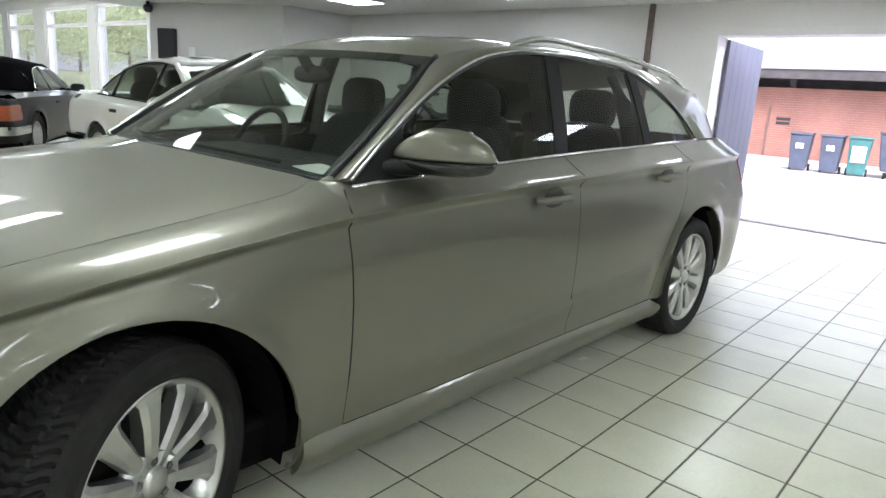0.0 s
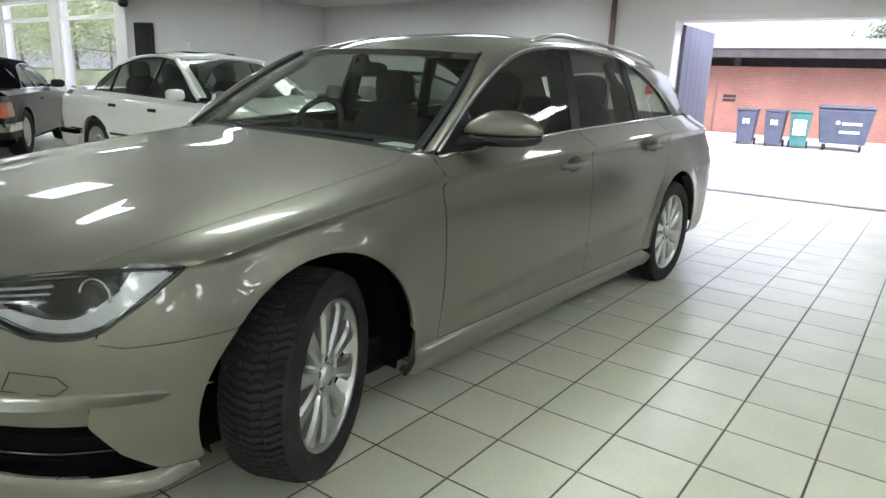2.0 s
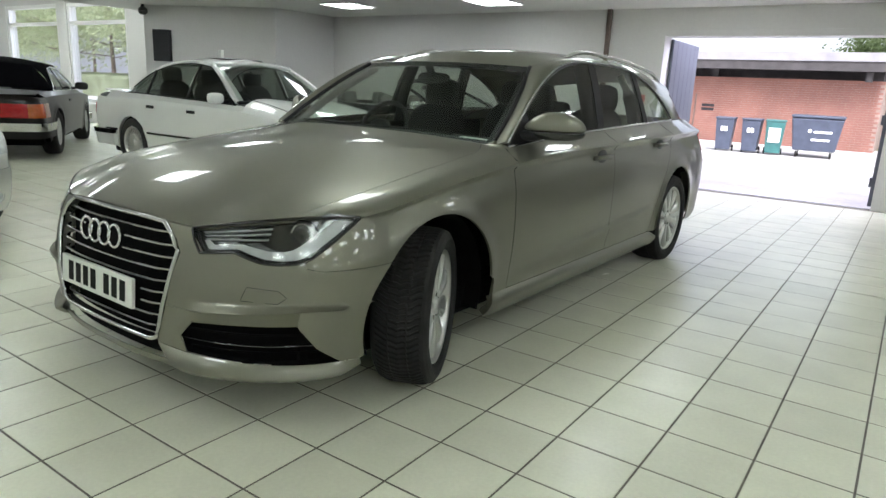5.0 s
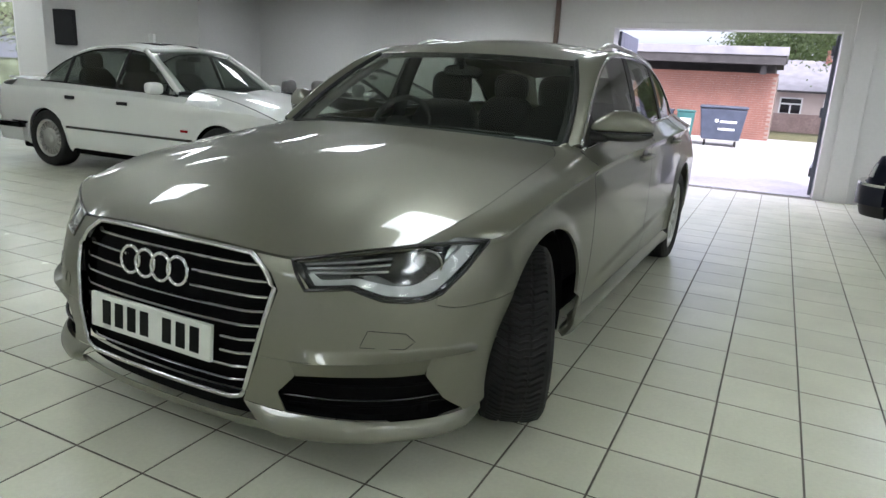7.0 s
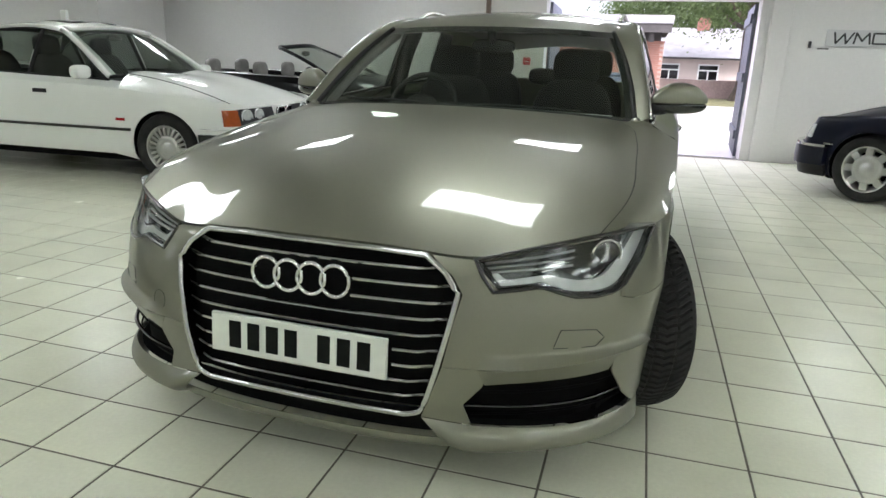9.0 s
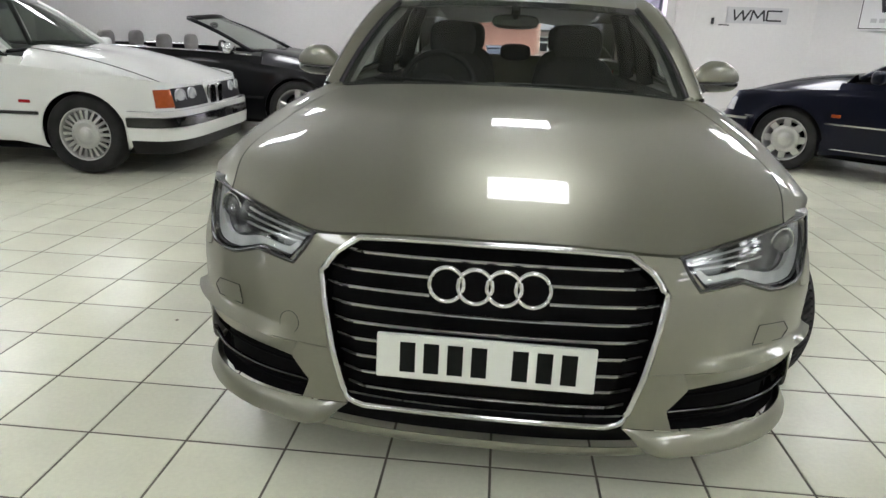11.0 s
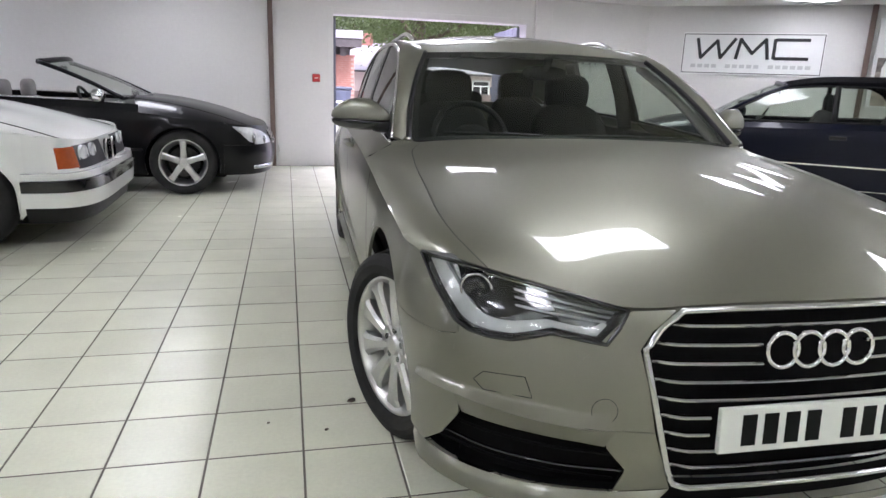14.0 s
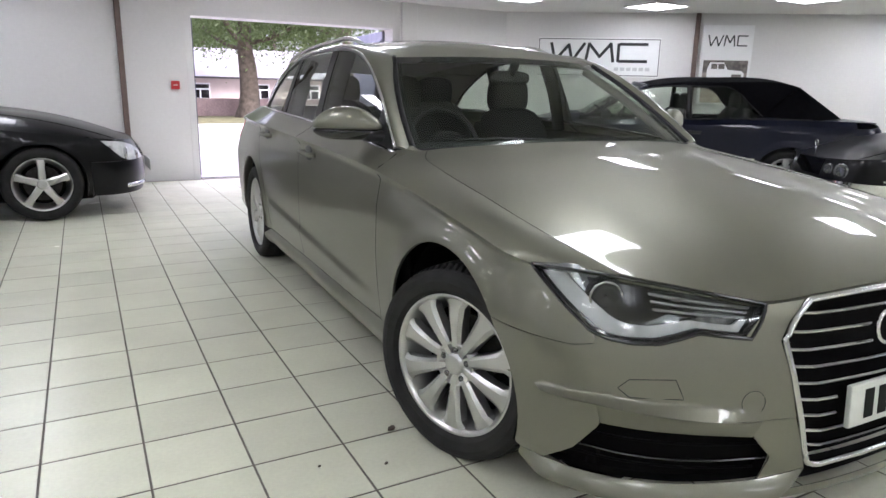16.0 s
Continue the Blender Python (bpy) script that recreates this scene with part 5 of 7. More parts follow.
# ---- the other cars ----
def stretch(P, k):
    """The same car with its lengths times k."""
    Q = dict(P)
    for key in ("base", "ye", "yre", "pillar_foot"):
        Q[key] = P[key] * k
    for key in ("yf", "yr"):
        Q[key] = (P[key][0], tuple(v * k for v in P[key][1]))
    for key in ("zt", "zb"):
        Q[key] = (tuple(v * k for v in P[key][0]), P[key][1])
    for key in ("doors", "seats"):
        Q[key] = tuple(v * k for v in P[key])
    for key in ("cowl", "boot"):
        Q[key] = (P[key][0] * k, P[key][1])
    Q["scr"] = tuple((q[0] * k, *q[1:]) for q in P["scr"])
    Q["dlo"] = tuple((y * k, z) for y, z in P["dlo"])
    Q["roofline"] = [(x, y * k, z) for x, y, z in P["roofline"]]
    Q["rear_base"] = (P["rear_base"][0], P["rear_base"][1] * k, P["rear_base"][2])
    Q["panes"] = tuple((a * k, c * k, d) for a, c, d in P["panes"])
    return Q



def classic_car(name, m, label, P):
    """A simpler car from a few curves. P: its sizes, paint and fittings."""
    car = empty(name, m, label, "car")
    paint, L = P["paint"], P["base"]
    ye, yre = P["ye"], P["yre"]
    hw = P["half"]
    b = Body(ye=ye, yre=yre, yf=P["yf"], yr=P["yr"], nf=((0.2, 1.0), P["nf"]), nr=((0.2, 1.0), P["nr"]),
             plan=((ye, 0, L / 2, L, yre), (hw - 0.035, hw - 0.012, hw, hw - 0.008, hw - 0.03)),
             prof=P.get("prof", ((0.2, 0.32, 0.45, 0.62, 0.80, 0.96, 1.0, 1.04, 1.12, 1.2), (-0.085, -0.035, -0.02, -0.004, 0, -0.008, -0.018, -0.045, -0.085, -0.12))),
             zt=P["zt"], zb=P["zb"], taper=((-2, L * 0.8, yre), (0, 0, 0.03)), wheels=(0.0, L), arch=P["arch"], hub=P["R"] - 0.005, bulge=P.get("bulge", (0.38, 0.45)), flare=0.012)
    S, Pt = b.S, b.patch
    low = P.get("low", 0.22)
    zt = lambda y: float(b.zt(y))
    zb = lambda y: float(b.zb(y))
    end = 1 + yre - ye

    # nose and tail
    zn, zd = P["nose"], P["deck"]
    nose = Pt([(0, low + 0.02), (1, low + 0.02)], [(0, zn), (1, zt(ye))], [(0, low + 0.02), (0, zn)], [(1, low + 0.02), (1, zt(ye))], 20, 14)
    sheets("front_panel", [(nose, False)], paint, car, both=True)
    tail = Pt([(end, low + 0.06), (end + 1, low + 0.06)], [(end, zt(yre)), (end + 1, zd)], [(end, low + 0.06), (end, zt(yre))], [(end + 1, low + 0.06), (end + 1, zd)], 20, 14)
    sheets("rear_panel", [(tail, False)], paint, car, both=True)

    # sides
    d0, door_edges, belt_end = P["doors"][0], P["doors"], P["doors"][-1]
    f_bot = S([(ye, low + 0.02)]) + b.arc(0.0, 200, -20, 20) + S([(d0, low)])
    wing = Pt(f_bot, S([(y, zt(y)) for y in np.linspace(ye, d0, 10)]), S([(ye, low + 0.02), (ye, zt(ye))]), S([(d0, low), (d0, zt(d0))]), 60, 18)
    q_bot = S([(belt_end - 0.12, low)]) + b.arc(L, 200, -20, 20) + S([(yre, low + 0.06)])
    quarter = Pt(q_bot, S([(y, zt(y)) for y in np.linspace(belt_end, yre, 8)]), S([(belt_end - 0.12, low), (belt_end - 0.06, 0.5), (belt_end, zt(belt_end))]), S([(yre, low + 0.06), (yre, zt(yre))]), 60, 18)
    for sgn in (1, -1):
        fl = np.array((sgn, 1, 1))
        sheets("front_wing", [(wing * fl, sgn < 0)], paint, car)
        sheets("rear_wing", [(quarter * fl, sgn < 0)], paint, car)
        for k in range(len(door_edges) - 1):
            y0, y1 = door_edges[k], door_edges[k + 1]
            back = S([(y1 - 0.12, low), (y1 - 0.06, 0.5), (y1, zt(y1))]) if k == len(door_edges) - 2 else S([(y1, low), (y1, zt(y1))])
            gd = Pt([S([(y0, low)])[0], back[0]], S([(y, zt(y)) for y in np.linspace(y0, y1, 8)]), S([(y0, low), (y0, zt(y0))]), back, 30, 20)
            d = sheets("door", [(gd * fl, sgn < 0)], paint, car)
            hy, hz = y1 - 0.16, zt(y1) - 0.085
            hx = float(b.X(hy, hz))
            box("door_handle", (hx * sgn - 0.012, hx * sgn + 0.016, hy - 0.075, hy + 0.075, hz - 0.018, hz + 0.018), P.get("handle", PLASTIC), d, bevel=0.006)
        if P.get("strip"):
            z0, z1, mat = P["strip"]
            for ya, yb in ((b.ye + 0.0, -b.arch + 0.02), (b.arch + 0.0, L - b.arch - 0.0), (L + b.arch, yre)):
                if yb - ya < 0.08:
                    continue
                gs = Pt(S([(ya, z0), (yb, z0)]), S([(ya, z1), (yb, z1)]), S([(ya, z0), (ya, z1)]), S([(yb, z0), (yb, z1)]), 20, 3, push=-0.012)
                sheets("rubbing_strip", [(gs * fl, sgn < 0)], mat, car, rim=0.014)
        # shoulder between side and glass
        sh = [(y, zt(y)) for y in np.linspace(d0 - 0.12, yre, 20)]
        lo3 = even(b.skin3(S(sh)), 40, True)
        hi3 = even([tuple(b.pane(y, zb(y))) for y, z in sh], 40, True)
        sheets("shoulder", [(coons([tuple(p) for p in lo3], [tuple(p) for p in hi3], [tuple(lo3[0]), tuple(hi3[0])], [tuple(lo3[-1]), tuple(hi3[-1])], 40, 4), sgn < 0)] if sgn > 0 else
               [(coons([tuple(p) for p in lo3], [tuple(p) for p in hi3], [tuple(lo3[0]), tuple(hi3[0])], [tuple(lo3[-1]), tuple(hi3[-1])], 40, 4) * fl, True)], paint, car)

    # bonnet and boot lid across the full width
    cy, cz = P["cowl"]
    shoulder = [tuple(p) for p in even(b.skin3(S([(y, zt(y)) for y in np.linspace(ye, d0 - 0.12, 8)])), 20, True)]
    wide = [(0, zn)] + [(k, zn + (zt(ye) - zn) * k**3) for k in (0.3, 0.6, 0.85, 1.0)]
    lead = [tuple(p) for p in even(b.skin3(wide), 12, True)]
    lead = [(-x, y, z) for x, y, z in lead[::-1]] + lead[1:]
    xe, zc = shoulder[-1][0], shoulder[-1][2]
    cowl = [(-xe, shoulder[-1][1], zc), (-xe * 0.75, cy + 0.06, cz - 0.01), (0, cy, cz), (xe * 0.75, cy + 0.06, cz - 0.01), (xe, shoulder[-1][1], zc)]
    g = coons(lead, cowl, [(-x, y, z) for x, y, z in shoulder], shoulder, 32, 24, True)
    u, v = np.linspace(-1, 1, 33)[:, None], np.linspace(0, 1, 25)[None, :]
    g[..., 2] += P.get("crown", 0.05) * (1 - np.abs(u) ** 3) * np.sin(math.pi * v) ** 0.9
    sheets("bonnet", [(g, False)], paint, car)
    for k in (5, 27):
        tube("bonnet_seam", [tuple(p + np.array((0, 0, 0.001))) for p in g[k, 1:]], 0.004, PLASTIC, car, sides=5, n=24)
    ry, rz = P["boot"]
    sh2 = [tuple(p) for p in even([tuple(b.pane(y, zb(y))) for y in np.linspace(ry, yre, 8)], 14, True)]
    wide = [(end, zb(yre))] + [(end + k, zb(yre) + (zd - zb(yre)) * k) for k in (0.2, 0.5, 1.0)]
    rear = [tuple(p) for p in even([tuple(b.pane(yre, zb(yre)))] + b.skin3([(end + 0.35, zd), (end + 0.6, zd), (end + 1, zd)]), 12, True)]
    rear = [(-x, y, z) for x, y, z in rear] + rear[::-1][1:]
    fr = [(-sh2[0][0], sh2[0][1], sh2[0][2]), (0, ry - 0.04, rz), sh2[0]]
    g = coons(fr, rear, [(-x, y, z) for x, y, z in sh2], sh2, 28, 16, True)
    u, v = np.linspace(-1, 1, 29)[:, None], np.linspace(0, 1, 17)[None, :]
    g[..., 2] += 0.02 * (1 - np.abs(u) ** 2.6) * np.sin(math.pi * v) ** 0.7
    sheets("boot_lid", [(g, False)], paint, car)

    # bumpers
    for z0, z1, out, mat in P.get("bumper_front", ()):
        gb = Pt([(0, z0), (1, z0)] + S([(-b.arch - 0.03, z0)]), [(0, z1), (1, z1)] + S([(-b.arch - 0.03, z1)]), [(0, z0), (0, z1)], S([(-b.arch - 0.03, z0), (-b.arch - 0.03, z1)]), 40, 6, push=-out)
        sheets("front_bumper", [(gb, False)], mat, car, rim=0.05, both=True)
    for z0, z1, out, mat in P.get("bumper_rear", ()):
        ys = L + b.arch + 0.04
        gb = Pt(S([(ys, z0)]) + [(end, z0), (end + 1, z0)], S([(ys, z1)]) + [(end, z1), (end + 1, z1)], S([(ys, z0), (ys, z1)]), [(end + 1, z0), (end + 1, z1)], 40, 6, push=-out)
        sheets("rear_bumper", [(gb, False)], mat, car, rim=0.05, both=True)

    # lamps and grille
    for nm, x0, x1, z0, z1, mat in P.get("front_lamps", ()):
        for sgn in (1, -1):
            gl = Pt(b.F([(x0, z0), (x1, z0)]), b.F([(x0, z1), (x1, z1)]), b.F([(x0, z0), (x0, z1)]), b.F([(x1, z0), (x1, z1)]), 10, 6, push=-0.006)
            sheets(nm, [(gl * np.array((sgn, 1, 1)), sgn < 0)], mat, car, rim=0.03)
    for x, z, r in P.get("round_lamps", ()):
        c = b.skin(b.sx(x, z), z)
        for sgn in (1, -1):
            V, F2 = lathe([(-0.02, r * 1.12), (0.012, r * 1.12), (0.012, r), (0.006, r * 0.97), (0.014, r * 0.6), (0.017, 0.001)], 24)
            p0, p1 = b.skin(b.sx(x - 0.03, z), z), b.skin(b.sx(x + 0.03, z), z)
            rot = Matrix.Rotation(radians(-90) + sgn * math.atan2(p1[1] - p0[1], p1[0] - p0[0]), 4, "Z")
            mesh("round_lamp", [tuple(rot @ Vector(q) + Vector((c[0] * sgn, c[1] + 0.004, c[2]))) for q in V], F2, P.get("lamp", LAMP_WHITE), car, "round headlamp")
    for nm, x0, x1, z0, z1, mat, bars in P.get("grilles", ()):
        for sgn in ((1, -1) if x0 > 0 else (1,)):
            fl = np.array((sgn, 1, 1))
            gl = Pt(b.F([(max(x0, 0), z0), (x1, z0)]), b.F([(max(x0, 0), z1), (x1, z1)]), b.F([(max(x0, 0), z0), (max(x0, 0), z1)]), b.F([(x1, z0), (x1, z1)]), 10, 6, push=-0.008)
            gr = sheets(nm, [(gl * fl, sgn < 0)], mat, car, rim=0.03, both=x0 <= 0)
            for k in range(bars):
                x = x0 + (x1 - x0) * (k + 0.5) / bars
                q0, q1 = b.skin(b.sx(abs(x), z0), z0), b.skin(b.sx(abs(x), z1), z1)
                box("grille_bar", (x * sgn - 0.004, x * sgn + 0.004, q0[1] - 0.020, q0[1] - 0.008, z0 + 0.008, z1 - 0.008), CHROME if mat is not PLASTIC else GLOSS_BLACK, gr)
    for nm, x0, x1, z0, z1, mat in P.get("rear_lamps", ()):
        for sgn in (1, -1):
            rr = lambda pts: [(b.rx(x, z), z) for x, z in pts]
            gl = Pt(rr([(x1, z0), (x0, z0)]), rr([(x1, z1), (x0, z1)]), rr([(x1, z0), (x1, z1)]), rr([(x0, z0), (x0, z1)]), 10, 6, push=-0.008)
            sheets(nm, [(gl * np.array((sgn, 1, 1)), sgn < 0)], mat, car, rim=0.03)
    for where, mat in P.get("plates", ()):
        if where == "front":
            z = P["plate_z"]
            y = float(b.yf(z)) - 0.05
            pl = box("number_plate", (-0.26, 0.26, y - 0.008, y, z - 0.055, z + 0.055), mat, car, bevel=0.002)
            for k in range(7):
                x0 = -0.205 + 0.057 * k
                box("plate_bar", (x0, x0 + 0.042, y - 0.010, y - 0.0075, z - 0.035, z + 0.035), PLATE_BLACK, pl)
        else:
            z = P["rear_plate_z"]
            y = float(b.yr(z)) + 0.012
            pl = box("number_plate", (-0.26, 0.26, y, y + 0.01, z - 0.055, z + 0.055), mat, car, bevel=0.002)
            for k in range(7):
                x0 = -0.205 + 0.057 * k
                box("plate_bar", (x0, x0 + 0.042, y + 0.0085, y + 0.012, z - 0.035, z + 0.035), PLATE_BLACK, pl)

    # glass and roof
    H = P["roof"]
    xs = float(b.pane(P["scr"][0][0], P["scr"][0][1])[0]) - 0.03
    sb_y, sb_z, st_y, st_z, st_x = P["scr"][0][0], P["scr"][0][1], P["scr"][1][0], P["scr"][1][1], P["scr"][1][2]
    mid = lambda f: (xs + (st_x - xs) * f, sb_y + (st_y - sb_y) * f, sb_z + (st_z - sb_z) * f + 0.02 * math.sin(math.pi * f))
    side = [mid(0), mid(0.35), mid(0.7), mid(1)]
    base = [(-xs, sb_y, sb_z), (0, cy + 0.02, cz + 0.008), (xs, sb_y, sb_z)]
    head = [(-st_x, st_y, st_z), (0, st_y - 0.10, st_z + 0.035), (st_x, st_y, st_z)]
    scr = coons(base, head, [(-x, y, z) for x, y, z in side], side, 20, 14, True)
    sheets("windscreen", [(scr, False)], P.get("glass", SCREEN), car, "clear windscreen", rim=0).visible_shadow = False
    frame_mat = P.get("frame", paint)
    for sgn in (1, -1):
        tube("screen_pillar", [(x * sgn, y, z) for x, y, z in side], P.get("pillar", 0.032), frame_mat, car, sides=8, n=14, squash=0.7)
    tube("screen_header", head, P.get("pillar", 0.032) * 0.9, frame_mat, car, sides=8, n=16)
    tube("screen_base_seal", base, 0.016, PLASTIC, car, sides=6, n=16)
    if P["top"] != "open":
        dlo = P["dlo"]
        f = spline([p[0] for p in dlo], [p[1] for p in dlo])
        ys = np.concatenate([np.linspace(dlo[0][0], dlo[-1][0], 40)])
        top_mat = CANVAS if P["top"] == "soft" else paint
        outer = even(b.pane3([(float(y), float(f(y)) + 0.012) for y in ys]), 40, True)
        inner = even([(x * 0.86, y, z) for x, y, z in side] + P["roofline"], 40, True)
        rail = coons([tuple(p) for p in outer], [tuple(p) for p in inner], [tuple(outer[0]), tuple(inner[0])], [tuple(outer[-1]), tuple(inner[-1])], 40, 6)
        rail = rail + 0.02 * np.sin(math.pi * np.linspace(0, 1, 7))[None, :, None] * np.array((0.7, 0, 0.7))
        for sgn in (1, -1):
            sheets("roof_side", [(rail * np.array((sgn, 1, 1)), sgn < 0)], top_mat if P["top"] == "soft" else paint, car)
        rl = [(st_x * 0.86, st_y, st_z)] + P["roofline"]
        e = rl[-1]
        tail_edge = [(-e[0], e[1], e[2]), (0, e[1] + 0.05, e[2] + 0.03), e]
        head2 = [(-rl[0][0], rl[0][1], rl[0][2]), (0, st_y - 0.10, st_z + 0.04), rl[0]]
        roof = coons(head2, tail_edge, [(-x, y, z) for x, y, z in rl], rl, 16, 24, True)
        roof[..., 2] += 0.03 * np.sin(math.pi * np.linspace(0, 1, 25))[None, :] * (1 - np.linspace(-1, 1, 17)[:, None] ** 2)
        sheets("soft_top" if P["top"] == "soft" else "roof", [(roof, False)], top_mat, car)
        # rear window or soft back
        rwb = P["rear_base"]
        rg = coons([(-rwb[0], rwb[1], rwb[2]), (0, rwb[1] + 0.05, rwb[2]), rwb], tail_edge, [(-rwb[0], rwb[1], rwb[2]), tail_edge[0]], [rwb, e], 12, 8, True)
        sheets("rear_window" if P["top"] != "soft" else "soft_top_back", [(rg, True)], CANVAS if P["top"] == "soft" else WINDOW, car, rim=0)
        o_end, i_end = tuple(outer[-1]), e
        lowq = tuple(b.pane(P["pillar_foot"], zb(P["pillar_foot"])))
        for sgn in (1, -1):
            fl = np.array((sgn, 1, 1))
            cp = coons([o_end, lowq, (rwb[0], rwb[1], rwb[2])], [o_end, i_end], [o_end, tuple(np.array(o_end) * 0.999)], [(rwb[0], rwb[1], rwb[2]), i_end], 10, 8)
            sheets("rear_pillar", [(cp * fl, sgn < 0)], top_mat, car)
            for y0, y1, s1 in P["panes"]:
                a, c = y0 + 0.0, y1 + 0.0
                tl_ = [(y, float(f(y)) - 0.004) for y in np.linspace(max(a, dlo[0][0] + 0.01), c + s1, 10)]
                gw = coons([(a, zb(a)), (c, zb(c))], tl_, [(a, zb(a)), tl_[0]], [(c, zb(c)), tl_[-1]], 14, 8)
                sheets("side_window", [(b.pane(gw[..., 0], gw[..., 1]) * fl, sgn < 0)], P.get("side_glass", DARK_WINDOW), car, rim=0).visible_shadow = False
            for y0, y1, s1 in P["panes"][:-1]:
                tube("window_pillar", [tuple(b.pane(y1 + 0.03, zb(y1)) * fl), tuple(b.pane(y1 + s1 + 0.03, float(f(y1 + s1))) * fl)], 0.028, PLASTIC, car, sides=6, n=4, squash=0.5)
            tube("window_trim", [(x * sgn, y, z) for x, y, z in b.pane3([(float(y), float(f(y)) + 0.003) for y in ys])], 0.008, P.get("trim", PLASTIC), car, sides=6, n=40)
    for sgn in (1, -1):
        tube("belt_trim", [((x + 0.003) * sgn, y, z) for x, y, z in b.pane3([(y, zb(y)) for y in np.linspace(d0, P["pillar_foot"], 10)])], 0.010, P.get("trim", PLASTIC), car, sides=6, n=24)
        blob("door_mirror", ((hw + 0.055) * sgn, d0 + 0.20, zb(d0) + 0.065), (0.10, 0.055, 0.062), P.get("mirror", paint), car, power=3)
        tube("mirror_foot", [((hw - 0.10) * sgn, d0 + 0.20, zb(d0) + 0.02), ((hw + 0.0) * sgn, d0 + 0.20, zb(d0) + 0.04)], 0.022, PLASTIC, car, sides=6, n=4)
        s_mat = P.get("seat", SEAT)
        seat(car, 0.36 * sgn, P["seats"][0], P.get("seat_z", 0.40), s_mat)
        if len(P["seats"]) > 1:
            seat(car, 0.34 * sgn, P["seats"][1], P.get("seat_z", 0.40) + 0.02, s_mat, rear=True, headrest=P.get("rear_rests", True))
        box("door_card", ((hw - 0.13) * sgn - 0.02, (hw - 0.13) * sgn + 0.02, d0 + 0.05, belt_end - 0.05, 0.26, zb(d0) - 0.02), s_mat, car, bevel=0.01)
    steering_wheel(car, -0.36, d0 + 0.42, zb(d0) - 0.04)
    blob("dashboard", (0, d0 + 0.22, zb(d0) - 0.10), (hw - 0.18, 0.22, 0.10), PLASTIC, car, power=4)
    blob("rear_view_mirror", (0, st_y - 0.06, st_z - 0.06), (0.10, 0.02, 0.03), PLASTIC, car, power=3)
    box("cabin_floor", (-hw + 0.16, hw - 0.16, d0 - 0.05, ry, 0.20, 0.30), DARK, car, bevel=0.02)
    box("bulkhead", (-hw + 0.16, hw - 0.16, d0 - 0.12, d0 - 0.02, 0.22, zb(d0) - 0.06), DARK, car, bevel=0.02)
    box("rear_bulkhead", (-hw + 0.16, hw - 0.16, ry - 0.02, ry + 0.05, 0.22, rz - 0.05), DARK, car, bevel=0.02)
    box("underbody", (-hw + 0.14, hw - 0.14, ye, yre, 0.16, 0.34), DARK, car, bevel=0.03)
    box("engine_bay", (-hw + 0.26, hw - 0.26, ye, d0 - 0.15, 0.2, zt(ye) - 0.08), DARK, car, bevel=0.03)
    liner(b, 0.0, car, 0.35)
    liner(b, L, car, 0.35)
    for y in (0.0, L):
        for sgn in (1, -1):
            wheel_parts(car, ((hw - 0.115) * sgn, y, P["R"]), P.get("steer", 0) if y == 0 else 0, sgn, P["R"], P["rim"], P["tyre"], P["style"], P["spokes"], cap=P.get("cap", 0.0))
    if P.get("extra"):
        P["extra"](car, b)
    return car


def mascot_extra(car, b):
    y = float(b.yf(0.66)) + 0.03
    tube("mascot_ring", [(0.032 * math.cos(a), y, 0.835 + 0.032 * math.sin(a)) for a in np.linspace(0, 2 * math.pi, 21)[:-1]], 0.004, CHROME, car, sides=6, n=24, closed=True)
    tube("mascot_stem", [(0, y, 0.66), (0, y, 0.80)], 0.006, CHROME, car, sides=6, n=3, smooth=False)


def repeater_extra(car, b):
    # amber side repeaters on the wings, bright mouldings along the sills
    for sgn in (1, -1):
        x = float(b.X(0.42, 0.585))
        box("side_repeater", (x * sgn - 0.012, x * sgn + 0.010, 0.39, 0.47, 0.57, 0.60), AMBER_LENS, car, bevel=0.004)
        tube("sill_trim", [(float(b.X(y, 0.27)) * sgn * 1.004, y, 0.27) for y in np.linspace(0.42, 2.3, 8)], 0.006, CHROME, car, sides=6, n=16)


def white_extra(car, b):
    for sgn in (1, -1):
        x = float(b.X(0.44, 0.56))
        box("side_repeater", (x * sgn - 0.012, x * sgn + 0.006, 0.40, 0.49, 0.55, 0.575), RED_LENS, car, bevel=0.003)
    blob("sunroof", (0, 1.55, 1.408), (0.34, 0.20, 0.022), GLOSS_BLACK, car, "tilted dark glass sunroof", power=5)
    # kidney grilles, chrome framed
    for sgn in (1, -1):
        pts = [(0.02, 0.53), (0.13, 0.53), (0.145, 0.56), (0.14, 0.66), (0.12, 0.685), (0.03, 0.685), (0.015, 0.66), (0.012, 0.56)]
        y = float(b.yf(0.6)) - 0.03
        tube("kidney_frame", [(x * sgn, y + 0.01 * (x > 0.1), z) for x, z in pts], 0.008, CHROME, car, sides=6, n=40, closed=True)
        prism("kidney_grille", [(x * sgn * 0.97, z) for x, z in pts], y + 0.004, y + 0.03, PLASTIC, car)
        for k in range(5):
            x = (0.03 + 0.022 * k) * sgn
            box("kidney_bar", (x - 0.003, x + 0.003, y - 0.004, y + 0.004, 0.535, 0.68), GLOSS_BLACK, car)


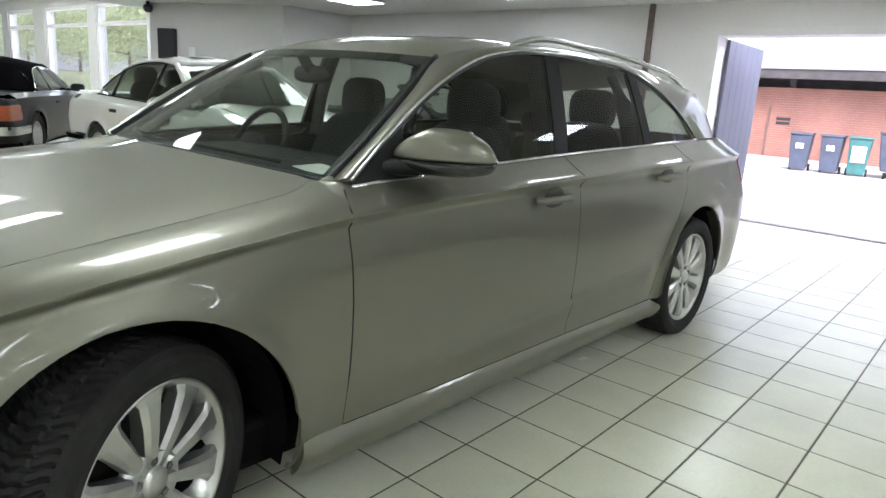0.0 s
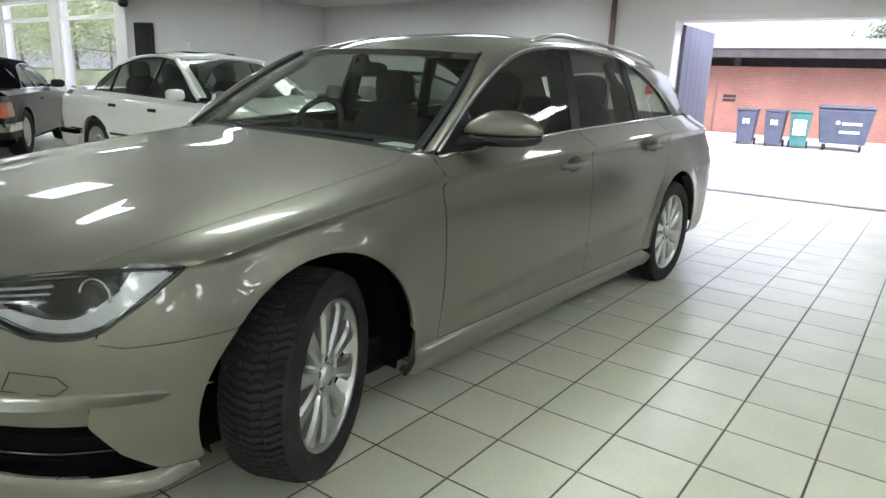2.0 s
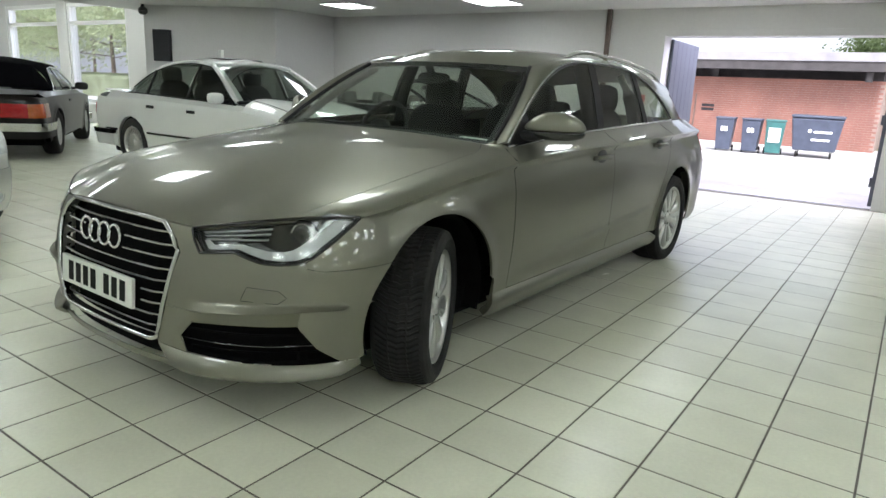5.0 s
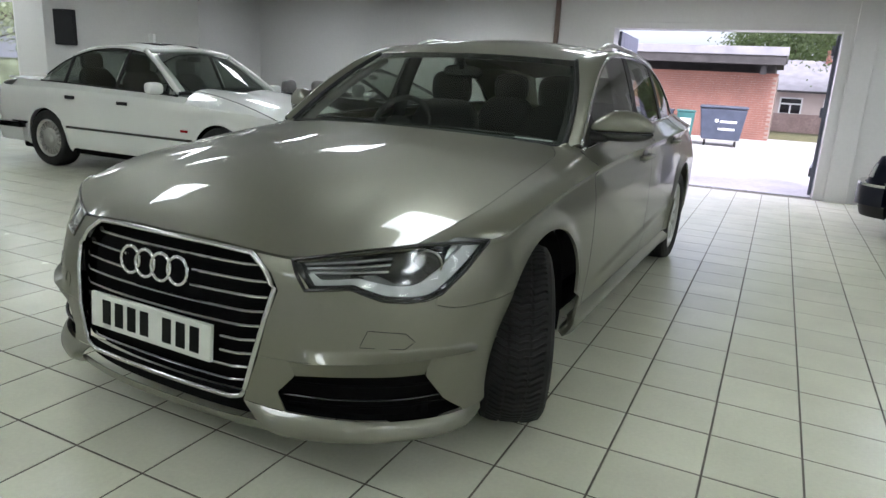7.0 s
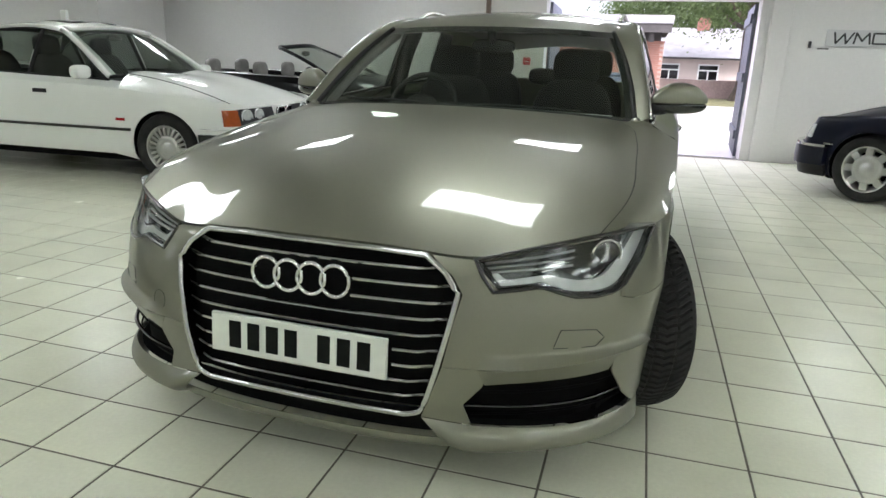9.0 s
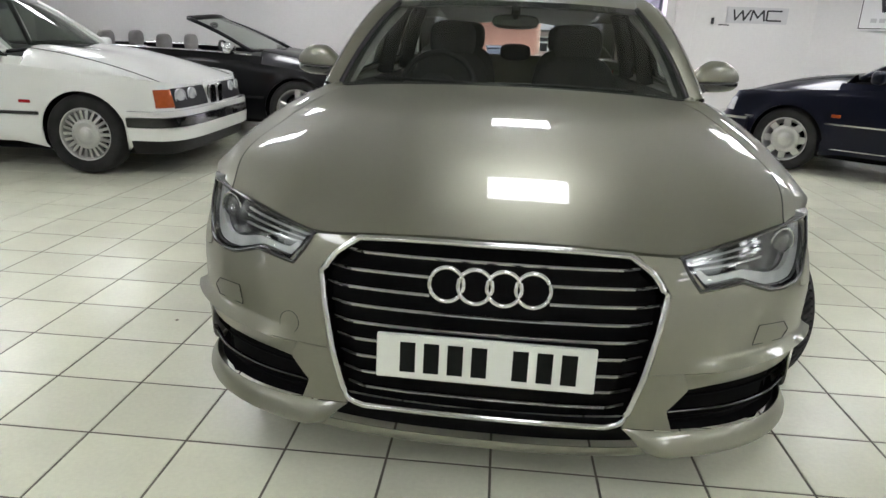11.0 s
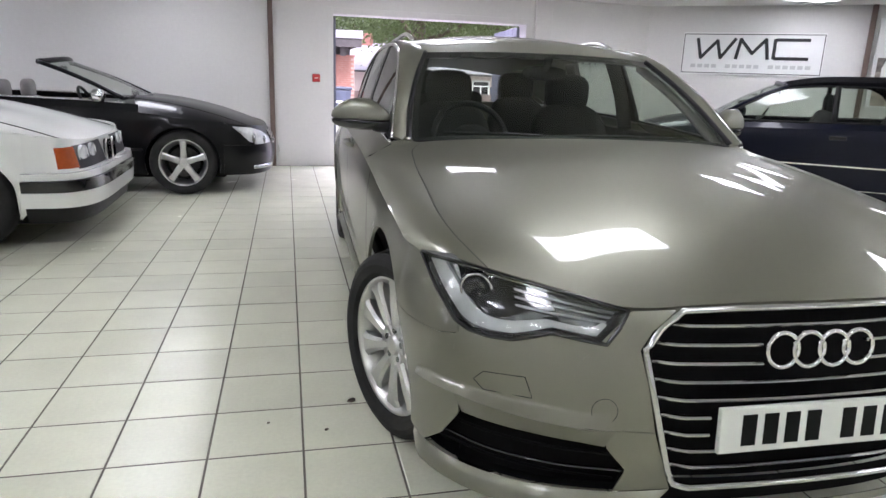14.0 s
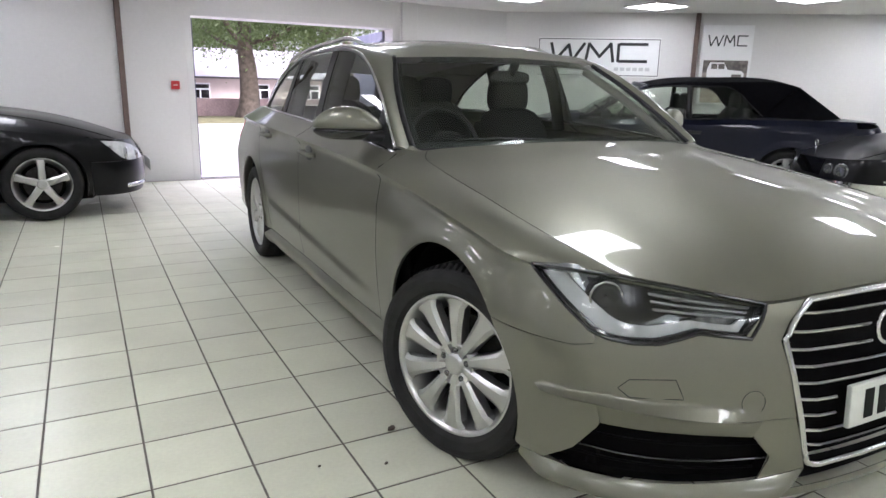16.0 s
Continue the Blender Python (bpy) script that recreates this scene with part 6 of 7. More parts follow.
classic_car("saloon_car", pose(-5.50, 4.12, 0, 0, 0, 91.5), "white four-door saloon with black and white bumpers", stretch(dict(
    paint=WHITE_PAINT, base=2.761, half=0.875, ye=-0.42, yre=3.45, nose=0.705, deck=0.975,
    yf=((0.2, 0.35, 0.5, 0.72), (-0.78, -0.80, -0.80, -0.74)), yr=((0.25, 0.5, 0.8, 0.99), (3.80, 3.84, 3.84, 3.80)),
    nf=(4.5, 4.5), nr=(5, 5), zt=((-0.8, 0, 0.6, 1.5, 2.76, 3.7), (0.735, 0.80, 0.84, 0.865, 0.885, 0.875)),
    zb=((-0.8, 0, 0.6, 1.5, 2.76, 3.7), (0.78, 0.86, 0.90, 0.925, 0.955, 0.955)), arch=0.345, R=0.318, rim=0.205, tyre=0.215, style="disc", spokes=22,
    doors=(0.62, 1.58, 2.46), strip=(0.46, 0.485, GLOSS_BLACK), crown=0.055, cowl=(0.49, 0.955), boot=(2.98, 0.975), low=0.24,
    bumper_front=((0.405, 0.475, 0.075, GLOSS_BLACK), (0.30, 0.402, 0.065, WHITE_PAINT), (0.19, 0.298, 0.025, PLASTIC), (0.478, 0.52, 0.055, WHITE_PAINT)),
    bumper_rear=((0.415, 0.475, 0.06, GLOSS_BLACK), (0.27, 0.412, 0.05, WHITE_PAINT)),
    front_lamps=(("indicator", 0.715, 0.825, 0.545, 0.685, AMBER_LENS), ("lamp_panel", 0.18, 0.715, 0.535, 0.69, PLASTIC)),
    round_lamps=((0.62, 0.615, 0.066), (0.44, 0.615, 0.066)), rear_lamps=(("tail_lamp", 0.42, 0.80, 0.66, 0.80, RED_LENS),),
    plates=(("front", PLATE_WHITE), ("rear", PLATE_YELLOW)), plate_z=0.40, rear_plate_z=0.72,
    roof=1.41, scr=((0.66, 0.93), (1.32, 1.335, 0.60)), dlo=((0.72, 0.945), (0.95, 1.09), (1.25, 1.268), (1.58, 1.328), (1.9, 1.335), (2.3, 1.285), (2.62, 1.17), (2.86, 1.02)),
    roofline=[(0.55, 1.6, 1.375), (0.55, 2.0, 1.375), (0.54, 2.35, 1.34), (0.52, 2.5, 1.30)], rear_base=(0.60, 3.02, 1.0), pillar_foot=2.95,
    panes=((0.76, 1.56, 0.0), (1.62, 2.45, 0.0), (2.50, 2.80, -0.02)), top="hard", seats=(1.52, 2.32), extra=white_extra, trim=PLASTIC, mirror=WHITE_PAINT), 0.925))

def convertible_extra(car, b):
    # slanting oval headlamps, chrome grille slats, fog lamp strips
    for sgn in (1, -1):
        fl = np.array((sgn, 1, 1))
        lo = b.F([(0.40, 0.492), (0.52, 0.462), (0.66, 0.478), (0.77, 0.535), (0.815, 0.625)])
        hi = b.F([(0.40, 0.512), (0.45, 0.575), (0.58, 0.630), (0.72, 0.668), (0.825, 0.685)])
        g = b.patch(lo, hi, [lo[0], hi[0]], [lo[-1], hi[-1]], 18, 8, push=-0.010)
        lamp = sheets("headlamp", [(g * fl, sgn < 0)], LAMP_WHITE, car, "pale oval headlamp", rim=0.02)
        for x, z, r in ((0.56, 0.535, 0.045), (0.72, 0.565, 0.055)):
            c = b.skin(b.sx(x, z), z)
            blob("lamp_bowl", (c[0] * sgn, c[1] - 0.002, c[2]), (r, 0.018, r), LAMP_SILVER, lamp)
        tube("fog_lamp_strip", [tuple(b.skin(b.sx(x, 0.27), 0.27) * fl - np.array((0, 0.016, 0))) for x in (0.45, 0.55, 0.66, 0.74)], 0.022, LAMP_SILVER, car, sides=8, n=12)
    for z in (0.49, 0.525, 0.56, 0.595):
        tube("grille_slat", [(x, float(b.skin(b.sx(abs(x), z), z)[1]) - 0.014, z) for x in np.linspace(-0.32, 0.32, 13)], 0.007, CHROME, car, sides=6, n=20)


classic_car("convertible_car", pose(-4.44, 6.32, 0, 0, 0, 91.0), "black convertible with its roof down and grey seats", dict(
    paint=BLACK_PAINT, base=2.715, half=0.87, ye=-0.40, yre=3.30, nose=0.66, deck=0.90,
    yf=((0.2, 0.35, 0.5, 0.68), (-0.84, -0.87, -0.86, -0.78)), yr=((0.25, 0.5, 0.8, 0.95), (3.72, 3.78, 3.76, 3.70)),
    nf=(2.6, 2.4), nr=(3, 3), zt=((-0.8, 0, 0.6, 1.5, 2.7, 3.6), (0.66, 0.76, 0.825, 0.86, 0.88, 0.86)),
    zb=((-0.8, 0, 0.6, 1.5, 2.7, 3.6), (0.74, 0.84, 0.895, 0.925, 0.94, 0.93)), arch=0.355, R=0.322, rim=0.226, tyre=0.225, style="five", spokes=5,
    doors=(0.50, 1.85), strip=(0.44, 0.465, GLOSS_BLACK), crown=0.06, cowl=(0.38, 0.93), boot=(2.55, 0.945), low=0.21,
    bumper_front=((0.20, 0.50, 0.012, BLACK_PAINT),), bumper_rear=((0.22, 0.55, 0.012, BLACK_PAINT),),
    extra=convertible_extra, grilles=(("grille", 0.0, 0.33, 0.47, 0.62, GLOSS_BLACK, 0),),
    rear_lamps=(("tail_lamp", 0.45, 0.80, 0.62, 0.78, RED_LENS),), plates=(("front", PLATE_WHITE),), plate_z=0.40, rear_plate_z=0.6,
    roof=1.41, scr=((0.52, 0.93), (1.28, 1.245, 0.56)), top="open", pillar_foot=2.6, seats=(1.42, 2.12), seat_z=0.19, seat=GREY_SEAT, frame=BLACK_PAINT, pillar=0.03, trim=CHROME, handle=BLACK_PAINT, mirror=CHROME))

classic_car("soft_top_car", pose(1.19, 5.88, 0, 0, 0, -129.0), "dark blue convertible with its black soft top up", dict(
    paint=BLUE_PAINT, base=2.715, half=0.87, ye=-0.42, yre=3.40, nose=0.70, deck=0.93,
    yf=((0.2, 0.35, 0.5, 0.72), (-0.76, -0.78, -0.76, -0.64)), yr=((0.25, 0.5, 0.8, 0.95), (3.72, 3.76, 3.74, 3.68)),
    nf=(3.4, 3.1), nr=(4.5, 4.5), zt=((-0.8, 0, 0.6, 1.5, 2.7, 3.6), (0.73, 0.80, 0.835, 0.86, 0.88, 0.86)),
    zb=((-0.8, 0, 0.6, 1.5, 2.7, 3.6), (0.78, 0.86, 0.90, 0.925, 0.945, 0.93)), arch=0.345, R=0.312, rim=0.21, tyre=0.205, style="disc", spokes=8,
    doors=(0.52, 1.86), strip=(0.50, 0.515, CHROME), crown=0.05, cowl=(0.38, 0.945), boot=(2.95, 0.955), low=0.22,
    bumper_front=((0.30, 0.475, 0.06, BLUE_PAINT), (0.478, 0.50, 0.062, CHROME), (0.20, 0.298, 0.03, PLASTIC)), bumper_rear=((0.28, 0.50, 0.05, BLUE_PAINT),),
    front_lamps=(("headlamp", 0.45, 0.72, 0.55, 0.69, LAMP_WHITE), ("indicator", 0.722, 0.82, 0.55, 0.68, LAMP_WHITE)), grilles=(("grille", 0.0, 0.36, 0.52, 0.71, GLOSS_BLACK, 0),),
    rear_lamps=(("tail_lamp", 0.40, 0.80, 0.62, 0.78, RED_LENS),), plates=(("front", PLATE_WHITE),), plate_z=0.40, rear_plate_z=0.6,
    roof=1.34, scr=((0.54, 0.935), (1.18, 1.278, 0.58)), dlo=((0.60, 0.945), (0.85, 1.09), (1.10, 1.225), (1.4, 1.277), (1.85, 1.285), (2.08, 1.272), (2.16, 1.235), (2.29, 1.10), (2.43, 0.965)),
    roofline=[(0.52, 1.5, 1.328), (0.53, 2.0, 1.340), (0.54, 2.66, 1.335), (0.54, 2.84, 1.295)], rear_base=(0.62, 3.28, 0.965), pillar_foot=2.95,
    panes=((0.64, 1.62, 0.0), (1.68, 2.41, -0.26)), top="soft", seat_z=0.33, extra=repeater_extra, seats=(1.38, 2.10), trim=PLASTIC, side_glass=WINDOW, frame=BLUE_PAINT, mirror=BLUE_PAINT))

classic_car("roadster_car", pose(-12.42, 3.88, 0, 0, 0, -125.0), "dark grey roadster with black hard top and red rear lamps", dict(
    paint=GREY_PAINT, base=2.46, half=0.88, ye=-0.42, yre=2.95, nose=0.70, deck=0.86,
    yf=((0.2, 0.35, 0.5, 0.72), (-0.76, -0.78, -0.78, -0.70)), yr=((0.25, 0.5, 0.8, 0.9), (3.36, 3.40, 3.40, 3.34)),
    nf=(4, 4), nr=(7, 7), zt=((-0.8, 0, 0.6, 1.5, 2.46, 3.3), (0.74, 0.79, 0.82, 0.83, 0.83, 0.80)),
    zb=((-0.8, 0, 0.6, 1.5, 2.46, 3.3), (0.78, 0.85, 0.88, 0.89, 0.885, 0.85)), arch=0.345, R=0.32, rim=0.19, tyre=0.205, style="disc", spokes=10,
    doors=(0.55, 1.75), crown=0.04, cowl=(0.42, 0.92), boot=(2.30, 0.895), low=0.24,
    bumper_front=((0.34, 0.46, 0.06, CHROME),), bumper_rear=((0.40, 0.50, 0.07, CHROME), (0.30, 0.398, 0.06, PLASTIC)),
    front_lamps=(("headlamp", 0.45, 0.80, 0.52, 0.68, LAMP_WHITE),), rear_lamps=(("tail_lamp", 0.36, 0.68, 0.56, 0.74, RED_LENS), ("indicator", 0.68, 0.85, 0.56, 0.74, AMBER_LENS)),
    plates=(("rear", PLATE_YELLOW),), plate_z=0.40, rear_plate_z=0.64, roof=1.30,
    scr=((0.60, 0.91), (1.12, 1.235, 0.58)), dlo=((0.66, 0.905), (0.9, 1.06), (1.1, 1.175), (1.35, 1.215), (1.65, 1.205), (1.9, 1.14), (2.05, 1.02), (2.15, 0.93)),
    roofline=[(0.52, 1.35, 1.275), (0.52, 1.65, 1.28), (0.52, 1.9, 1.26), (0.50, 2.02, 1.235)], rear_base=(0.56, 2.34, 0.92), pillar_foot=2.25,
    panes=((0.70, 1.55, 0.0), (1.60, 2.02, -0.02)), top="soft", seats=(1.45,), trim=CHROME, frame=GREY_PAINT, mirror=PLASTIC))

classic_car("hatchback_car", pose(-5.68, -0.22, 0, 0, 0, 90.0), "silver car with round fog lamps, parked nose out", dict(
    paint=SILVER_PAINT, base=2.60, half=0.87, ye=-0.36, yre=3.10, nose=0.72, deck=0.95,
    yf=((0.2, 0.3, 0.45, 0.60, 0.74), (-0.76, -0.81, -0.83, -0.80, -0.68)), yr=((0.25, 0.5, 0.8, 1.0), (3.42, 3.48, 3.46, 3.40)),
    nf=(2.5, 2.3), nr=(3, 3), zt=((-0.8, 0, 0.6, 1.5, 2.6, 3.3), (0.72, 0.80, 0.86, 0.89, 0.90, 0.90)),
    zb=((-0.8, 0, 0.6, 1.5, 2.6, 3.3), (0.79, 0.88, 0.93, 0.96, 0.975, 0.97)), arch=0.345, R=0.315, rim=0.205, tyre=0.205, style="five", spokes=5,
    doors=(0.50, 1.50, 2.35), crown=0.06, cowl=(0.35, 0.97), boot=(2.75, 0.99), low=0.20,
    bumper_front=((0.20, 0.50, 0.01, SILVER_PAINT),), bumper_rear=((0.22, 0.55, 0.012, SILVER_PAINT),),
    front_lamps=(("headlamp", 0.50, 0.80, 0.60, 0.735, LAMP_WHITE), ("fog_lamp_panel", 0.56, 0.74, 0.27, 0.37, PLASTIC)), round_lamps=((0.66, 0.32, 0.042),), grilles=(("grille", 0.0, 0.40, 0.55, 0.66, GLOSS_BLACK, 0),),
    rear_lamps=(("tail_lamp", 0.5, 0.82, 0.7, 0.9, RED_LENS),), plates=(("front", PLATE_WHITE),), plate_z=0.42, rear_plate_z=0.6,
    roof=1.42, scr=((0.55, 0.955), (1.30, 1.36, 0.57)), dlo=((0.60, 0.96), (0.9, 1.14), (1.2, 1.29), (1.5, 1.355), (1.9, 1.365), (2.3, 1.32), (2.6, 1.20), (2.8, 1.05)),
    roofline=[(0.53, 1.6, 1.41), (0.53, 2.0, 1.41), (0.52, 2.4, 1.36), (0.50, 2.55, 1.33)], rear_base=(0.60, 2.92, 1.0), pillar_foot=2.85,
    panes=((0.64, 1.46, 0.0), (1.52, 2.34, 0.0), (2.40, 2.74, -0.02)), top="hard", seats=(1.42, 2.2), trim=PLASTIC, mirror=SILVER_PAINT))

classic_car("black_car", pose(3.14, 2.67, 0, 0, 0, -125.0) @ Matrix.Diagonal((1, 1, 0.89, 1)), "black older saloon with a chrome grille", dict(
    paint=BLACK_PAINT, base=2.74, half=0.86, ye=-0.42, yre=3.05, nose=0.68, deck=0.93,
    yf=((0.2, 0.35, 0.5, 0.76), (-0.76, -0.78, -0.77, -0.70)), yr=((0.25, 0.5, 0.8, 0.95), (3.30, 3.34, 3.32, 3.26)),
    nf=(2.9, 2.7), nr=(4.5, 4.5), zt=((-0.8, 0, 0.6, 1.5, 2.7, 3.3), (0.69, 0.785, 0.835, 0.86, 0.88, 0.86)),
    zb=((-0.8, 0, 0.6, 1.5, 2.7, 3.3), (0.75, 0.85, 0.90, 0.925, 0.945, 0.93)), arch=0.345, R=0.315, rim=0.20, tyre=0.205, style="disc", spokes=10,
    doors=(0.52, 1.50, 2.35), strip=(0.50, 0.515, CHROME), crown=0.05, cowl=(0.38, 0.95), boot=(2.80, 0.96), low=0.22,
    bumper_front=((0.36, 0.48, 0.06, CHROME),), bumper_rear=((0.36, 0.48, 0.05, CHROME),),
    extra=mascot_extra, lamp=LAMP_GREY, round_lamps=((0.60, 0.575, 0.075), (0.42, 0.575, 0.06)), grilles=(("grille", 0.0, 0.30, 0.50, 0.67, GLOSS_BLACK, 0),),
    rear_lamps=(("tail_lamp", 0.40, 0.80, 0.62, 0.78, RED_LENS),), plates=(("front", PLATE_WHITE),), plate_z=0.30, rear_plate_z=0.6,
    roof=1.39, scr=((0.54, 0.94), (1.16, 1.33, 0.58)), dlo=((0.60, 0.95), (0.85, 1.10), (1.10, 1.25), (1.4, 1.31), (1.9, 1.32), (2.2, 1.27), (2.5, 1.15), (2.70, 1.02)),
    roofline=[(0.53, 1.5, 1.375), (0.53, 2.0, 1.375), (0.52, 2.3, 1.34), (0.50, 2.4, 1.31)], rear_base=(0.58, 2.85, 0.985), pillar_foot=2.75,
    panes=((0.64, 1.46, 0.0), (1.52, 2.30, 0.0), (2.34, 2.64, -0.02)), top="hard", seats=(1.40, 2.16), trim=CHROME, mirror=BLACK_PAINT))


# ---- on the walls ----
def sign(name, m, w, h, board, label, big, small="", frame_line=True):
    """A board hung on a wall; m: its middle, x along the wall, y into the wall."""
    s = empty(name, m, label, "sign")
    box("board", (-w / 2, w / 2, -0.022, -0.002, -h / 2, h / 2), board, s, bevel=0.003)
    if frame_line:
        t = 0.010
        for q in ((-w / 2 + 0.01, w / 2 - 0.01, h / 2 - 0.02 - t, h / 2 - 0.02), (-w / 2 + 0.01, w / 2 - 0.01, -h / 2 + 0.02, -h / 2 + 0.02 + t)):
            box("border", (q[0], q[1], -0.0245, -0.0215, q[2], q[3]), SIGN_BLACK, s)
        for q in ((-w / 2 + 0.01, -w / 2 + 0.01 + t), (w / 2 - 0.01 - t, w / 2 - 0.01)):
            box("border", (q[0], q[1], -0.0245, -0.0215, -h / 2 + 0.02 + t, h / 2 - 0.02 - t), SIGN_BLACK, s)
    # the firm's mark as plain strokes: zigzag, zigzag, open square
    y0, y1 = -0.030, -0.0222
    cx, cz, lw, lh = big[0], big[1], big[2], big[3]
    st = lh * 0.16

    def stroke(pts, t=st):
        pts = [(cx + x * lw / 2, cz + z * lh / 2) for x, z in pts]
        for (xa, za), (xb, zb_) in zip(pts, pts[1:]):
            d = math.hypot(xb - xa, zb_ - za)
            nx, nz = -(zb_ - za) / d * t / 2, (xb - xa) / d * t / 2
            ex, ez = (xb - xa) / d * t * 0.3, (zb_ - za) / d * t * 0.3
            prism("mark_stroke", [(xa + nx - ex, za + nz - ez), (xb + nx + ex, zb_ + nz + ez), (xb - nx + ex, zb_ - nz + ez), (xa - nx - ex, za - nz - ez)], y0, y1, SIGN_BLACK, s)
    stroke([(-0.98, 0.95), (-0.90, -0.95), (-0.62, 0.80), (-0.54, -0.95), (-0.30, 0.95)])
    stroke([(-0.26, -0.95), (-0.20, 0.95), (0.02, -0.45), (0.24, 0.95), (0.30, -0.95)])
    stroke([(0.98, 0.92), (0.44, 0.92), (0.40, 0.85), (0.40, -0.85), (0.44, -0.92), (0.98, -0.92)])
    if small:
        x0, x1, z, t = small
        n = 17
        for k in range(n):
            xa = x0 + (x1 - x0) * k / n
            if k in (4, 10):
                continue
            box("small_mark", (xa, xa + (x1 - x0) / n * 0.72, -0.0265, -0.0218, z - t / 2, z + t / 2), SIGN_SILVER, s)
    return s


AX, AY = 0.8192, -0.5736


def on_angled(d, z, out=0.0):
    return pose(CX + AX * d - 0.5736 * out, YW + AY * d - 0.8192 * out, z, 0, 0, -35)


sign("wall_sign", on_angled(1.42, 1.72), 1.83, 0.58, SIGN_WHITE, "white framed showroom sign with a black mark", (0.0, 0.07, 1.46, 0.27), (-0.78, 0.80, -0.17, 0.05))
sign("small_wall_sign", pose(1.08, YW, 1.575), 0.78, 0.20, SIGN_SILVER, "small silver sign board with a dark mark", (0.0, 0.0, 0.62, 0.13), frame_line=False)
shelf = box("sign_ledge", (-0.47, -0.34, -0.02, 0, -0.012, 0), SIGN_BLACK)
shelf.matrix_world = pose(1.08, YW, 1.45)
tagged(shelf, "short dark ledge beside the small sign", "ledge")
hook = box("wall_hook", (-0.015, 0.015, -0.04, 0, -0.05, 0.03), SIGN_BLACK, bevel=0.005)
hook.matrix_world = pose(0.52, YW, 1.50)
tagged(hook, "small black hook on the wall", "hook")
# poster with a photograph of a pale vehicle
poster = empty("poster", on_angled(3.28, 1.68, 0.06), "framed poster with a photograph of a pale off-road vehicle", "poster")
box("board", (-0.36, 0.36, -0.02, 0.02, -0.62, 0.52), SIGN_WHITE, poster, bevel=0.004)
box("photograph", (-0.32, 0.32, -0.024, -0.019, -0.60, 0.02), PHOTO, poster)
box("pictured_trees", (-0.318, 0.318, -0.0248, -0.0235, -0.16, 0.018), PHOTO_DARK, poster)
box("pictured_ground", (-0.318, 0.318, -0.0248, -0.0235, -0.598, -0.36), PHOTO_SAND, poster)
for x0, x1 in ((-0.20, -0.115), (-0.10, -0.01)):
    box("pictured_window", (x0, x1, -0.0285, -0.0262, -0.105, -0.03), PHOTO_DARK, poster)
box("pictured_grille", (0.10, 0.24, -0.0285, -0.0262, -0.245, -0.18), PHOTO_DARK, poster)
prism("pictured_vehicle", [(-0.25, -0.30), (0.25, -0.30), (0.28, -0.17), (0.24, -0.13), (0.04, -0.115), (-0.02, -0.01), (-0.22, -0.01), (-0.26, -0.115)], -0.0265, -0.0235, SIGN_WHITE, poster)
for x in (-0.14, 0.17):
    prism("pictured_wheel", [(x + 0.05 * math.cos(a), -0.30 + 0.05 * math.sin(a)) for a in np.linspace(0, 2 * math.pi, 13)[:-1]], -0.0285, -0.0262, SIGN_BLACK, poster)
for xa, za, xb, zb_ in ((-0.28, 0.38, -0.24, 0.22), (-0.24, 0.22, -0.17, 0.36), (-0.17, 0.36, -0.13, 0.22), (-0.13, 0.22, -0.07, 0.38), (-0.05, 0.22, -0.03, 0.38), (-0.03, 0.38, 0.03, 0.27), (0.03, 0.27, 0.08, 0.38), (0.08, 0.38, 0.10, 0.22), (0.14, 0.37, 0.28, 0.37), (0.14, 0.37, 0.14, 0.23), (0.14, 0.23, 0.28, 0.23)):
    d = math.hypot(xb - xa, zb_ - za)
    nx, nz = -(zb_ - za) / d * 0.009, (xb - xa) / d * 0.009
    prism("mark_stroke", [(xa + nx, za + nz), (xb + nx, zb_ + nz), (xb - nx, zb_ - nz), (xa - nx, za - nz)], -0.0245, -0.0185, SIGN_BLACK, poster)

DX, DY = -0.9233, -0.3841
speaker = empty("wall_speaker", pose(-9.0 + DX * 2.16, 6.42 + DY * 2.16, 1.69, 0, 0, 22.6), "black upright loudspeaker panel on the wall", "speaker")
box("cabinet", (-0.165, 0.165, -0.09, -0.002, -0.27, 0.27), BOX_BLACK, speaker, bevel=0.012)
box("grille_cloth", (-0.153, 0.153, -0.098, -0.088, -0.258, 0.258), SIGN_BLACK, speaker, bevel=0.004)
dome = empty("security_camera", pose(-11.22, 5.36, 2.29), "small black dome camera near the ceiling", "camera")
blob("dome", (0, 0, -0.03), (0.075, 0.075, 0.07), GLOSS_BLACK, dome)
tube("bracket", [(0, 0, 0.0), (0, 0, 0.078)], 0.03, PLASTIC, dome, n=4)
box_on_roof = empty("roof_box_sign", pose(-7.0, 3.82, 1.405), "small white plastic holder standing on the white car's roof", "holder")
box("holder", (-0.035, 0.035, -0.02, 0.02, 0.0, 0.12), PAPER, box_on_roof, bevel=0.006)

# tall window frames
for k, (p, q) in enumerate(WINS):
    xa, xb = -12.3 - p, -12.3 - q
    win = empty("window_%d" % (k + 1), pose(0, 0, 0), "tall white-framed shop window", "window", kind="structure")
    for a in (xa, xb + 0.09):
        box("window_frame", (a - 0.09, a, 6.78, 6.90, 0.45, 2.72), TRIM, win, bevel=0.004)
    for z in (0.45, 2.23, 2.64):
        box("window_frame", (xb + 0.09, xa - 0.09, 6.78, 6.90, z, z + 0.08), TRIM, win, bevel=0.004)
    box("window_sill", (xb, xa, 6.62, 6.78, 0.41, 0.45), TRIM, win, bevel=0.004)
    pane = box("pane", (xb + 0.09, xa - 0.09, 6.835, 6.841, 0.53, 2.64), CLEAR, win)
    pane.visible_shadow = False

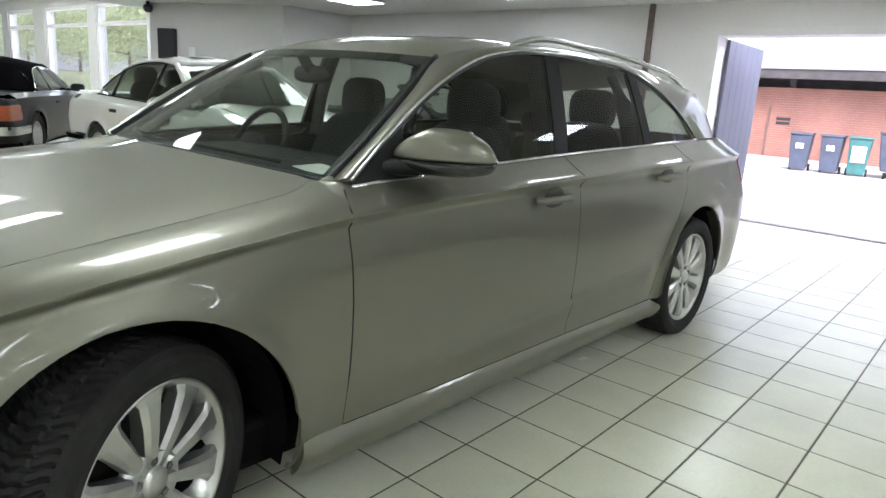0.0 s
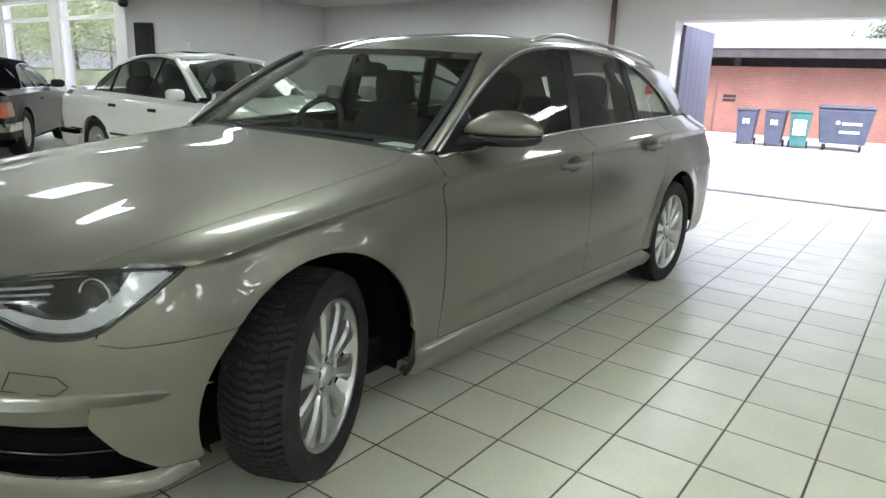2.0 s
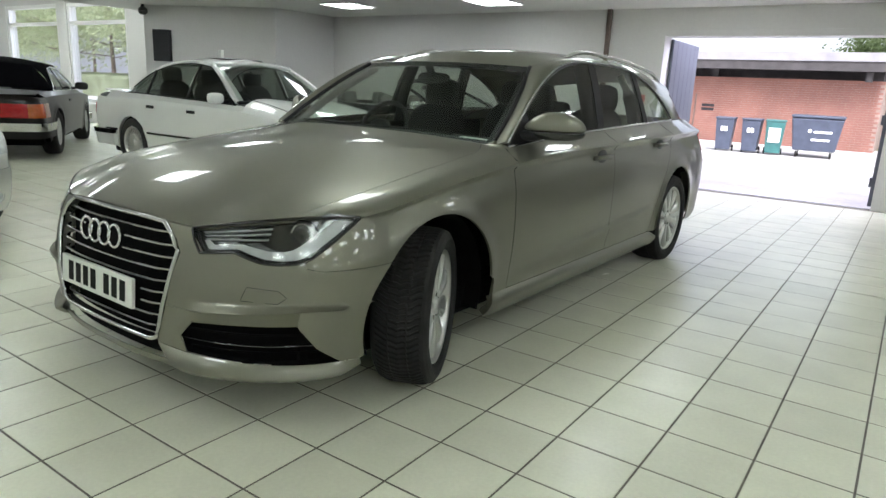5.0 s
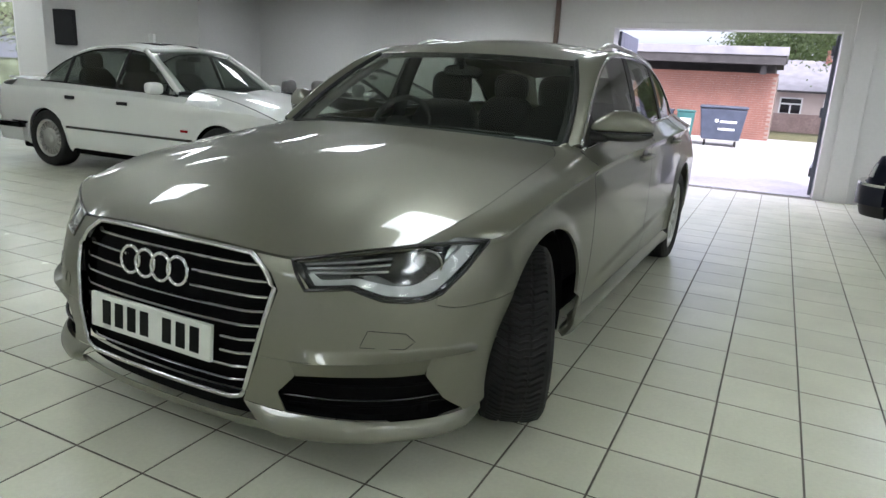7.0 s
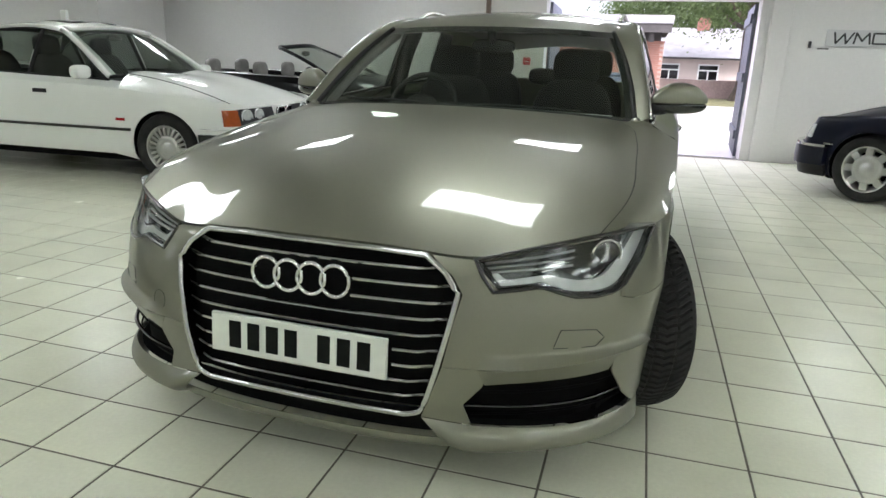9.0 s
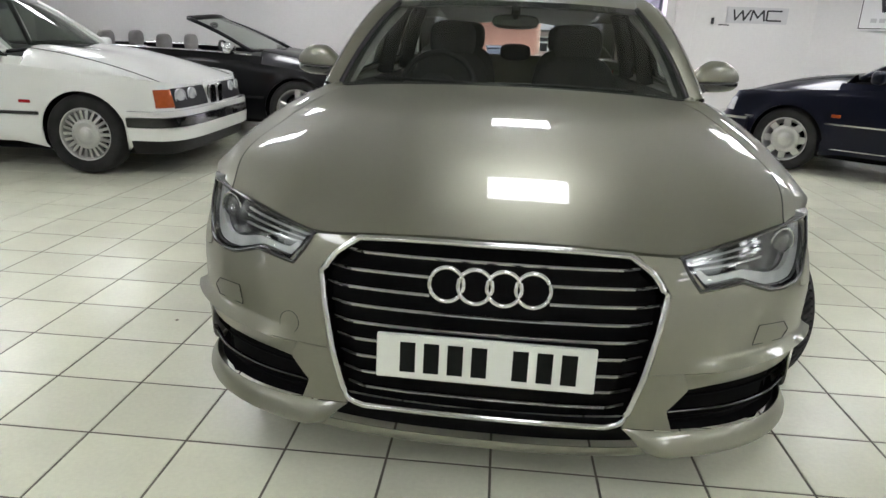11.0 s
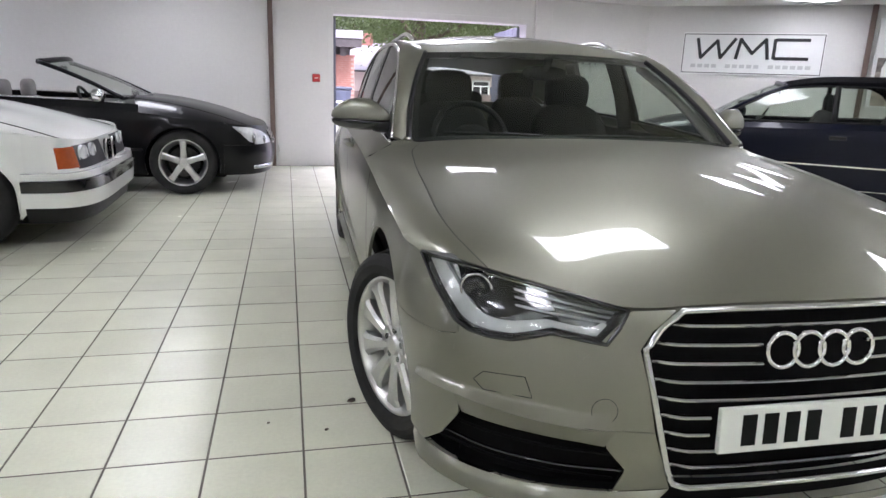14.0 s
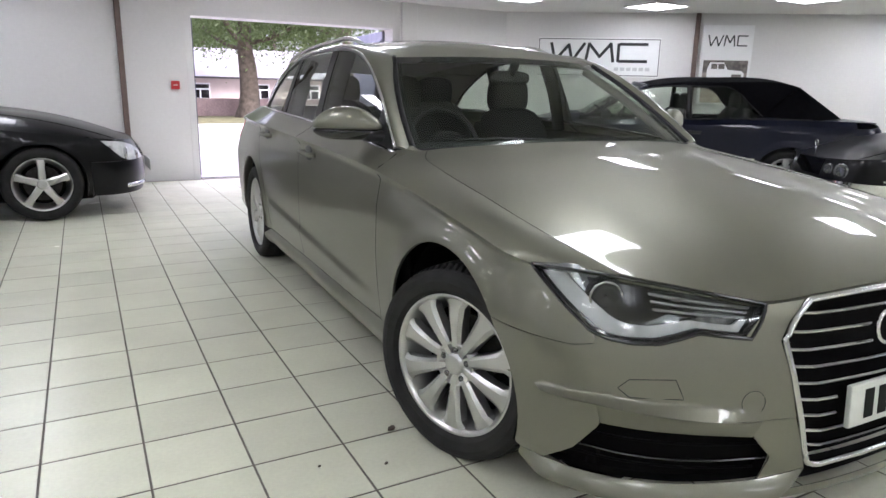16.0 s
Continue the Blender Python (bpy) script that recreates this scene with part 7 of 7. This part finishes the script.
# debris on the floor
for x, y, s in ((-3.195, 0.817, 0.018), (-3.30, 0.62, 0.009), (-3.50, 0.70, 0.007)):
    crumb = blob("dirt_crumb", (0, 0, s * 0.4), (s, s * 0.7, s * 0.4), BARK, None, power=2, nu=7, nv=5, shape=lambda p: [p[0] * (1 + 0.3 * math.sin(p[1] * 300)), p[1], p[2]])
    crumb.matrix_world = pose(x, y, 0, 0, 0, 40)
    tagged(crumb, "small dark crumb of dirt on the tiles", "dirt", "crumbs")


# ---- outside ----
ground = prism("ground", [(YW + 0.10, -0.02), (YW + 0.10, -0.60), (500, -0.60), (500, -0.28), (20.0, -0.27), (9.0, -0.03)], -400, 400, CONCRETE, None, axis="x")
tagged(ground, "pale worn concrete yard falling gently away", "yard", kind="structure")
LOW = -0.275
part("ground_behind", box_bm([(-400, 400, -300, -6.5, -0.30, -0.02)]), CONCRETE)
bpy.data.objects["ground_behind"].name = "ground"
tagged(bpy.data.objects["ground.001"], "pale worn concrete yard behind the building", "yard", kind="structure")

BR_Y = 24.6
shed = empty("brick_shed", pose(0, BR_Y, 0), "low red brick outbuilding with a dark overhanging flat roof", "building")
body = box("wall", (-20.0, -0.88, 0.012, 5.0, LOW - 0.01, 1.97), MORTAR, shed)
box("post", (-1.45, -1.25, -0.55, -0.35, 1.97, 2.34), ROOF_DARK, shed)
box("post", (-6.3, -6.1, 0.05, 0.25, 1.97, 2.34), ROOF_DARK, shed)
box("inner_dark", (-19.9, -1.0, 0.6, 4.9, 1.97, 2.36), ROOF_DARK, shed)
box("roof", (-20.4, -0.76, -0.75, 5.4, 2.34, 2.44), ROOF_DARK, shed)
box("fascia", (-20.45, -0.70, -0.82, -0.74, 2.28, 2.58), ROOF_DARK, shed, bevel=0.005)
box("roof_sheet", (-20.5, -0.66, -0.87, 5.5, 2.58, 2.86), ROOF_FELT, shed, bevel=0.01)
box("coping", (-20.02, -0.86, -0.02, 0.30, 1.97, 2.02), BRICK, shed, bevel=0.004)


def bin_two_wheel(x, y, turn, mat, label, label_card):
    bn = empty("wheelie_bin", pose(x, y, LOW + 0.009, 0, 0, turn) @ Matrix.Diagonal((0.90, 0.95, 0.96, 1)), label, "bin", "bins by the shed")
    bm = bmesh.new()
    lo = [bm.verts.new(p) for p in ((-0.22, -0.24, 0.06), (0.22, -0.24, 0.06), (0.22, 0.24, 0.10), (-0.22, 0.24, 0.10))]
    hi = [bm.verts.new(p) for p in ((-0.28, -0.34, 0.98), (0.28, -0.34, 0.98), (0.28, 0.33, 0.98), (-0.28, 0.33, 0.98))]
    bm.faces.new(lo[::-1]), bm.faces.new(hi)
    for k in range(4):
        q = (k + 1) % 4
        bm.faces.new((lo[k], lo[q], hi[q], hi[k]))
    bmesh.ops.bevel(bm, geom=bm.edges[:], offset=0.025, segments=2, affect="EDGES", profile=0.5)
    part("tub", bm, mat, bn)
    box("lid", (-0.30, 0.30, -0.37, 0.36, 0.985, 1.04), mat, bn, bevel=0.02)
    tube("handle", [(-0.22, 0.36, 0.98), (-0.22, 0.43, 0.99), (0.22, 0.43, 0.99), (0.22, 0.36, 0.98)], 0.016, mat, bn, n=12, smooth=False)
    for sx in (-0.25, 0.25):
        V, F = lathe([(-0.025, 0.001), (-0.025, 0.10), (0.025, 0.10), (0.025, 0.001)], 20, (sx, 0.26, 0.10))
        mesh("wheel", V, F, RUBBER, bn, smooth=False)
    if label_card:
        box("number_bar", (-0.10, -0.015, -0.312, -0.300, 0.66, 0.80), PAPER, bn).matrix_local = pose(0, 0.03, 0, 6, 0, 0)
        box("number_bar", (0.015, 0.10, -0.312, -0.300, 0.66, 0.80), PAPER, bn).matrix_local = pose(0, 0.03, 0, 6, 0, 0)
    else:
        box("notice", (-0.17, 0.17, -0.318, -0.306, 0.42, 0.84), PAPER, bn).matrix_local = pose(0, 0.03, 0, 6, 0, 0)
    return bn


bin_two_wheel(-4.46, 19.6, 6, BIN_BLUE, "blue-grey wheelie bin with white number marks", True)
bin_two_wheel(-3.74, 19.66, 4, BIN_BLUE, "blue-grey wheelie bin with white number marks", True)
bin_two_wheel(-3.13, 19.7, 8, BIN_GREEN, "teal wheelie bin with a white notice", False)

dump = empty("waste_container", pose(-2.12, 20.1, LOW + 0.005, 0, 0, 4) @ Matrix.Diagonal((0.945, 0.92, 0.985, 1)), "blue-grey four-wheeled waste container with white marks", "bin")
bm = bmesh.new()
lo = [bm.verts.new(p) for p in ((-0.56, -0.42, 0.20), (0.56, -0.42, 0.20), (0.56, 0.42, 0.20), (-0.56, 0.42, 0.20))]
hi = [bm.verts.new(p) for p in ((-0.68, -0.55, 1.10), (0.68, -0.55, 1.10), (0.68, 0.50, 1.16), (-0.68, 0.50, 1.16))]
bm.faces.new(lo[::-1]), bm.faces.new(hi)
for k in range(4):
    q = (k + 1) % 4
    bm.faces.new((lo[k], lo[q], hi[q], hi[k]))
bmesh.ops.bevel(bm, geom=bm.edges[:], offset=0.03, segments=2, affect="EDGES", profile=0.5)
part("tub", bm, BIN_BLUE, dump)
box("lid", (-0.70, 0.70, -0.58, 0.54, 1.12, 1.20), BIN_BLUE, dump, bevel=0.03)
for x in (-0.45, 0.45):
    for y in (-0.3, 0.3):
        V, F = lathe([(-0.03, 0.001), (-0.03, 0.09), (0.03, 0.09), (0.03, 0.001)], 16, (x, y, 0.09))
        mesh("castor", V, F, RUBBER, dump, smooth=False)
        box("castor_fork", (x - 0.035, x + 0.035, y - 0.03, y + 0.03, 0.12, 0.21), SATIN, dump)
for xa, xb, z in ((-0.06, 0.42, 0.74), (-0.10, 0.38, 0.52)):
    box("mark_bar", (xa, xb, -0.006, 0.006, -0.03, 0.03), PAPER, dump).matrix_local = pose(0, -0.42 - 0.1444 * (z - 0.2), z, 8.2, 0, 0)
V, F = lathe([(0, 0.05), (0.006, 0.05), (0.006, 0.001)], 20)
mk = mesh("mark_disc", V, F, PAPER, dump, smooth=False)
mk.matrix_local = pose(-0.16, -0.506, 0.76, 8.2, 0, -90)

# small wall signs on the shed
for z in (0.86, 1.0):
    pl = box("shed_sign", (-0.22, 0.22, -0.012, 0, -0.05, 0.05), SIGN_BLACK, None, bevel=0.002)
    pl.matrix_world = pose(-6.3, BR_Y, z)
    tagged(pl, "small dark sign on the brick wall", "sign", "shed signs")
# drain pipe
pipe = tube("drain_pipe", [(-6.75, BR_Y - 0.05, LOW), (-6.75, BR_Y - 0.05, 1.4)], 0.03, BROWN, None, n=6)
tagged(pipe, "thin brown drain pipe on the brick wall", "pipe")

# house beyond, with low wall
house = empty("house", pose(0.0, 38.5, 0), "pinkish rendered bungalow with white windows beyond the yard", "house")
box("wall", (-8.0, 12.0, 0, 7.0, LOW - 0.02, 1.62), RENDER_PINK, house)
prism("roof", [(-0.45, 1.58), (3.5, 3.35), (7.45, 1.58)], -8.5, 12.5, ROOF_FELT, house, axis="x")
box("gutter", (-8.5, 12.5, -0.52, -0.44, 1.54, 1.64), ROOF_DARK, house)
for x in (-4.2, -0.75, 1.30, 4.6, 7.6):
    wnd = box("window", (x, x + 1.10, -0.03, 0.05, 0.40, 1.30), TRIM, house, bevel=0.005)
    for xa, xb, za, zb_ in ((0.08, 0.51, 0.48, 0.92), (0.59, 1.02, 0.48, 0.92), (0.08, 1.02, 1.0, 1.22)):
        box("pane", (x + xa, x + xb, -0.038, -0.028, za, zb_), GLOSS_BLACK, wnd)
box("chimney", (1.2, 1.9, 3.1, 3.7, 3.0, 3.9), BRICK, house)
gwall = box("garden_wall", (-8.0, 16.0, 32.5, 32.72, LOW - 0.02, 0.57), GARDEN_WALL, None, "", bevel=0.01)
tagged(gwall, "low brownish garden wall", "garden wall")
verge = box("grass_verge", (-9.0, 17.0, 26.0, 32.5, LOW - 0.04, LOW + 0.02), GRASS)
tagged(verge, "strip of rough grass before the wall", "grass", kind="stuff")


def tree(x, y, h, r, seed, trunk, label, n=5200, size=0.17, leaf=LEAF):
    rnd = random.Random(seed)
    tr = empty("tree", pose(x, y, LOW), label, "tree")
    p0 = [(0, 0, 0), (0.05, 0.02, h * 0.22), (-0.05, 0.06, h * 0.42), (0.1, 0.0, h * 0.62), (0.05, 0.05, h * 0.85)]
    V, F, sides = [], [], 10
    ps = even(p0, 14, True)
    for i, p in enumerate(ps):
        rad = trunk * (1.25 - 1.05 * i / 14) * (1.35 if i == 0 else 1)
        for k in range(sides):
            a = 2 * math.pi * k / sides
            rr = rad * (1 + 0.12 * math.sin(3 * a + i))
            V.append((p[0] + rr * math.cos(a), p[1] + rr * math.sin(a), p[2]))
    for i in range(14):
        for k in range(sides):
            q = (k + 1) % sides
            F.append((i * sides + k, i * sides + q, (i + 1) * sides + q, (i + 1) * sides + k))
    mesh("trunk", V, F, BARK, tr)
    tips = []
    for k in range(11):
        a, z0 = rnd.uniform(0, 6.28), h * rnd.uniform(0.30, 0.78)
        ln = r * rnd.uniform(0.55, 1.0)
        tip = (ln * math.cos(a), ln * math.sin(a), z0 + h * rnd.uniform(0.05, 0.22))
        tube("limb", [(0, 0, z0), (tip[0] * 0.5, tip[1] * 0.5, z0 + (tip[2] - z0) * 0.35), tip], trunk * 0.24, BARK, tr, sides=6, n=8)
        tips += [tip, (tip[0] * 0.6, tip[1] * 0.6, tip[2] + 0.3)]
    tips.append((0, 0, h * 0.92))
    V, F = [], []
    for k in range(n):
        c = rnd.choice(tips)
        d = Vector((rnd.gauss(0, 1), rnd.gauss(0, 1), rnd.gauss(0, 0.7))) * r * 0.24
        p = Vector(c) + d
        ax = Vector((rnd.uniform(-1, 1), rnd.uniform(-1, 1), rnd.uniform(-1, 1))).normalized()
        u = ax.orthogonal().normalized()
        w = ax.cross(u)
        s = size * rnd.uniform(0.6, 1.3)
        o = len(V)
        V += [tuple(p - u * s), tuple(p + w * s * 0.45), tuple(p + u * s), tuple(p - w * s * 0.45)]
        F.append((o, o + 1, o + 2, o + 3))
    mesh("crown", V, F, leaf, tr, "green leafy crown", smooth=False)
    return tr


tree(2.85, 31.0, 9.5, 4.2, 3, 0.40, "broad leafy tree with a thick trunk by the wall", n=30000, size=0.085)
tree(7.5, 30.2, 8.0, 3.4, 29, 0.30, "leafy tree by the garden wall", n=16000, size=0.09)
tree(1.2, 48.0, 8.0, 4.0, 5, 0.30, "tall leafy tree behind the house", n=14000, size=0.13)
tree(-2.2, 54.0, 6.6, 2.6, 11, 0.22, "leafy tree seen over the shed roof", n=8000, size=0.13)
tree(9.0, 50.0, 10.0, 4.6, 7, 0.30, "tall leafy tree behind the house", n=14000, size=0.14)
# trees and a car outside the shop windows; daylight glare is in the leaf colour
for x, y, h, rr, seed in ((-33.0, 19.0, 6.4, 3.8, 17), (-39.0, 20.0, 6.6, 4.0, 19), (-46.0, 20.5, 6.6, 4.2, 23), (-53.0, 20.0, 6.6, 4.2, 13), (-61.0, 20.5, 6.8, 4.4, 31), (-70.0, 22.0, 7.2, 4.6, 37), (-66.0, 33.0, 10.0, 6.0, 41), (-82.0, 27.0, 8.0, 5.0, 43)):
    tree(x, y, h, rr, seed, 0.13, "leafy tree outside the shop windows, paled for outdoor glare", n=6500, size=0.12, leaf=LEAF_GLARE)
# hedge in the same glare-brightened leaf colour
hedge = blob("hedge", (-45, 19.5, 0.25), (22, 0.9, 0.75), LEAF_GLARE, None, power=6, nu=60, nv=14, shape=lambda p: [p[0], p[1] + 0.15 * math.sin(p[0] * 3.1), p[2] + 0.12 * math.sin(p[0] * 2.3)])
tagged(hedge, "low green hedge beyond the windows", "hedge")


# bricks of the shed: real courses
V, F = [], []
for j in range(29):
    z = LOW + 0.005 + 0.0775 * j
    for i in range(84):
        x = -19.8 + 0.225 * i + (0.1125 if j % 2 else 0.0)
        if x + 0.22 > -0.87 or z + 0.07 > 1.975:
            continue
        jit = random.uniform(-0.002, 0.003)
        o = len(V)
        y0, y1 = -0.004 + jit, 0.03
        for zz in (z + 0.005, z + 0.070):
            V += [(x + 0.005, y0, zz), (x + 0.220, y0, zz), (x + 0.220, y1, zz), (x + 0.005, y1, zz)]
        F += [(o, o + 1, o + 5, o + 4), (o + 1, o + 2, o + 6, o + 5), (o + 4, o + 5, o + 6, o + 7), (o + 3, o, o + 4, o + 7), (o + 1, o, o + 3, o + 2)]
tagged(mesh("bricks", V, F, BRICK, body, smooth=False), kind="stuff")

# floor tiles: nearest ones singly, the rest as one sheet of pieces
def tile_bm(x0, y0, bm, g=0.0037, z=0.0, c=0.0025):
    x1, y1 = x0 + PITCH, y0 + PITCH
    lo = [bm.verts.new(p) for p in ((x0 + g, y0 + g, z - 0.006), (x1 - g, y0 + g, z - 0.006), (x1 - g, y1 - g, z - 0.006), (x0 + g, y1 - g, z - 0.006))]
    mid = [bm.verts.new(p) for p in ((x0 + g, y0 + g, z - 0.0012), (x1 - g, y0 + g, z - 0.0012), (x1 - g, y1 - g, z - 0.0012), (x0 + g, y1 - g, z - 0.0012))]
    hi = [bm.verts.new(p) for p in ((x0 + g + c, y0 + g + c, z), (x1 - g - c, y0 + g + c, z), (x1 - g - c, y1 - g - c, z), (x0 + g + c, y1 - g - c, z))]
    bm.faces.new(hi)
    for k in range(4):
        q = (k + 1) % 4
        bm.faces.new((mid[k], mid[q], hi[q], hi[k]))
        bm.faces.new((lo[k], lo[q], mid[q], mid[k]))


one = bmesh.new()
tile_bm(0, 0, one)
tile_me = bpy.data.meshes.new("tile")
one.to_mesh(tile_me)
one.free()
tile_me.materials.append(TILE)
near, V, F = 0, [], []
for i in range(-88, 26):
    for j in range(-20, 27):
        x, y = GX + PITCH * i, GY + PITCH * j
        if y + PITCH > YW + 0.06 or (x > 1.5 and y > YW - 0.7 * (x - CX) + 0.2):
            continue
        if -16 <= i <= 2 and -4 <= j <= 11:
            t = new("tile", tile_me)
            t.parent = bed
            t.location = (x, y, random.uniform(-0.0004, 0.0004))
            near += 1
        else:
            o, g, z = len(V), 0.0036, random.uniform(-0.0004, 0.0004)
            V += [(x + g, y + g, z), (x + PITCH - g, y + g, z), (x + PITCH - g, y + PITCH - g, z), (x + g, y + PITCH - g, z),
                  (x + g, y + g, -0.005), (x + PITCH - g, y + g, -0.005), (x + PITCH - g, y + PITCH - g, -0.005), (x + g, y + PITCH - g, -0.005)]
            F += [(o, o + 1, o + 2, o + 3), (o, o + 4, o + 5, o + 1), (o + 1, o + 5, o + 6, o + 2), (o + 2, o + 6, o + 7, o + 3), (o + 3, o + 7, o + 4, o)]
rest = mesh("far_tiles", V, F, TILE, bed, smooth=False)
tagged(rest, kind="stuff")
